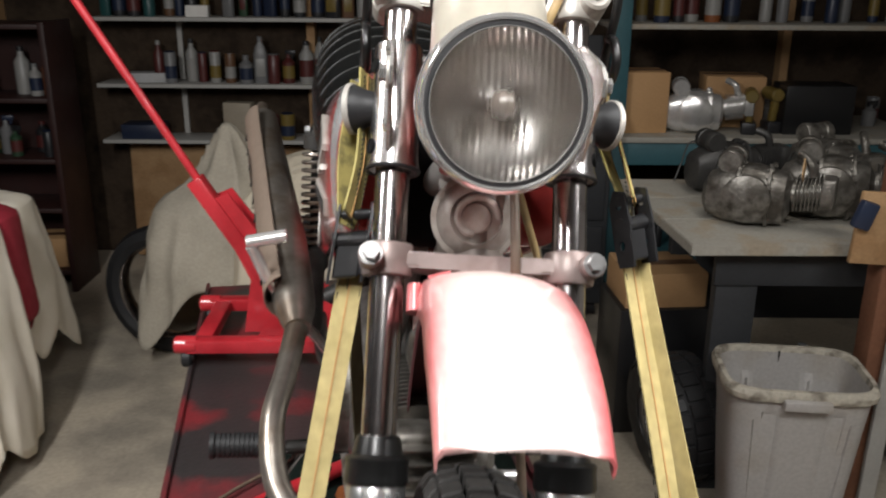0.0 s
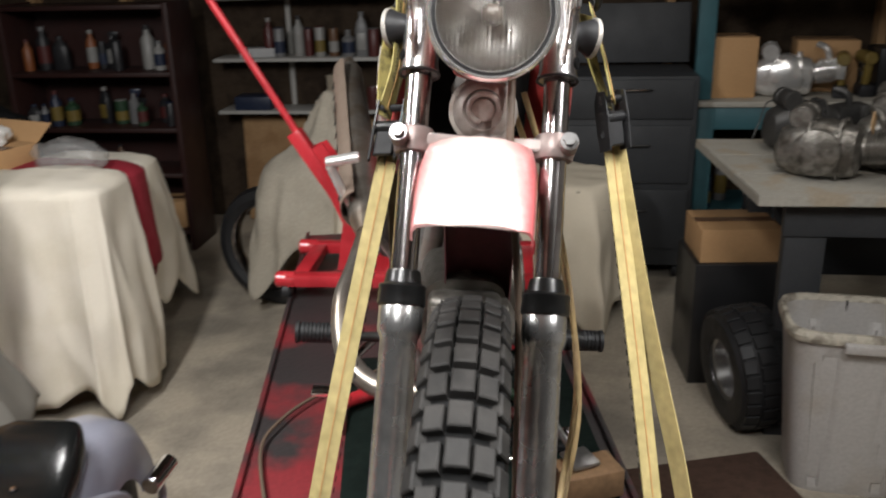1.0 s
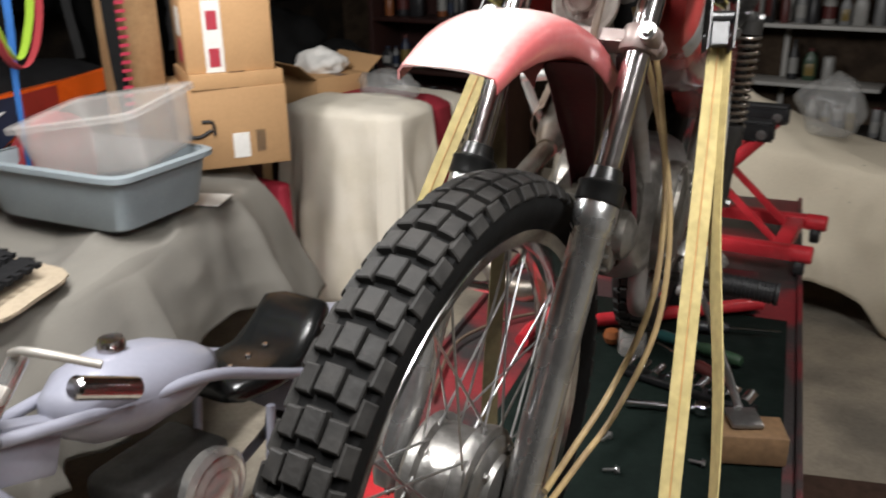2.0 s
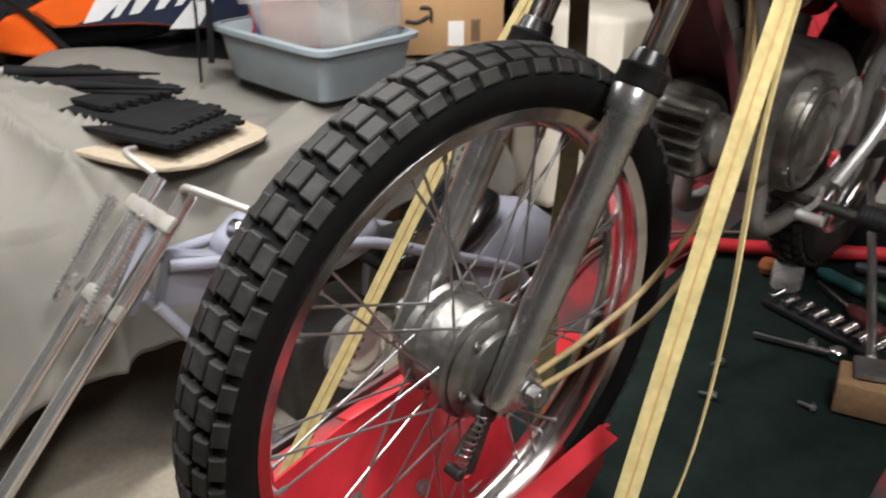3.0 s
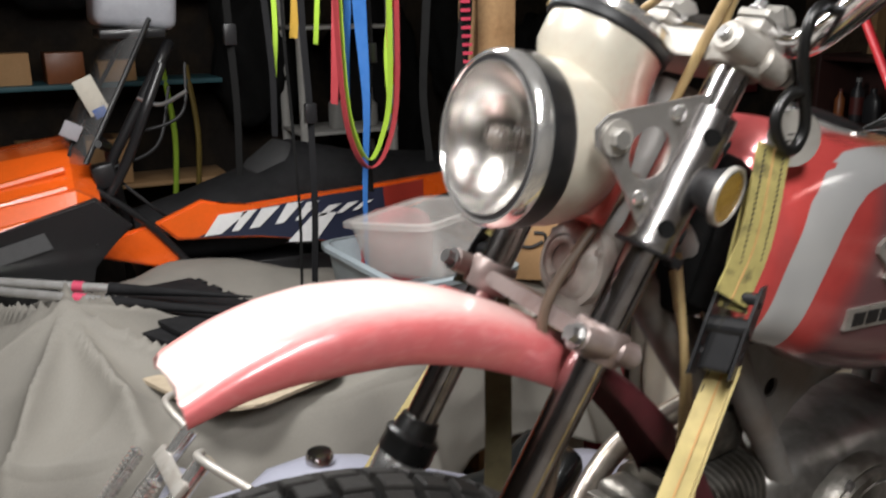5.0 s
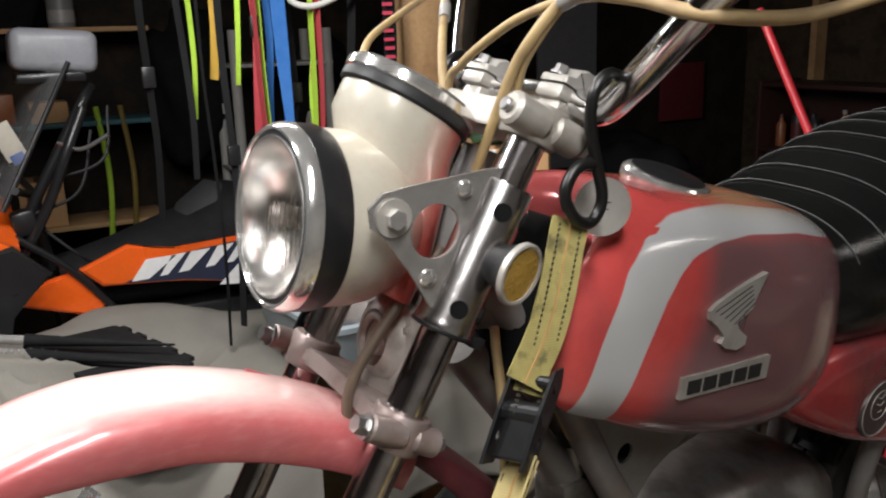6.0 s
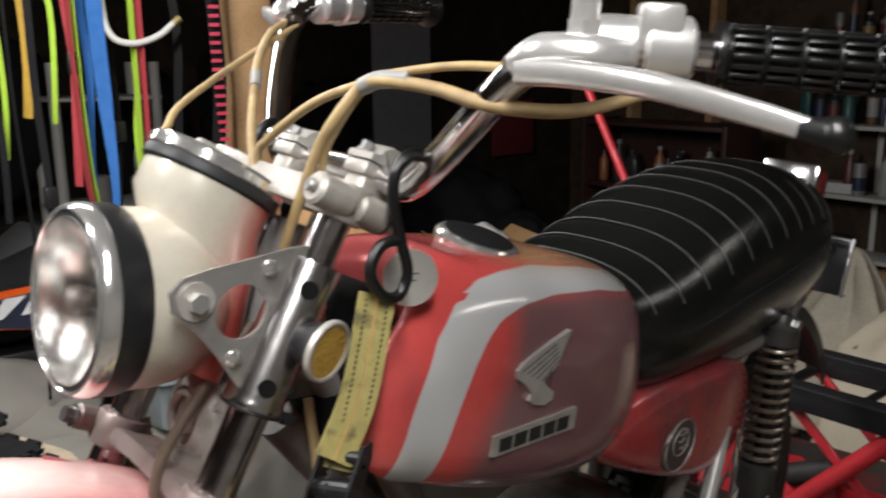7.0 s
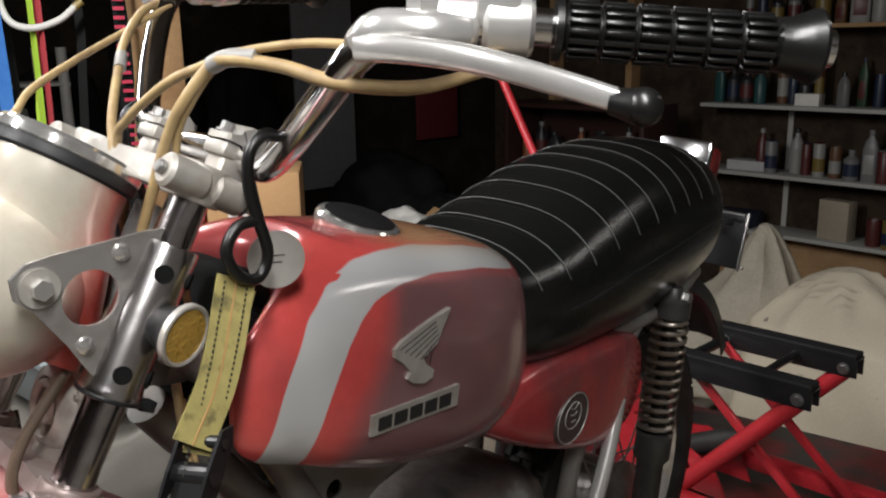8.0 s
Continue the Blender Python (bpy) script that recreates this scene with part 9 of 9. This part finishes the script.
mp("front_tyre", lathe(B(), [(0.10, -0.035), (0.135, -0.045), (0.155, -0.03), (0.16, 0), (0.155, 0.03), (0.135, 0.045), (0.10, 0.035)], W3, 40), BLACK_RUBBER)
mp("front_rim", lathe(B(), [(0, 0.04), (0.04, 0.04), (0.05, 0.02), (0.09, 0.02), (0.105, 0.036), (0.105, -0.036), (0.09, -0.02), (0.05, -0.02), (0.04, -0.04), (0, -0.04)], W3, 32), POLISHED)
mp("front_axle", cyl(B(), (-0.08, -0.13, 0.17), (0.08, -0.13, 0.17), 0.010), STEEL)
mp("engine", box(B(), (0, 0.86, 0.31), (0.20, 0.28, 0.26), None, 0.03, 3), DARK_STEEL, "dark small engine")
mp("flywheel_cover", lathe(B(), [(0.10, -0.02), (0.105, 0.01), (0.09, 0.02), (0.085, 0.014), (0.06, 0.024), (0.055, 0.018), (0.03, 0.03), (0, 0.03)], Matrix.Translation((0.115, 0.90, 0.35)) @ AX, 40), POLISHED, "finned bright flywheel cover")
mp("turn_lamp", cyl(B(), (0.125, 0.58, 0.785), (0.130, 0.72, 0.715), 0.024, seg=20, bevel=0.006), CHROME, "chrome bullet lamp")
mp("exhaust_tip", cyl(B(), (0.15, 1.60, 0.31), (0.16, 1.72, 0.31), 0.026, seg=20, bevel=0.003), CHROME, "chrome exhaust tip")
mp("exhaust_stay", tube(B(), [(0.15, 1.66, 0.31), (0.15, 1.66, 0.22), (0.14, 1.56, 0.10)], 0.012, 10), LAVENDER)

# ---- tools on the lift deck ----
DZ = 0.690
hb = thing("breaker_bar", "red rubber-gripped bent handle lying on the deck", "tool")
part("grip", tube(B(), [(-0.345, 1.335, DZ + 0.02), (-0.352, 1.405, DZ + 0.02), (-0.335, 1.435, DZ + 0.02), (-0.25, 1.51, DZ + 0.02), (-0.12, 1.63, DZ + 0.02), (0.06, 1.80, DZ + 0.02)], 0.016, 12), JACK_RED, hb)
part("knob", lathe(B(), [(0, 0.035), (0.014, 0.032), (0.019, 0.018), (0.014, 0.004), (0, 0)], Matrix.Translation((-0.185, 1.46, DZ)), 18), PALETTE["orange"], hb, "orange knob")
sr = thing("socket_rail", "black rail of chrome sockets on the deck", "socket set", pose(0.02, 1.335, DZ, 0, 0, -8))
part("rail", box(B(), (0, 0, 0.006), (0.28, 0.035, 0.012), None, 0.002), BLACK_STEEL, sr)
for k in range(9):
    part("socket", cyl(B(), (-0.125 + 0.031 * k, -0.012, 0.020), (-0.125 + 0.031 * k, 0.026, 0.024), 0.0075 + 0.0006 * k, seg=14, bevel=0.001), CHROME, sr)


def screwdriver(x, y, rz, colour, label):
    ob = thing("screwdriver", label, "screwdriver", pose(x, y, DZ + 0.014, 0, 0, rz), "screwdrivers")
    part("handle", lathe(B(), [(0, -0.055), (0.010, -0.053), (0.0135, -0.045), (0.0125, 0.0), (0.014, 0.03), (0.009, 0.05), (0, 0.052)], AX, 16), PALETTE[colour], ob)
    part("shaft", cyl(B(), (0.05, 0, 0), (0.16, 0, 0), 0.0032, seg=8), CHROME, ob)


screwdriver(0.050, 1.408, 150, "red", "screwdriver with red handle on the deck")
screwdriver(0.040, 1.500, 165, "green", "screwdriver with green handle on the deck")
screwdriver(-0.060, 1.520, 170, "teal", "screwdriver with teal handle on the deck")
screwdriver(-0.02, 1.62, 20, "black", "screwdriver with black handle on the deck")
bk_ = thing("wood_block", "oily wooden block on the lift deck", "block", pose(0.180, 1.175, DZ, 0, 0, 24))
part("block", box(B(), (0, 0, 0.028), (0.115, 0.075, 0.056), None, 0.004), WOOD_BLOCK, bk_)
sp = thing("tyre_iron", "steel tyre iron resting its spoon on a wooden block", "tyre iron")
part("shaft", tube(B(), [(0.150, 1.205, DZ + 0.068), (0.05, 1.38, DZ + 0.13), (-0.085, 1.62, DZ + 0.19)], 0.0075, 10, 6), STEEL, sp)
part("spoon", box(B(), (0.165, 1.182, DZ + 0.064), (0.055, 0.06, 0.010), Matrix.Rotation(0.5, 4, "Z"), 0.004), STEEL, sp, "flared steel spoon end")
lumpy("shop_rag", (-0.17, 1.98, DZ), (0.11, 0.08, 0.035), RAG, "grey greasy rag crumpled on the deck", "rag", 29)
carton("parts_tray", -0.09, 1.83, DZ - 0.004, 0.26, 0.16, 0.05, 12, BLACK_STEEL, "shallow black parts tray on the deck", tape=False)
for k, (x, y, rz) in enumerate(((0.0, 1.006, 30), (-0.05, 1.10, 80), (0.02, 1.28, 140), (0.12, 1.10, 10))):
    single("loose_bolt", cyl(hexbolt(B(), (0, 0, 0.006), (1, 0, 0), 0.006, 0.005), (-0.022, 0, 0.006), (0, 0, 0.006), 0.003, seg=8), STEEL, "small loose bolt on the green mat", "bolt", pose(x, y, DZ - 0.002, 0, 0, rz), "loose bolts")
wr = thing("ratchet_wrench", "chrome ratchet wrench on the deck", "wrench", pose(0.06, 1.265, DZ + 0.008, 0, 0, 200))
part("handle", cyl(B(), (0, 0, 0), (0.13, 0, 0), 0.006, 0.008, seg=12), CHROME, wr)
part("head", cyl(B(), (-0.012, 0, -0.008), (-0.012, 0, 0.012), 0.015, seg=18, bevel=0.002), CHROME, wr)
single("thin_cord", tube(B(), [(-0.30, 1.62, DZ + 0.004), (-0.42, 1.48, DZ + 0.004), (-0.47, 1.36, DZ + 0.006), (-0.475, 1.25, DZ + 0.004), (-0.40, 1.05, DZ + 0.004)], 0.004, 8), BROWN_CABLE, "brown cord lying along the deck edge", "cord")
jarx = thing("parts_jar", "clear jar of small screws on the deck", "jar", pose(-0.13, 1.44, DZ))
part("glass", lathe(B(), [(0, 0), (0.028, 0), (0.03, 0.004), (0.03, 0.05), (0.026, 0.056)], None, 22), CLEAR, jarx)
part("screws", lathe(B(), [(0, 0.003), (0.026, 0.003), (0.026, 0.022), (0, 0.026)], None, 16), GREASY_ALLOY, jarx, "heap of small screws")
